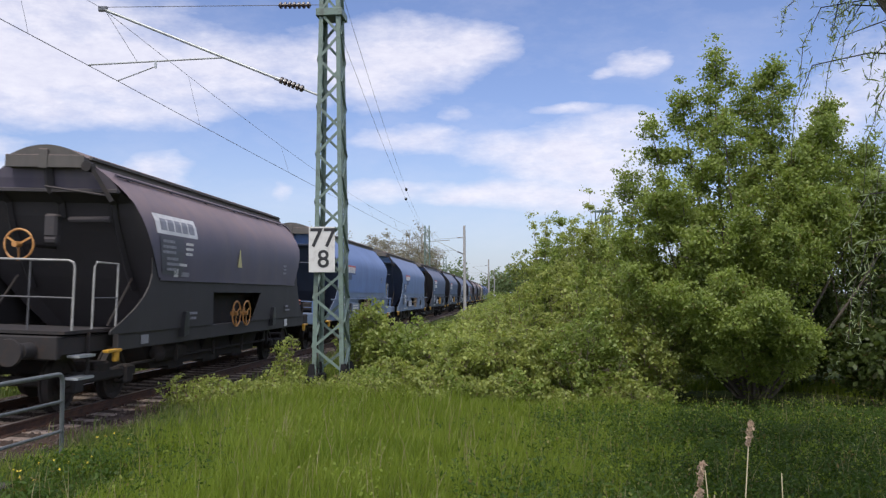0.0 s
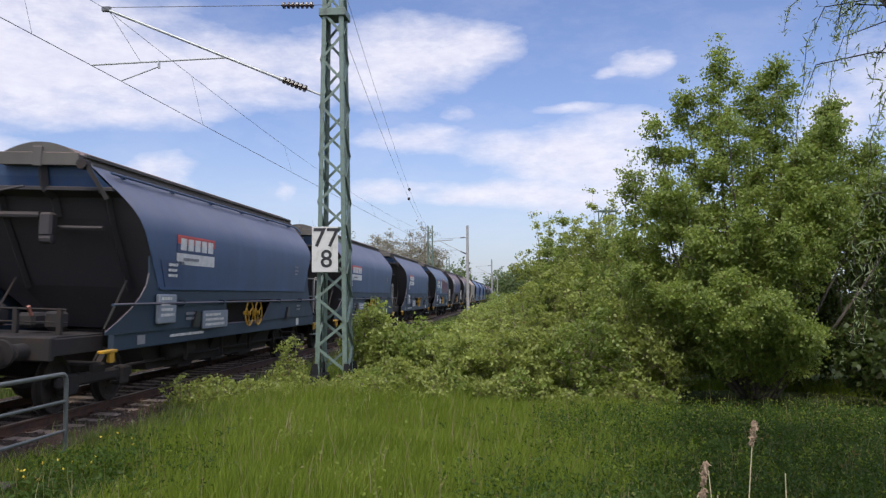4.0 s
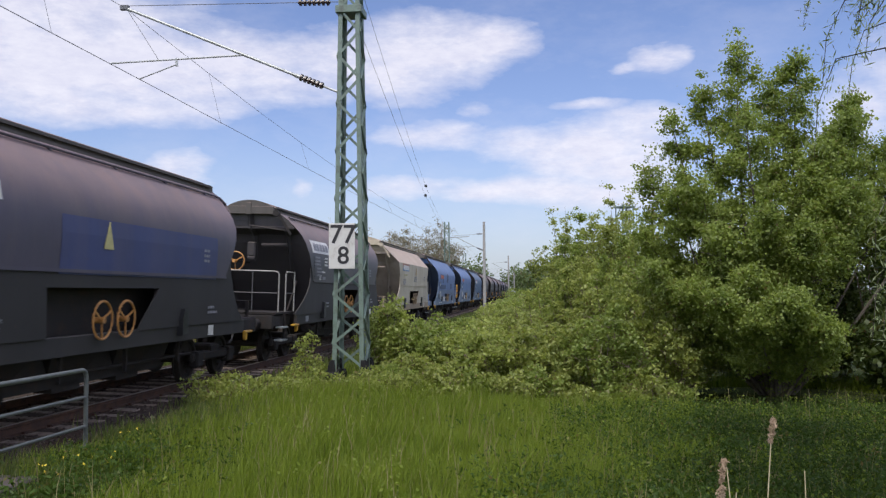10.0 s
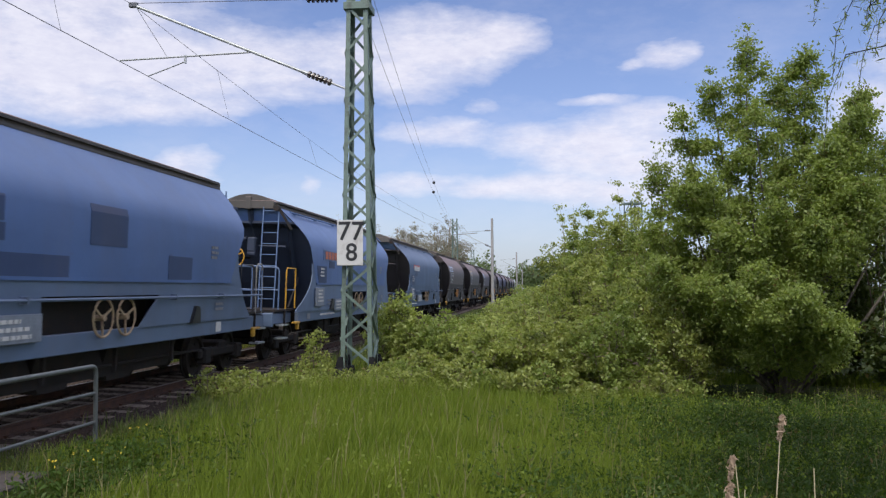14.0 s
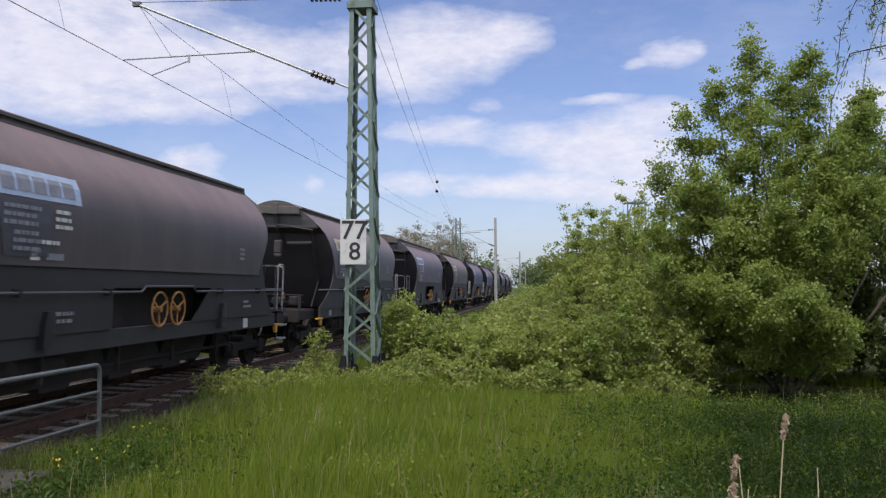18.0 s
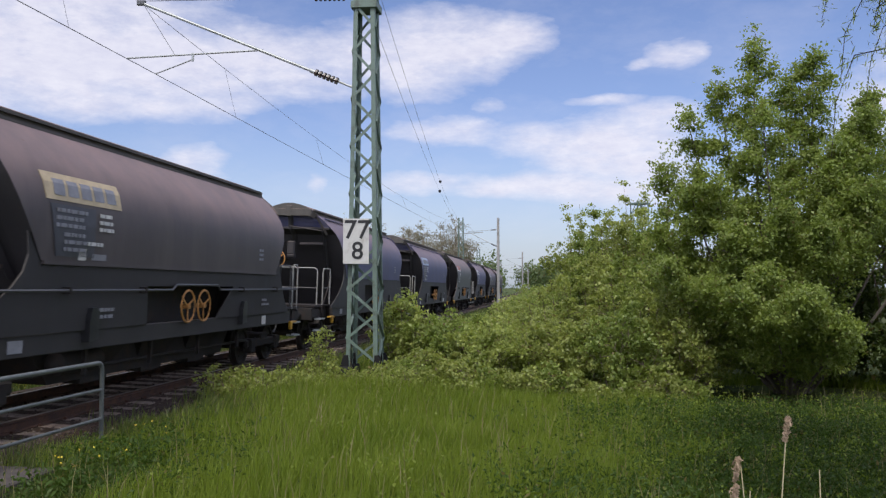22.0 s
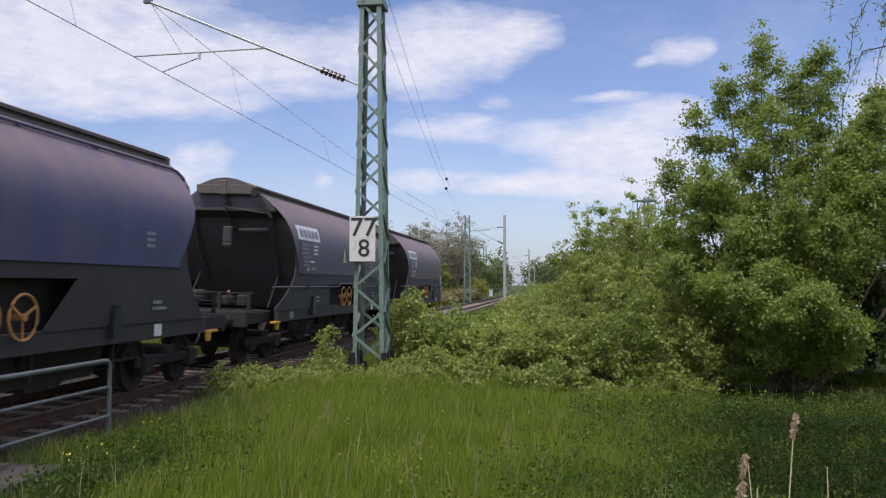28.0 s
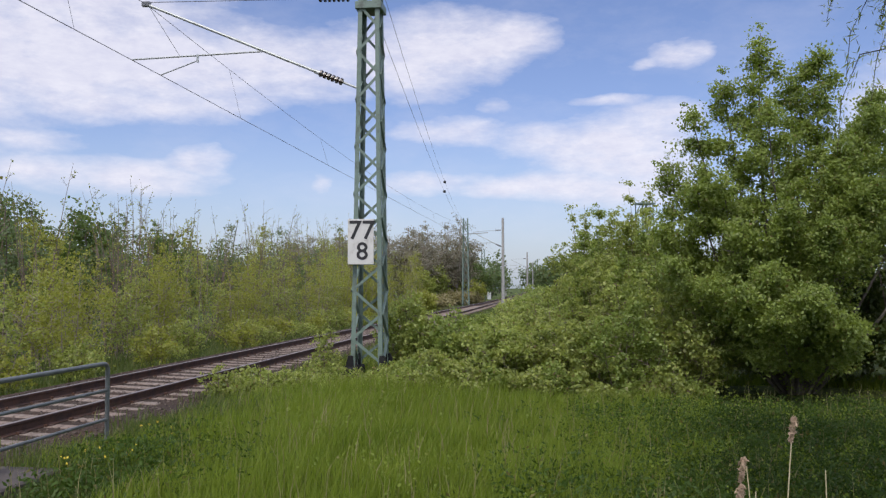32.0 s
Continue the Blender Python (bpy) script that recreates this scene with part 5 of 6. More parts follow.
    if "flank" in marks:
        sh = Shape()
        zs = [2.16, 2.42, 2.75, 3.0]
        for z0, z1 in zip(zs, zs[1:]):
            y0, y1 = -lean(sec, z0)[0] - 0.006, -lean(sec, z1)[0] - 0.006
            sh.poly([(-1.6, y0, z0), (4.2, y0, z0), (4.2, y1, z1), (-1.6, y1, z1)])
        part("repainted_flank", sh, PAINT["flank_blue"], th, "blue repainted flank")
    if "patches" in marks:
        for x, z, w, h in ((-0.42, 2.55, 1.1, 0.6), (-3.95, 2.06, 3.0, 0.30), (2.2, 2.06, 1.0, 0.42), (-3.2, 2.5, 0.8, 0.22)):
            clad(th, "paint_patch", sec, x, x + w, z, z + h, PANEL_BLUE, "dark blue touched-up paint", proud=0.009)
    if "beige_logo" in marks:
        clad(th, "mark_panel", sec, -a + 1.6, -a + 3.62, 3.10, 3.27, RED_FADED, "faded red panel of a company mark")
        clad(th, "mark_strip", sec, -a + 1.6, -a + 3.62, 2.92, 3.10, FADED_BLUE)
        block_mark(th, sec, -a + 1.72, 1.8, 2.98, 3.20, WHITE_MARK)
        text_rows(th, -a + 2.0, -1.605, 2.73, 1.15, 1, SPOT_YELLOW)
        part("triangle_mark", Shape().plate([(0, 0), (0.32, 0), (0.16, 0.35)], -0.004, 0.004), OCHRE_MARK, th, "ochre triangle", m=pose(0.10, -1.605, 2.79))
        text_rows(th, -0.5, -1.605, 2.66, 1.05, 3, GREY_MARK)
        text_rows(th, -a + 1.7, -1.605, 2.48, 1.0, 3, GREY_MARK)
        text_rows(th, -a + 1.4, -1.58, 1.62, 1.6, 2, GREY_MARK)
    if "graffiti" in marks:
        graffiti(th, sec, a)
    text_rows(th, a - 2.1, -1.597, 1.60, 0.5, 2, GREY_MARK)
    text_rows(th, -a + 2.6, -1.597, 1.55, 0.7, 2, GREY_MARK)
    text_rows(th, a - 2.4, -1.597, 2.72, 0.35, 3, GREY_MARK)
    panel(th, "data_plate", pose(a - 1.9, -1.541, 1.03), 0.26, 0.2, WHITE_MARK)
    panel(th, "data_plate", pose(-a + 0.6, -1.541, 1.05), 0.3, 0.16, GREY_MARK)


GRAF = [mat_plain("spray_maroon", (0.085, 0.03, 0.055), 0.5, 0, 0.4, 2.0), mat_plain("spray_pink", (0.30, 0.03, 0.085), 0.5), mat_plain("spray_yellow", (0.52, 0.36, 0.03), 0.5),
        mat_plain("spray_pale_blue", (0.22, 0.33, 0.38), 0.5, 0, 0.3, 2.0), mat_plain("spray_white", (0.50, 0.54, 0.54), 0.5), mat_plain("spray_teal", (0.075, 0.17, 0.21), 0.5, 0, 0.3, 2.0)]


def graffiti(th, sec, a):
    """Sprayed forms over the side: rounded uprights with a bright rim, wisps of pale blue round them."""
    rng = random.Random(4)

    def on(x, z, proud):
        return (x, -lean(sec, z)[0] - proud if z > sec[-1][1] else -1.585 - proud, z)

    def blob(cx, w, z0, z1, mat, proud, name, foot=1.05):
        pts = [(cx + w / 2 * math.cos(math.pi * i / 12), z1 - w * 0.35 + w * 0.35 * math.sin(math.pi * i / 12)) for i in range(13)]
        mid = [z for z in (2.95, 2.75, 2.55, 2.3) if z0 < z < z1 - w * 0.36]
        pts += [(cx - w / 2 * 1.02, z) for z in mid] + [(cx - w / 2 * foot, z0), (cx + w / 2 * foot, z0)] + [(cx + w / 2 * 1.02, z) for z in mid[::-1]]
        sh = Shape()
        sh.poly([on(x, z, proud) for x, z in pts])
        part(name, sh, mat, th)

    for k in range(90):
        x, z = rng.choice((rng.uniform(-5.2, -4.2), rng.uniform(-4.6, -0.6), rng.uniform(-4.6, -0.6), rng.uniform(4.7, 5.8))), rng.uniform(2.05, 2.45)
        h, w, tilt = rng.uniform(0.12, 0.5) * (1.6 if abs(x) > 4.2 else 1.0), rng.uniform(0.04, 0.16), rng.uniform(-0.15, 0.2)
        z = z + (rng.uniform(0, 0.5) if abs(x) > 4.2 else 0)
        sh = Shape()
        sh.poly([on(x, z, 0.008), on(x + w, z + h * 0.2, 0.008), on(x + w * 0.8 + tilt * h, z + h * 0.7, 0.008), on(x + w * 0.4 + tilt * h, z + h, 0.008), on(x - w * 0.2 + tilt * h * 0.4, z + h * 0.5, 0.008)])
        part("sprayed_wisp", sh, GRAF[3] if k % 4 else GRAF[5], th)
    for k in range(30):
        x, z = rng.uniform(-4.6, 5.6), rng.uniform(1.45, 1.62)
        if not -1.6 < x < 2.0:
            sh = Shape()
            w, h = rng.uniform(0.1, 0.4), rng.uniform(0.12, 0.4)
            sh.poly([on(x, z, 0.006), on(x + w, z + 0.05, 0.006), on(x + w * 0.9, z + h, 0.006), on(x + w * 0.2, z + h * 0.8, 0.006)])
            part("sprayed_wisp", sh, GRAF[5], th)
    for i in range(8):
        cx, top = -0.32 + i * 0.66, 3.30 - 0.045 * i + rng.uniform(-0.05, 0.05)
        blob(cx, 0.92, 2.05, top, GRAF[2], 0.013, "sprayed_rim")
        blob(cx, 0.88, 2.05, top - 0.03, GRAF[1], 0.016, "sprayed_edge")
    for i in range(8):
        cx, top = -0.32 + i * 0.66, 3.24 - 0.045 * i + rng.uniform(-0.05, 0.05)
        blob(cx - 0.02, 0.86, 2.05, top, GRAF[0], 0.022, "sprayed_letter")
        blob(cx + 0.05, 0.035, 2.4 + rng.uniform(0, 0.3), top - 0.2, GRAF[1], 0.026, "sprayed_stroke")
        blob(cx - 0.2, 0.03, 2.2 + rng.uniform(0, 0.3), top - 0.35, GRAF[1], 0.026, "sprayed_stroke")
    blob(-1.55, 1.25, 2.05, 2.72, GRAF[3], 0.014, "sprayed_patch", 1.1)
    blob(-1.5, 0.75, 2.08, 2.62, GRAF[5], 0.018, "sprayed_patch", 1.0)
    blob(-1.35, 0.52, 2.45, 3.05, GRAF[4], 0.022, "sprayed_patch", 0.6)


TRAIN = [
    ("a", 14.1, "rso", "purple", "soot_grey", "dark", "platform", "white_panel triangle hatch", "dark faded purple covered hopper wagon with end platform"),
    ("b", 30.1, "alp", "blue", "blue_skirt", "end_blue_shaded", "gear", "logo_red hatch", "blue covered hopper wagon with sloping upper sides"),
    ("c", 47.7, "alp", "blue_pale", "blue_skirt", "end_blue_shaded", "gear", "logo_red hatch", "pale blue covered hopper wagon with red mark panel"),
    ("d", 65.5, "aly", "steel_blue", "sill_blue", "dark", "gear", "logo_red strip hatch rail", "dusty steel blue covered hopper wagon"),
    ("e", 82.5, "aly", "steel_blue", "sill_blue", "dark", "gear", "logo_red strip hatch", "dark steel blue covered hopper wagon with yellow handwheels"),
    ("f", 99.8, "aly", "steel_blue", "sill_blue", "dark", "gear", "logo_red strip hatch", "steel blue covered hopper wagon with dusty roof"),
    ("g", 117.1, "aly", "teal_blue", "sill_blue", "dark", "gear", "logo_red strip hatch graffiti", "blue covered hopper wagon sprayed with maroon graffiti"),
    ("h", 134.85, "rso", "purple", "soot_grey", "dark", "platform", "white_panel triangle hatch flank", "dark grey covered hopper wagon with blue flank"),
    ("i", 151.45, "rso", "grey", "soot_grey", "dark", "platform", "white_panel hatch", "dark grey covered hopper wagon with orange brake wheel"),
    ("j", 167.6, "asp", "beige", "beige", "end_beige_shaded", "gear", "beige_logo hatch", "beige covered hopper wagon with rusty frame"),
    ("k", 183.6, "alp", "blue", "blue_skirt", "end_blue_shaded", "gear", "logo_orange patches hatch", "bright blue covered hopper wagon with touched-up patches"),
    ("l", 200.75, "alp", "blue", "blue_skirt", "end_blue_shaded", "platform", "logo_orange hatch", "bright blue covered hopper wagon with ladder and platform"),
    ("m", 218.1, "alp", "blue_dull", "blue_dull", "dark", "gear", "logo_red hatch rail", "dull blue covered hopper wagon with red mark"),
    ("n", 235.5, "rso", "brown", "soot_grey", "dark", "gear", "white_panel blue_panel", "brown-grey covered hopper wagon with white mark panel"),
    ("o", 252.1, "rso", "grey", "soot_grey", "dark", "gear", "white_panel beige_panel", "dark grey covered hopper wagon with beige mark panel"),
    ("p", 268.7, "rso", "purple", "soot_grey", "dark", "platform", "white_panel blue_panel", "faded purple covered hopper wagon with white mark panel"),
    ("q", 285.2, "rso", "brown", "soot_grey", "dark", "gear", "white_panel beige_panel", "brown-grey covered hopper wagon with open gear end"),
    ("r", 301.8, "rso", "navy", "soot_grey", "dark", "platform", "white_panel blue_panel hatch", "navy blue covered hopper wagon with orange brake wheel"),
    ("s", 318.3, "rso", "navy", "soot_grey", "dark", "platform", "white_panel blue_panel hatch", "navy blue covered hopper wagon with end platform"),
    ("t", 334.8, "rso", "green_grey", "green_grey", "dark", "gear", "red_panel hatch", "grey-green covered hopper wagon with faded red panel"),
    ("u", 351.3, "rso", "navy", "soot_grey", "dark", "platform", "white_panel hatch", "faded navy covered hopper wagon with pale mark panel"),
    ("v", 367.8, "rso", "purple", "soot_grey", "dark", "gear", "white_panel triangle hatch", "dusty purple-grey covered hopper wagon"),
    ("w", 384.0, "rso", "brown", "soot_grey", "dark", "gear", "white_panel", "last brown-grey covered hopper wagon with rear platform"),
]
WAGONS = [wagon(spec) for spec in TRAIN]


def gone(t):
    """Metres that the train has gone at t seconds."""
    return 13.006 * t - 0.0210 * t * t


def motions():
    times = [i * 1.0 for i in range(33)]
    for th, u in WAGONS:
        rows = []
        for t in times:
            x, y, a = track(u - gone(t))
            rows.append((t, pose(x, y, 0, CANT, 0, a)))
        walk(th, rows)
        # the wheels turn while the wagon rolls past; further off they are held
        near = [i * 0.05 for i in range(641) if 6.0 < u - gone(i * 0.05) < 46.0]
        if near:
            spin = [0.0] + near + [32.0]
            spin = [t for k, t in enumerate(spin) if k == 0 or t > spin[k - 1] + 0.01]
            a0 = gone(near[0])
            for owner, w, _, wx in WHEELS:
                if owner is th:
                    walk(w, [(t, pose(wx, 0, 0.46, 0, -math.degrees((gone(min(max(t, near[0]), near[-1])) - a0) / 0.46), 0)) for t in spin])

# ---- plants ----
def leaf_quads(c, size, rng, up=0.35, length=1.5, bend=0.3, droop=0.0):
    """Leaves at the points c: pointed four-corner blades, slightly folded, turned at random."""
    n = len(c)
    light = np.array(sun_way)
    nrm = rng.normal(size=(n, 3))
    nrm *= np.where(nrm @ light < 0, -1.0, 1.0)[:, None]
    nrm += light * up * 0.35
    nrm /= np.linalg.norm(nrm, axis=1, keepdims=True)
    d = np.cross(nrm, rng.normal(size=(n, 3)))
    d[:, 2] -= droop
    d /= np.linalg.norm(d, axis=1, keepdims=True) + 1e-9
    e = np.cross(nrm, d)
    e /= np.linalg.norm(e, axis=1, keepdims=True) + 1e-9
    s = (size * rng.uniform(0.5, 1.3, n))[:, None]
    tip, side = d * s * length * 0.5, e * s * 0.5
    fold = nrm * s * bend * 0.5
    v = np.stack([c - tip, c + side + fold, c + tip, c - side + fold], 1)
    return v.reshape(-1, 3), np.arange(4 * n).reshape(-1, 4)


def ground_at(x, y):
    return float(height(np.array([x]), np.array([y]))[0])


def tufts(rng, pts, count, per, r):
    """Leaf places: count tufts near the given twig points, per leaves in each."""
    k = rng.integers(0, len(pts), count)
    c = pts[k] + rng.normal(size=(count, 3)) * r * 0.6
    rr = r * rng.uniform(0.45, 1.1, count)
    off = rng.normal(size=(count, per, 3)) * np.array([0.62, 0.62, 0.42]) * rr[:, None, None]
    return (c[:, None] + off).reshape(-1, 3)


def leader(sh, rng, base, top, r0, reach, n, pts, low=0.12, rise=(0.1, 0.9), taper=0.75, twig=0.007):
    """One rising stem with side branches and twigs; adds its twig points to pts."""
    base, top = Vector(base), Vector(top)
    L = (top - base).length
    bow = Vector((rng.uniform(-1, 1), rng.uniform(-1, 1), 0)) * 0.05 * L
    def at(f):
        return base.lerp(top, f) + bow * (4 * f * (1 - f))
    sh.tube([at(f) for f in np.linspace(0, 1, 7)], r0, 6, True, r0 * 0.12)
    for i in range(n):
        f = low + (0.98 - low) * (i + rng.uniform(0, 0.7)) / n
        p = at(f)
        w = i * 2.4 + rng.uniform(-0.5, 0.5)
        ln = reach * (1.0 - taper * f) * rng.uniform(0.6, 1.15)
        d = Vector((math.cos(w), math.sin(w), rng.uniform(*rise))).normalized()
        q = p + d * ln
        m = p.lerp(q, 0.5) + Vector((0, 0, 0.06 * ln))
        sh.tube([p, m, q], max(r0 * 0.30 * (1.1 - 0.7 * f), twig), 4, False, twig * 0.6)
        for j in range(4):
            b = p.lerp(q, 0.3 + 0.22 * j)
            e = b + Vector((d.x * 0.5 + rng.uniform(-1, 1), d.y * 0.5 + rng.uniform(-1, 1), rng.uniform(-0.2, 0.9))).normalized() * ln * rng.uniform(0.2, 0.42)
            sh.tube([b, e], twig, 3, False, twig * 0.45)
            pts += [tuple(b.lerp(e, u)) for u in (0.4, 0.7, 1.0)]
        pts += [tuple(p.lerp(q, u)) for u in (0.55, 0.8, 1.0)]
    pts += [tuple(at(f)) for f in (0.6, 0.75, 0.85, 0.93, 1.0)] + [tuple(at(1.0) + Vector((0, 0, 0.08)))]


def many_stemmed(name, x, y, stems, reach, n, count, per, size, leafmat, barkmat, seed, label, category, group="", r0=0.06, tuft=0.2, low=0.12, spread=0.25, length=1.5, up=0.35, taper=0.75, parts=("framework", "foliage"), rise=(0.1, 0.9), twig=0.007, floor=0.06):
    """A tree or shrub of several rising stems; stems lists the tops (dx, dy, height)."""
    rng = np.random.default_rng(seed)
    th = thing(name, pose(x, y, ground_at(x, y) - 0.04), label, category, group)
    sh, pts = Shape(), []
    for dx, dy, h, *own_low in stems:
        leader(sh, rng, (dx * spread, dy * spread, 0), (dx, dy, h), r0 * (0.6 + 0.08 * h), reach, n, pts, own_low[0] if own_low else low, rise, taper, twig)
    part(parts[0], sh, barkmat, th, "woody stems and twigs")
    if count:
        c = tufts(rng, np.array(pts), count, per, tuft)
        c = c[c[:, 2] > floor * rng.uniform(0.4, 1.3, len(c))]
        v, f = leaf_quads(c, size, rng, up, length)
        part(parts[1], mesh_of(parts[1], v, f, leafmat), leafmat, th, "many small leaves")
    return th


def ring_stems(rng, n, w, h0, h1):
    """Tops of n stems, high in the middle and lower outwards."""
    out = []
    for i in range(n):
        a, r = i * 2.4 + rng.uniform(-0.4, 0.4), w * math.sqrt((i + 0.3) / n)
        out.append((math.cos(a) * r, math.sin(a) * r, (h1 + (h0 - h1) * (r / w) ** 1.5) * rng.uniform(0.82, 1.1)))
    return out


def bush(x, y, h, w, seed, count=520, per=22, size=0.06, mat=None, label="", bark=None, n=7, stems=9, tuft=0.17, group="bushes beside the track", category="bush", reach=None, low=0.15):
    rng = np.random.default_rng(seed + 900)
    return many_stemmed("bush", x, y, ring_stems(rng, stems, w, h * 0.55, h), reach or 0.5 * w, n, count, per, size, mat or LEAF_BUSH, bark or TWIG, seed, label, category, group, 0.022, tuft, low, 0.35)


def blades(name, x, y, h, w, mat, label, rng, lean_=0.5, category="grass"):
    """Bent grass blades at plan points."""
    n = len(x)
    z = np.maximum(height(x, y), np.interp(np.abs(offset_of(x, y)), [1.45, 1.95, 2.6, 2.61], [-0.165, -0.22, -0.62, -9.0])) - 0.02
    a = rng.uniform(0, 6.28, n)
    b = np.stack([x, y, z], 1)
    side = np.stack([np.cos(a) * w, np.sin(a) * w, 0 * w], 1)
    la, ln = rng.uniform(0, 6.28, n), h * rng.uniform(0.08, lean_, n)
    lv = np.stack([np.cos(la) * ln + 0.06 * h, np.sin(la) * ln, 0 * ln], 1)
    up = np.stack([0 * h, 0 * h, h], 1)
    mid, tip = b + lv * 0.3 + up * 0.6, b + lv + up
    v = np.stack([b - side, b + side, mid + side * 0.8, mid - side * 0.8, tip], 1)
    k = np.arange(n)[:, None] * 5
    f = np.concatenate([k + np.array([0, 1, 2]), k + np.array([0, 2, 3]), k + np.array([3, 2, 4])])
    ob = new(name, mesh_of(name, v.reshape(-1, 3), f, mat))
    return tagged(ob, label, category, kind="stuff")


def clumping(x, y):
    return 0.5 + 0.28 * np.sin(x * 1.7 + np.sin(y * 1.1) * 2) * np.cos(y * 1.3 + x * 0.4) + 0.22 * np.sin(x * 4.1 + y * 3.3) * np.sin(y * 5.2 - x * 2.2)


def build_grass():
    rng = np.random.default_rng(11)
    n = 185000
    dep = rng.uniform(0, 1, n) ** 0.9 * 14.5 + 6.2
    x, y = dep * np.tan(rng.uniform(-0.56, 0.60, n)), dep
    o = offset_of(x, y)
    keep = (o > 2.1 + 0.2 * np.sin(y * 2.3) + rng.normal(size=n) * 0.2) & ~((o < 3.2) & (y < 8.9)) & (np.hypot(x - MX, y - MY + 0.9) > 0.95) & (((x - 7.4) / 3.3) ** 2 + ((y - 17.3) / 2.6) ** 2 > 1)
    x, y = x[keep], y[keep]
    n = len(x)
    h = (0.14 + 0.26 * clumping(x, y)) * rng.uniform(0.5, 1.3, n) * np.where((x > 0.26 * y + 0.3 * np.sin(y) + rng.normal(size=n) * 0.5) & (y < 15), 0.75, 1.0)
    dull = (offset_of(x, y) < 3.3 + 0.5 * np.sin(y * 1.1) + rng.normal(size=n) * 0.5) | ((x < -2.9) & (y < 9.2 + rng.normal(size=n) * 0.5))
    blades("short_grass", x[dull], y[dull], h[dull] * 0.75, rng.uniform(0.003, 0.006, dull.sum()) * (0.7 + 0.05 * y[dull]), VERGE, "darker short grass beside the ballast", rng)
    x, y, h = x[~dull], y[~dull], h[~dull]
    n = len(x)
    blades("tall_grass", x, y, h, rng.uniform(0.0024, 0.0056, n) * (0.7 + 0.05 * y), GRASS, "tall fresh green meadow grass", rng)
    # seed stalks, paler and taller
    n = 900
    dep = rng.uniform(7, 17, n)
    x, y = dep * np.tan(rng.uniform(-0.5, 0.58, n)), dep
    k = offset_of(x, y) > 3.3
    x, y = x[k], y[k]
    blades("grass_stalks", x, y, rng.uniform(0.4, 0.62, len(x)), rng.uniform(0.003, 0.005, len(x)), STRAW, "pale flowering grass stalks", rng, 0.35)
    # beyond the track and along its edge
    n = 40000
    s, o = rng.uniform(8, 75, n), -rng.uniform(1.95, 9, n)
    side = rng.uniform(0, 1, n) < 0.35
    o = np.where(side, rng.uniform(1.95, 5.0, n), o)
    s = np.where(side, rng.uniform(16, 75, n), s)
    x, y = s * ALONG[0] + (OFF - o) * ASIDE[0], s * ALONG[1] + (OFF - o) * ASIDE[1]
    blades("verge_grass", x, y, rng.uniform(0.12, 0.42, n), rng.uniform(0.006, 0.014, n), VERGE, "rough green grass along the track", rng)


def weeds():
    """Broad-leaved low plants in the meadow, and small yellow flowers."""
    rng = np.random.default_rng(21)
    n = 900
    dep = rng.uniform(7.2, 17.5, n)
    x = dep * np.tan(rng.uniform(-0.46, 0.56, n))
    y = dep
    k = (offset_of(x, y) > 3.2) & ((clumping(x + 3, y) < 0.42) | (x > 3.2)) & (x > -2.6)
    x, y = x[k], y[k]
    c = np.stack([x, y, height(x, y)], 1)
    per = 26
    pts = c[:, None] + rng.normal(size=(len(c), per, 3)) * np.array([0.12, 0.12, 0.0]) + np.stack([0 * rng.uniform(size=(len(c), per)), 0 * rng.uniform(size=(len(c), per)), rng.uniform(0.03, 0.36, (len(c), per))], -1)
    v, f = leaf_quads(pts.reshape(-1, 3), 0.027, rng, 0.6)
    tagged(new("weeds", mesh_of("weeds", v, f, GRASS)), "low broad-leaved weeds among the grass", "weeds", kind="stuff")
    # nettles fill the shaded right of the meadow, some shade in their colour
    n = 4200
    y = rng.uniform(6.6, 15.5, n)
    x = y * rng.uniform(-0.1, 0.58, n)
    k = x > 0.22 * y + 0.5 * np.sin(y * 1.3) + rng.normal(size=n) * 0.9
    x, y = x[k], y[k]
    y2 = 8.8 + rng.normal(size=330) * 1.1
    x2 = -3.6 + rng.normal(size=330) * 0.7
    k2 = (offset_of(x2, y2) > 2.9) & ~((offset_of(x2, y2) < 3.35) & (y2 < 9.0))
    x, y = np.concatenate([x, x2[k2]]), np.concatenate([y, y2[k2]])
    c = np.stack([x, y, height(x, y)], 1)
    pts = c[:, None] + rng.normal(size=(len(c), 34, 3)) * np.array([0.09, 0.09, 0.0])
    pts[..., 2] += rng.uniform(0.03, 0.30, (len(c), 34)) * rng.uniform(0.5, 1.25, (len(c), 1))
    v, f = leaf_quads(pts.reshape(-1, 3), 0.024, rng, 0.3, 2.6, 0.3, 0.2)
    tagged(new("nettles", mesh_of("nettles", v, f, LEAF_NETTLE_SHADED)), "dense dark green nettles among the grass, some shade in their green", "weeds", kind="stuff")
    m = 46
    fx, fy = rng.uniform(-5.0, -3.2, m), rng.uniform(8.2, 10.5, m)
    k = offset_of(fx, fy) > 3.3
    p = np.stack([fx, fy, height(fx, fy) + rng.uniform(0.2, 0.36, m)], 1)[k]
    v, f = leaf_quads(np.repeat(p, 4, 0) + rng.normal(size=(len(p) * 4, 3)) * 0.006, 0.022, rng, 1.5, 1.0)
    tagged(new("yellow_flowers", mesh_of("yellow_flowers", v, f, PETAL)), "small yellow meadow flowers", "flowers", kind="stuff")


PETAL = mat_plain("yellow_petal", (0.55, 0.42, 0.03), 0.6)
PLUME = mat_plain("dry_reed_plume", (0.34, 0.25, 0.17), 0.9, 0, 0.35, 30.0)
REED_STEM = mat_plain("dry_reed_stem", (0.42, 0.36, 0.22), 0.7)


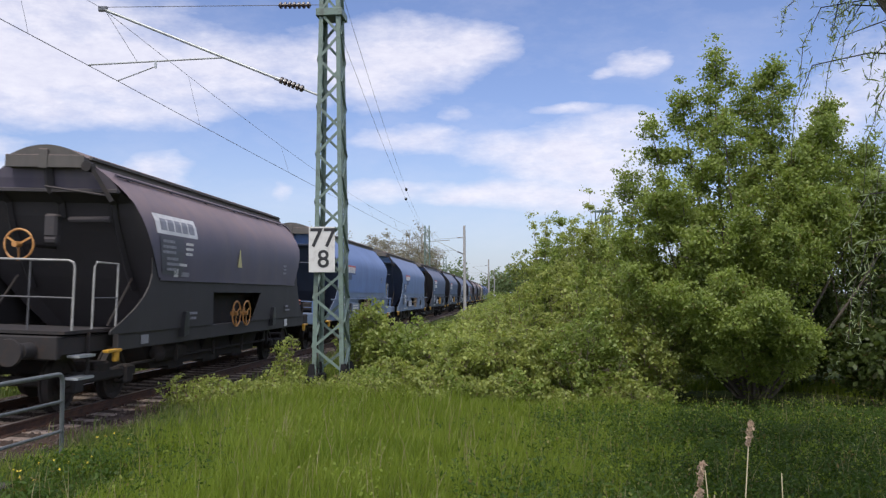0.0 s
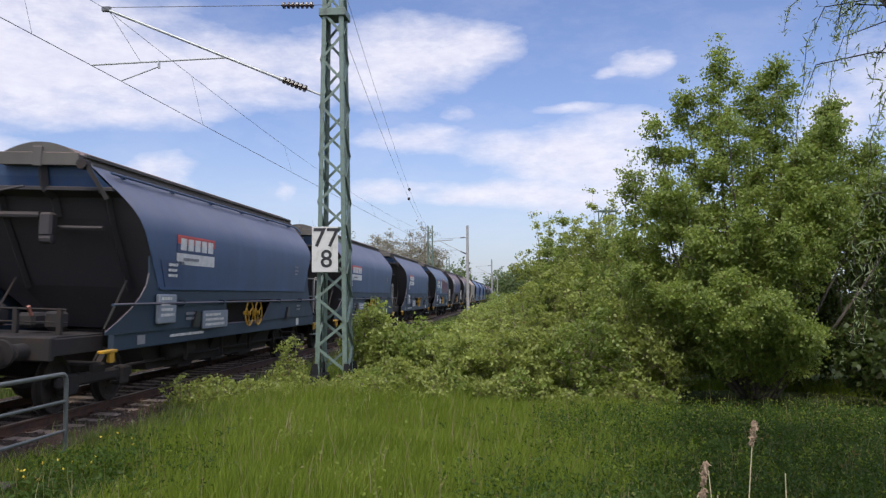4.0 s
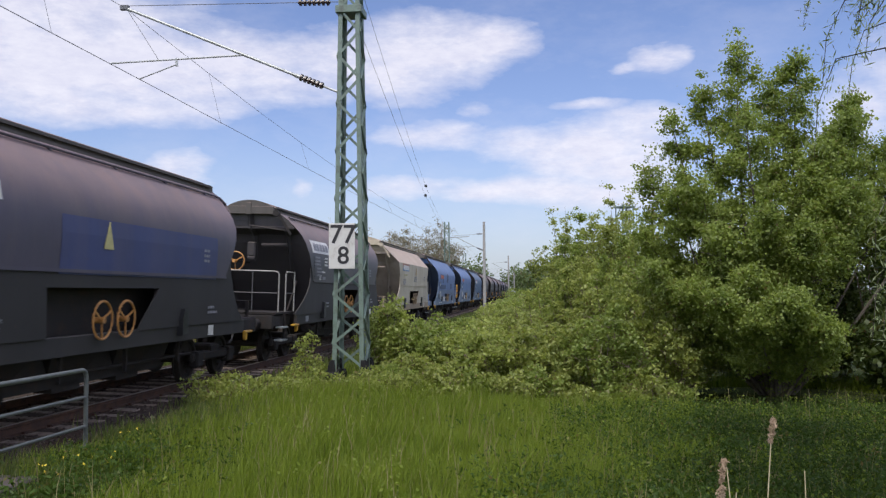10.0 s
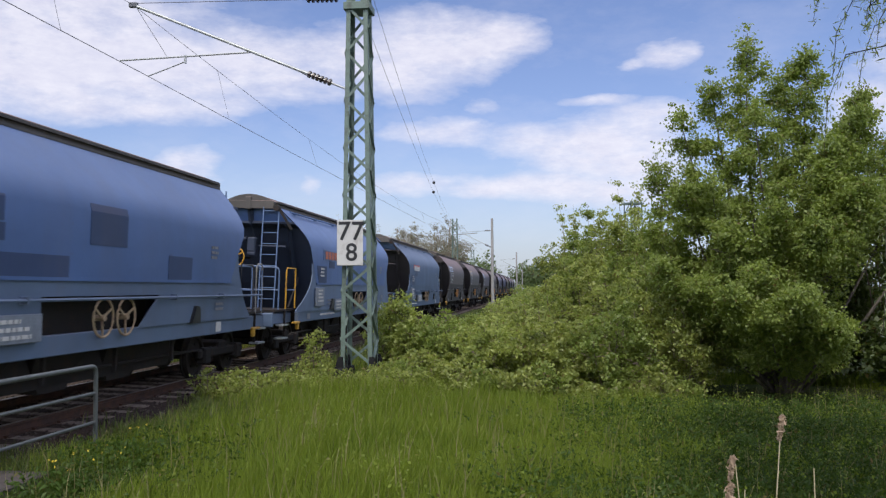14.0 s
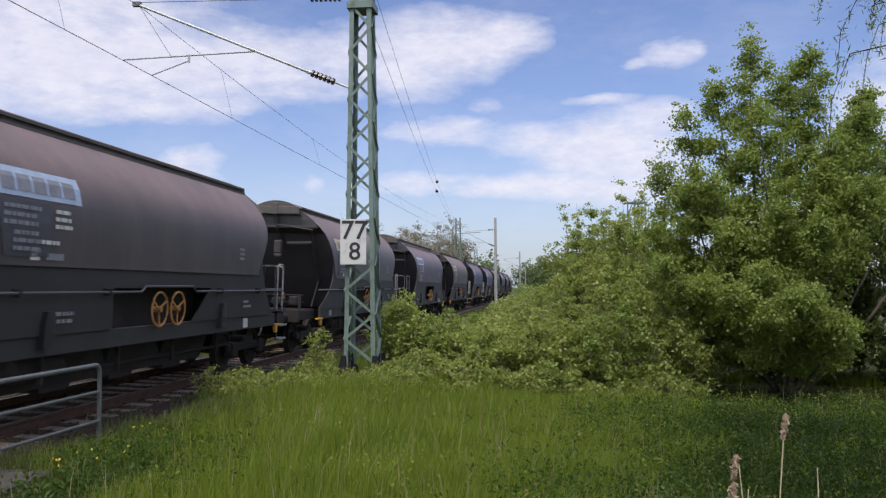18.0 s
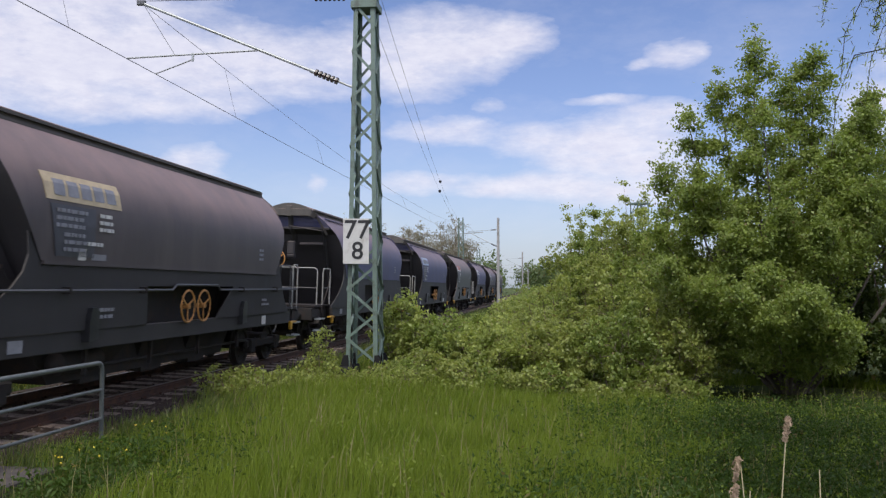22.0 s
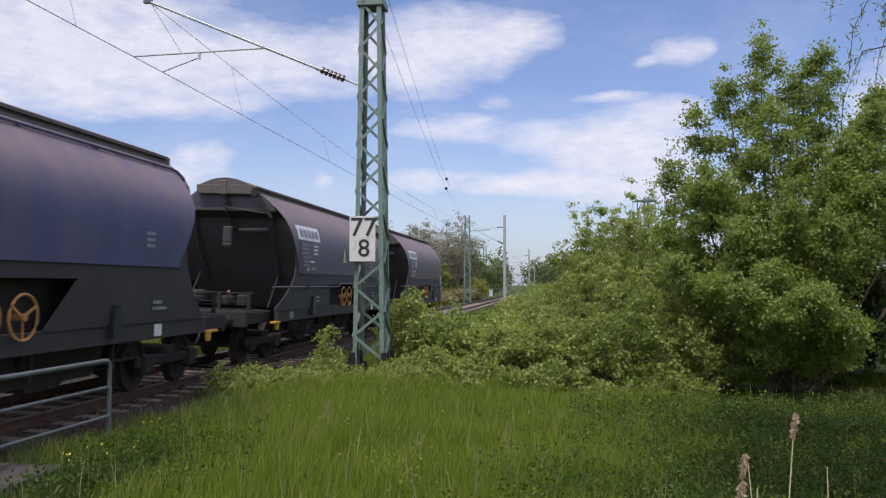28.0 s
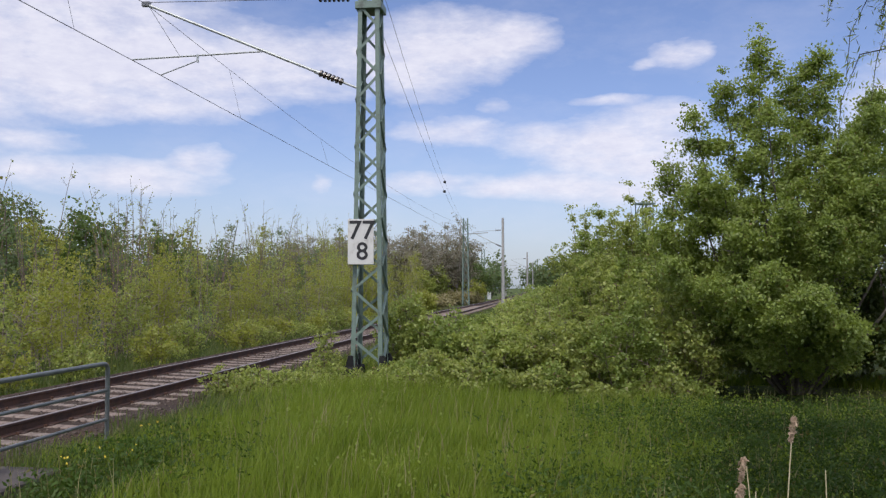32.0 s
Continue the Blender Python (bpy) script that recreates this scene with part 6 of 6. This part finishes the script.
def reed(x, y, top, lean_, plume, seed):
    rng = np.random.default_rng(seed)
    z = ground_at(x, y)
    th = thing("reed", pose(x, y, z), "dry reed stalk with a pale brown drooping plume", "reed", "dry reeds in the grass")
    tip = Vector((lean_, 0.03, top - z))
    part("stalk", Shape().tube([(0, 0, 0), tuple(tip * 0.5 + Vector((lean_ * -0.15, 0, 0))), tuple(tip)], 0.0055, 5, True, 0.004), REED_STEM, th, "straw-coloured stalk")
    if plume:
        n = 260
        f = rng.uniform(0, 1, n)
        c = np.array(tip) + np.stack([lean_ * 0.2 + 0.035 * f * plume + rng.normal(size=n) * 0.012 * np.sin(f * 3.0 + 0.2), rng.normal(size=n) * 0.012, 0.05 - 0.15 * f + 0.02 * np.sin(f * 6)], 1)
        v, ff = leaf_quads(c, 0.012, rng, 0.2, 3.2, 0.2, 0.8)
        part("plume", mesh_of("plume", v, ff, PLUME), PLUME, th, "feathery seed plume")


def willow(x, y, seed):
    """Slender drooping twigs with long narrow leaves."""
    rng = np.random.default_rng(seed)
    th = thing("willow_tree", pose(x, y, ground_at(x, y)), "slender willow with long pale grey-green drooping leaves", "tree")
    sh, pts = Shape(), []
    sh.tube([(0, 0, 0), (0.1, 0.1, 1.5), (-0.1, 0, 3.2), (-0.3, 0.1, 5.2)], 0.09, 8, True, 0.02)
    for i in range(46):
        z = rng.uniform(2.0, 5.4)
        w = rng.uniform(2.0, 4.4) if i % 2 else rng.uniform(0, 6.28)
        ln = rng.uniform(0.9, 2.2)
        p = Vector((-0.1, 0, z))
        q = p + Vector((math.cos(w) * ln, math.sin(w) * ln, rng.uniform(0.2, 0.9)))
        e = q + Vector((math.cos(w) * 0.25, math.sin(w) * 0.25, -rng.uniform(0.4, 1.2)))
        chain = [p.lerp(q, u) + Vector((0, 0, 0.25 * math.sin(u * 3.14))) for u in (0, 0.35, 0.7, 1.0)] + [q.lerp(e, 0.5) + Vector((math.cos(w) * 0.08, 0, 0.05)), e]
        sh.tube(chain, 0.012, 4, False, 0.003)
        for a, b in zip(chain[1:], chain[2:]):
            pts += [tuple(a.lerp(b, u)) for u in np.linspace(0, 1, 12)]
    part("trunk", sh, BARK, th, "thin trunk and drooping twigs")
    pts = np.array(pts)
    c = np.repeat(pts, 2, 0) + rng.normal(size=(len(pts) * 2, 3)) * 0.045
    v, f = leaf_quads(c, 0.016, rng, 0.1, 6.5, 0.3, 0.7)
    part("foliage", mesh_of("foliage", v, f, LEAF_WILLOW), LEAF_WILLOW, th, "long narrow leaves")


def whip(x, y, h, seed, leaves=40, mat=None, n=7, label="", bark=None):
    """A thin upright sapling with sparse leaf buds."""
    rng = np.random.default_rng(seed)
    th = thing("sapling", pose(x, y, ground_at(x, y)), label or "tall thin sapling with sparse opening buds", "sapling", "thin saplings beyond the track")
    sh, pts = Shape(), []
    for i in range(n):
        a = rng.uniform(0, 6.28)
        r = rng.uniform(0.3, 1.5)
        leader(sh, rng, (math.cos(a) * 0.15, math.sin(a) * 0.15, 0), (math.cos(a) * r, math.sin(a) * r, h * rng.uniform(0.65, 1.0)), 0.03, 0.75, 9, pts, 0.25, (0.7, 2.0), 0.6, 0.005)
    part("framework", sh, bark or TWIG, th, "bare grey-brown stems")
    pts = np.array(pts)
    c = pts[rng.integers(0, len(pts), leaves * n)] + rng.normal(size=(leaves * n, 3)) * 0.03
    v, f = leaf_quads(c, 0.045, rng)
    part("foliage", mesh_of("foliage", v, f, mat or LEAF_YOUNG), mat or LEAF_YOUNG, th, "sparse young leaves")


def far_tree(name, x, y, h, w, mat, bark, seed, label, count, size, per=14, group="distant trees", stems=7, category="tree", n=8, tuft=0.5, low=0.2, twig=0.015):
    rng = np.random.default_rng(seed + 77)
    tops = ring_stems(rng, stems, w, h * 0.6, h)
    return many_stemmed(name, x, y, tops, w * 0.55, n, count, per, size, mat, bark, seed, label, category, group, 0.05 + 0.006 * h, tuft, low, 0.12, 1.2, 0.35, 0.5, ("trunk", "crown"), (0.1, 0.9), twig)


build_grass()
weeds()
# the large tree: its tops stand apart
# (dx, dy, height and, on the open side, how far up the lowest branch sits)
TREE_TOPS = [(-0.6, 0.0, 7.75, 0.3), (0.75, 0.2, 7.45, 0.42), (-1.33, 0.3, 6.8), (0.3, 0.8, 6.9, 0.4), (2.1, 0.4, 6.7, 0.45), (-2.17, -0.1, 6.0), (-0.8, -0.8, 6.0), (-1.7, -1.8, 3.5, 0.2), (-0.2, -2.2, 3.4, 0.35), (-2.4, -1.0, 4.4), (1.5, -0.8, 5.9, 0.48), (3.0, 0.4, 5.6, 0.5),
             (-2.65, 0.3, 5.0), (0.4, -1.4, 5.1, 0.5), (-1.8, -1.1, 4.3), (2.3, -1.2, 4.6, 0.62), (-2.9, -0.3, 3.5), (-0.9, -1.9, 3.9, 0.3), (1.0, -1.9, 4.2, 0.62), (3.2, -0.9, 4.6, 0.65), (-2.9, -1.2, 2.7), (-2.4, -2.0, 2.3),
             (-1.5, -2.9, 1.75, 0.25), (-1.0, -3.2, 2.15, 0.3), (-1.4, -2.4, 2.5, 0.3), (-0.7, -2.6, 2.1, 0.4), (-2.0, -2.6, 2.1, 0.2), (-0.35, -3.0, 1.6, 0.45)]
many_stemmed("hawthorn_tree", 7.45, 18.3, TREE_TOPS, 1.25, 16, 11500, 26, 0.047, LEAF_TREE, BARK, 3, "dense broad green leafy tree with several tops", "tree", "", 0.05, 0.17, 0.10, 0.10, parts=("trunk", "crown"), taper=0.82, floor=0.5)
G = "thick green bush with small leaves beside the track"
BUSHES = [
    # x, y, height, half width
    (-0.75, 19, 1.75, 0.7), (0.1, 18.7, 1.3, 0.9), (0.9, 17.9, 1.3, 1), (1.9, 18.2, 1.5, 1.1), (2.9, 18, 1.65, 1.1), (3.7, 17.4, 2.1, 1), (4.4, 18.8, 3.3, 1.0), (5.0, 17.6, 2.5, 0.9), (5.7, 19, 3.6, 1),
    (0.4, 21.5, 1.26, 1.1), (1.7, 21.5, 1.32, 1.2), (3, 21.5, 2.2, 1.3), (4.3, 22, 3.59, 1.2), (1, 25.5, 1.17, 1.3), (2.6, 26, 1.48, 1.4), (4.3, 27, 5.3, 0.9), (5.25, 25, 4.9, 1.1),
    (4.5, 25.5, 5.1, 0.8), (3.4, 31, 1.87, 1.5), (5.6, 33, 4.1, 1.2), (2.1, 30.5, 1.11, 1.3), (4.6, 39, 2.22, 1.6), (3.3, 36.5, 1.18, 1.4), (7.0, 40, 4.6, 1.8), (4.4, 46, 1.17, 1.8),
    (6.4, 52, 2.5, 2), (8.6, 47, 5, 2.4), (4.95, 23.5, 4.9, 0.9), (5.55, 23.4, 4.9, 0.9), (5.1, 20.8, 4.1, 1), (6.0, 25.5, 5.1, 1.2), (6.1, 22, 3.3, 1.1), (5.6, 60, 0.81, 2), (7.6, 66, 2.5, 2.2),
    (8.2, 76, 1.29, 2.4), (10.5, 92, 2.01, 3),
]
for i, (bx, by, bh, bw) in enumerate(BUSHES):
    near = by < 28
    tone = LEAF_LIGHT if bx < 1.2 and i % 3 != 1 else (LEAF_BUSH, LEAF_TREE, LEAF_LIGHT, LEAF_BUSH)[i % 4]
    bush(bx, by, bh, bw, 40 + i, (700 if bh > 3.8 else 400) if near else 330, 25 if near else 22, 0.050 if near else 0.06, tone, G if bh < 3 else "tall green bush with small leaves behind the lower ones", tuft=0.13 if near else 0.19, reach=0.62 * bw, n=8, stems=11)
for i, (bx, by, bh, bw) in enumerate([(-4.15, 16.3, 0.75, 0.42), (-3.7, 17.0, 0.65, 0.4), (-2.35, 17.4, 1.35, 0.28), (-2.6, 16.9, 0.5, 0.4), (-3.0, 16.1, 0.5, 0.4), (-0.75, 18.1, 0.4, 0.3), (-0.3, 17.0, 0.8, 0.5), (-2.5, 16.2, 0.2, 0.3)]):
    bush(bx, by, bh, bw, 80 + i, 120, 14, 0.043, LEAF_BUSH, "small green shrub at the edge of the ballast", stems=6, tuft=0.1)
rng_w = random.Random(31)
for i in range(26):
    bx, by = rng_w.uniform(-3.6, 0.4), rng_w.uniform(15.6, 17.3)
    bush(bx, by, rng_w.uniform(0.22, 0.5), rng_w.uniform(0.22, 0.42), 700 + i, 60, 16, 0.042, LEAF_LIGHT if i % 3 else LEAF_BUSH, "low leafy weed clump round the foot of the mast", stems=6, tuft=0.09, group="weeds round the mast", category="weed")
for i in range(13):
    bush(-0.55 + i * 0.44, 16.7 + 0.35 * math.sin(i * 2.1), 0.55 + 0.2 * math.sin(i * 1.3), 0.45, 120 + i, 150, 12, 0.05, LEAF_BUSH if i % 3 else LEAF_TREE, "low green undergrowth in front of the bushes", stems=6, tuft=0.1)
# leaf green darkened to give the shaded gap behind and under the tree
LEAF_SHADED = mat_leaf("leaf_shaded", (0.035, 0.055, 0.014), (0.085, 0.115, 0.03))
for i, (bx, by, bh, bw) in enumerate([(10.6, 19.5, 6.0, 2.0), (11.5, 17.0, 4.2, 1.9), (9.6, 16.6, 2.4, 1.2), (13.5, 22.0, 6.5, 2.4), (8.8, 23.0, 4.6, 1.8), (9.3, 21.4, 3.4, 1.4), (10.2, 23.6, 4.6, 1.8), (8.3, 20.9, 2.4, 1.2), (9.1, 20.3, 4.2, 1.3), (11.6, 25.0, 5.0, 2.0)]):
    bush(bx, by, bh, bw, 95 + i, 520, 15, 0.09, LEAF_SHADED, "overgrown shrub behind the tree, its green darkened for shade", tuft=0.24, n=9)
for rx_, ry_, top, ln, pl, sd in ((2.34, 6.0, 0.86, 0.09, -1, 1), (2.20, 6.1, 0.56, -0.06, -1, 2), (1.98, 5.9, 0.42, 0.05, -1, 3), (2.72, 6.15, 0.52, 0.0, 0, 4), (2.2, 6.2, 0.36, 0.04, 0, 5)):
    reed(rx_, ry_, top, ln, pl, sd)
willow(6.5, 8.6, 5)

# tall overhanging willow, unseen out at the side, added to shade the nettles
many_stemmed("willow_tree", 6.8, 6.3, [(-4.6, -1.7, 7.0), (-3.8, -0.3, 7.5), (-4.0, 1.6, 7.8), (-3.0, -1.5, 7.2), (-3.5, 2.6, 7.7), (-4.9, -0.4, 7.3), (-3.3, -2.6, 6.8), (-2.0, -1.0, 7.2), (-1.0, 1.0, 7.4), (0.2, -0.5, 7.3), (-1.6, 2.3, 7.6), (0.4, 1.6, 7.5), (1.6, 0.6, 7.4)], 1.2, 14, 11000, 9, 0.075, LEAF_WILLOW, BARK, 61,
             "tall unseen willow with narrow pale leaves, added for its shade", "tree", "", 0.06, 0.28, 0.74, 0.05, 3.0, parts=("trunk", "crown"))

# beyond the track: young shrubs, saplings, trees
rng_v = random.Random(8)
Y = "young yellow-green shrub beyond the track"
for i in range(38):
    s = 12 + i * 1.75 + rng_v.uniform(-0.6, 0.6)
    o = -rng_v.uniform(3.9, 7.0)
    vx, vy, _ = track(s, o)
    bush(vx, vy, 2.9 + (s - 12) * 0.05 + rng_v.uniform(-0.3, 0.9), rng_v.uniform(0.9, 1.5), 200 + i, 300, 12, 0.052, LEAF_YOUNG if i % 4 else LEAF_BUSH, Y if i % 4 else "green shrub beyond the track", stems=8, tuft=0.2, group="shrubs beyond the track", bark=TWIG_PALE)
for i in range(26):
    s = 16 + i * 1.9 + rng_v.uniform(-0.8, 0.8)
    vx, vy, _ = track(s, -rng_v.uniform(6.0, 9.5))
    whip(vx, vy, 4.4 + (s - 16) * 0.055 + rng_v.uniform(0, 1.6), 300 + i, 70)
for i in range(16):
    s = 20 + i * 4.6 + rng_v.uniform(-1, 1)
    vx, vy, _ = track(s, -rng_v.uniform(10, 17))
    far_tree("shrub_tree", vx, vy, 5.2 + (s - 20) * 0.035 + rng_v.uniform(-0.3, 0.9), rng_v.uniform(1.7, 2.4), LEAF_YOUNG if i % 3 == 0 else LEAF_FAR, TWIG, 400 + i, "loose green shrub-like tree beyond the track", 420, 0.10, 12, "trees beyond the track", tuft=0.3)
for i, (s, o, h, w, mat) in enumerate([(34, -17, 8.0, 2.4, LEAF_DARK), (47, -29, 8.2, 2.4, LEAF_FAR), (36, -27, 8.2, 2.6, LEAF_FAR), (58, -24, 7.0, 2.6, LEAF_FAR), (75, -25, 6.4, 3.0, LEAF_FAR), (66, -32, 7.4, 3.0, LEAF_DARK), (88, -28, 6.5, 3.0, LEAF_FAR), (100, -24, 7.0, 3.2, LEAF_FAR)]):
    vx, vy, _ = track(s, o)
    far_tree("broadleaf_tree", vx, vy, h, w, mat, BARK, 440 + i, "dark green broadleaf tree in the distance" if mat is LEAF_DARK else "grey-green broadleaf tree in the distance", 700, 0.17, 12, tuft=0.5)
for i, (vx, vy, h, w, mat) in enumerate([(-18.7, 45, 7.1, 2.3, LEAF_DARK), (-24.5, 50, 7.6, 2.4, LEAF_FAR), (-14.6, 44, 4.8, 1.8, LEAF_DARK)]):
    far_tree("broadleaf_tree", vx, vy, h, w, mat, BARK, 455 + i, "dark green broadleaf tree behind the shrubs" if mat is LEAF_DARK else "grey-green broadleaf tree in the distance", 800, 0.15, 12, tuft=0.42)
for i in range(30):
    s = 11 + i * 1.9 + rng_v.uniform(-0.6, 0.6)
    vx, vy, _ = track(s, -rng_v.uniform(2.7, 3.8))
    bush(vx, vy, rng_v.uniform(0.6, 1.5), rng_v.uniform(0.6, 1.0), 620 + i, 170, 12, 0.055, LEAF_BUSH if i % 3 else LEAF_YOUNG, "low green undergrowth along the far side of the track", stems=7, tuft=0.14, group="shrubs beyond the track", bark=TWIG)
for i, (s, o, h, w) in enumerate([(116, -5.0, 12.4, 3.6), (112, -9.0, 10.8, 3.8), (114, -12, 10.8, 4.2), (110, -15, 10.2, 3.8), (104, -19, 9.5, 3.6), (118, -20, 10.0, 4.0), (112, -25, 9.2, 3.8), (122, -30, 9.0, 3.8), (120, -10, 10.6, 3.8)]):
    vx, vy, _ = track(s, o)
    far_tree("bare_tree", vx, vy, h, w, LEAF_BARE, TWIG_PALE, 470 + i, "tall grey-brown tree almost bare of leaves", 1900, 0.15, 8, "bare distant trees", stems=11, n=15, tuft=0.42, twig=0.03)
for i, (s, o, h, w, mat) in enumerate([(122, -7.0, 9.0, 2.6, LEAF_DARK), (130, -6.2, 9.2, 2.8, LEAF_DARK), (138, -5.6, 8.8, 2.8, LEAF_DARK), (150, -5.2, 7.8, 2.8, LEAF_DARK), (114, -9.0, 7.2, 2.4, LEAF_DARK), (112, -7.2, 6.0, 1.9, LEAF_BUSH), (108, -8.6, 5.0, 1.8, LEAF_BUSH),
                                       (70, -10.0, 3.4, 1.8, LEAF_BUSH), (60, -5.2, 2.6, 1.8, LEAF_YOUNG), (116, -4.6, 3.4, 2.2, LEAF_YOUNG), (124, -4.2, 3.8, 2.3, LEAF_YOUNG), (132, -4.0, 3.2, 2.2, LEAF_YOUNG), (110, -4.2, 1.6, 2.2, STRAW), (120, -3.6, 1.4, 2.0, STRAW), (82, -4.6, 1.8, 1.7, LEAF_YOUNG), (90, -4.4, 1.2, 1.6, STRAW)]):
    vx, vy, _ = track(s, o)
    far_tree("hedge_bush", vx, vy, h, w, mat, TWIG, 500 + i, "dark dense evergreen bush" if mat is LEAF_DARK else ("yellow-green young bush by the track" if mat is not STRAW else "pale brown dry bush by the track"), 800 if mat is LEAF_DARK else 380, 0.18 if s > 75 else 0.12, 14, "bushes by the far track", tuft=0.4)
for i, (s, o, h, w) in enumerate([(250, 9, 11, 6), (270, 16, 12, 7), (265, 4.5, 9, 5), (300, 24, 13, 8), (280, 32, 12, 8), (230, 40, 12, 8), (200, 30, 10, 7), (170, 24, 9, 6), (130, 20, 8, 5), (320, -10, 11, 8), (260, -16, 11, 8), (210, -20, 10, 7)]):
    vx, vy, _ = track(s, o)
    far_tree("distant_tree", vx, vy, h, w, LEAF_FAR, BARK, 530 + i, "far dark green tree beside the line", 300, 0.5, 10, "far trees along the line", tuft=1.2, stems=5, n=5)
for i in range(14):
    a = -34 + i * 5.3
    far_tree("distant_tree", 190 * math.sin(radians(a)), 190 * math.cos(radians(a)), 8.5 if a < 0 else 10, 7, LEAF_FAR, BARK, 560 + i, "far grey-green tree on the skyline", 200, 0.55, 10, "far trees along the line", tuft=1.3, stems=5, n=5)

# ---- sleepers, each a piece of its own ----
def sleepers():
    me = Shape().box(0, 0, -0.215, 0.24, 2.6, 0.13, bevel=0.02).mesh("sleeper")
    me.materials.append(SLEEPER)
    plate = Shape().box(0, 0, -0.152, 0.16, 0.3, 0.02).box(0.09, 0.1, -0.14, 0.04, 0.05, 0.04).box(-0.09, -0.1, -0.14, 0.04, 0.05, 0.04).mesh("tie_plate")
    plate.materials.append(RAIL_RUST)
    rng = random.Random(3)
    s = 6.0
    far = Shape()
    while s < 420:
        x, y, a = track(s, rng.uniform(-0.02, 0.02))
        if s < 95:
            ob = new("sleeper", me)
            ob.parent = railway
            ob.matrix_basis = pose(x, y, rng.uniform(-0.008, 0.006), CANT, 0, a + rng.uniform(-0.7, 0.7))
            if s < 50:
                for side in (-1, 1):
                    tp = new("tie_plate", plate)
                    tp.parent = ob
                    tp.matrix_basis = pose(0, side * 0.7525, 0)
        else:
            far.box(x, y, -0.215, 0.24, 2.6, 0.13, Matrix.Rotation(radians(a), 3, "Z"))
        s += 0.645
    tagged(part("far_sleepers", far, SLEEPER, railway), kind="stuff")


sleepers()

motions()
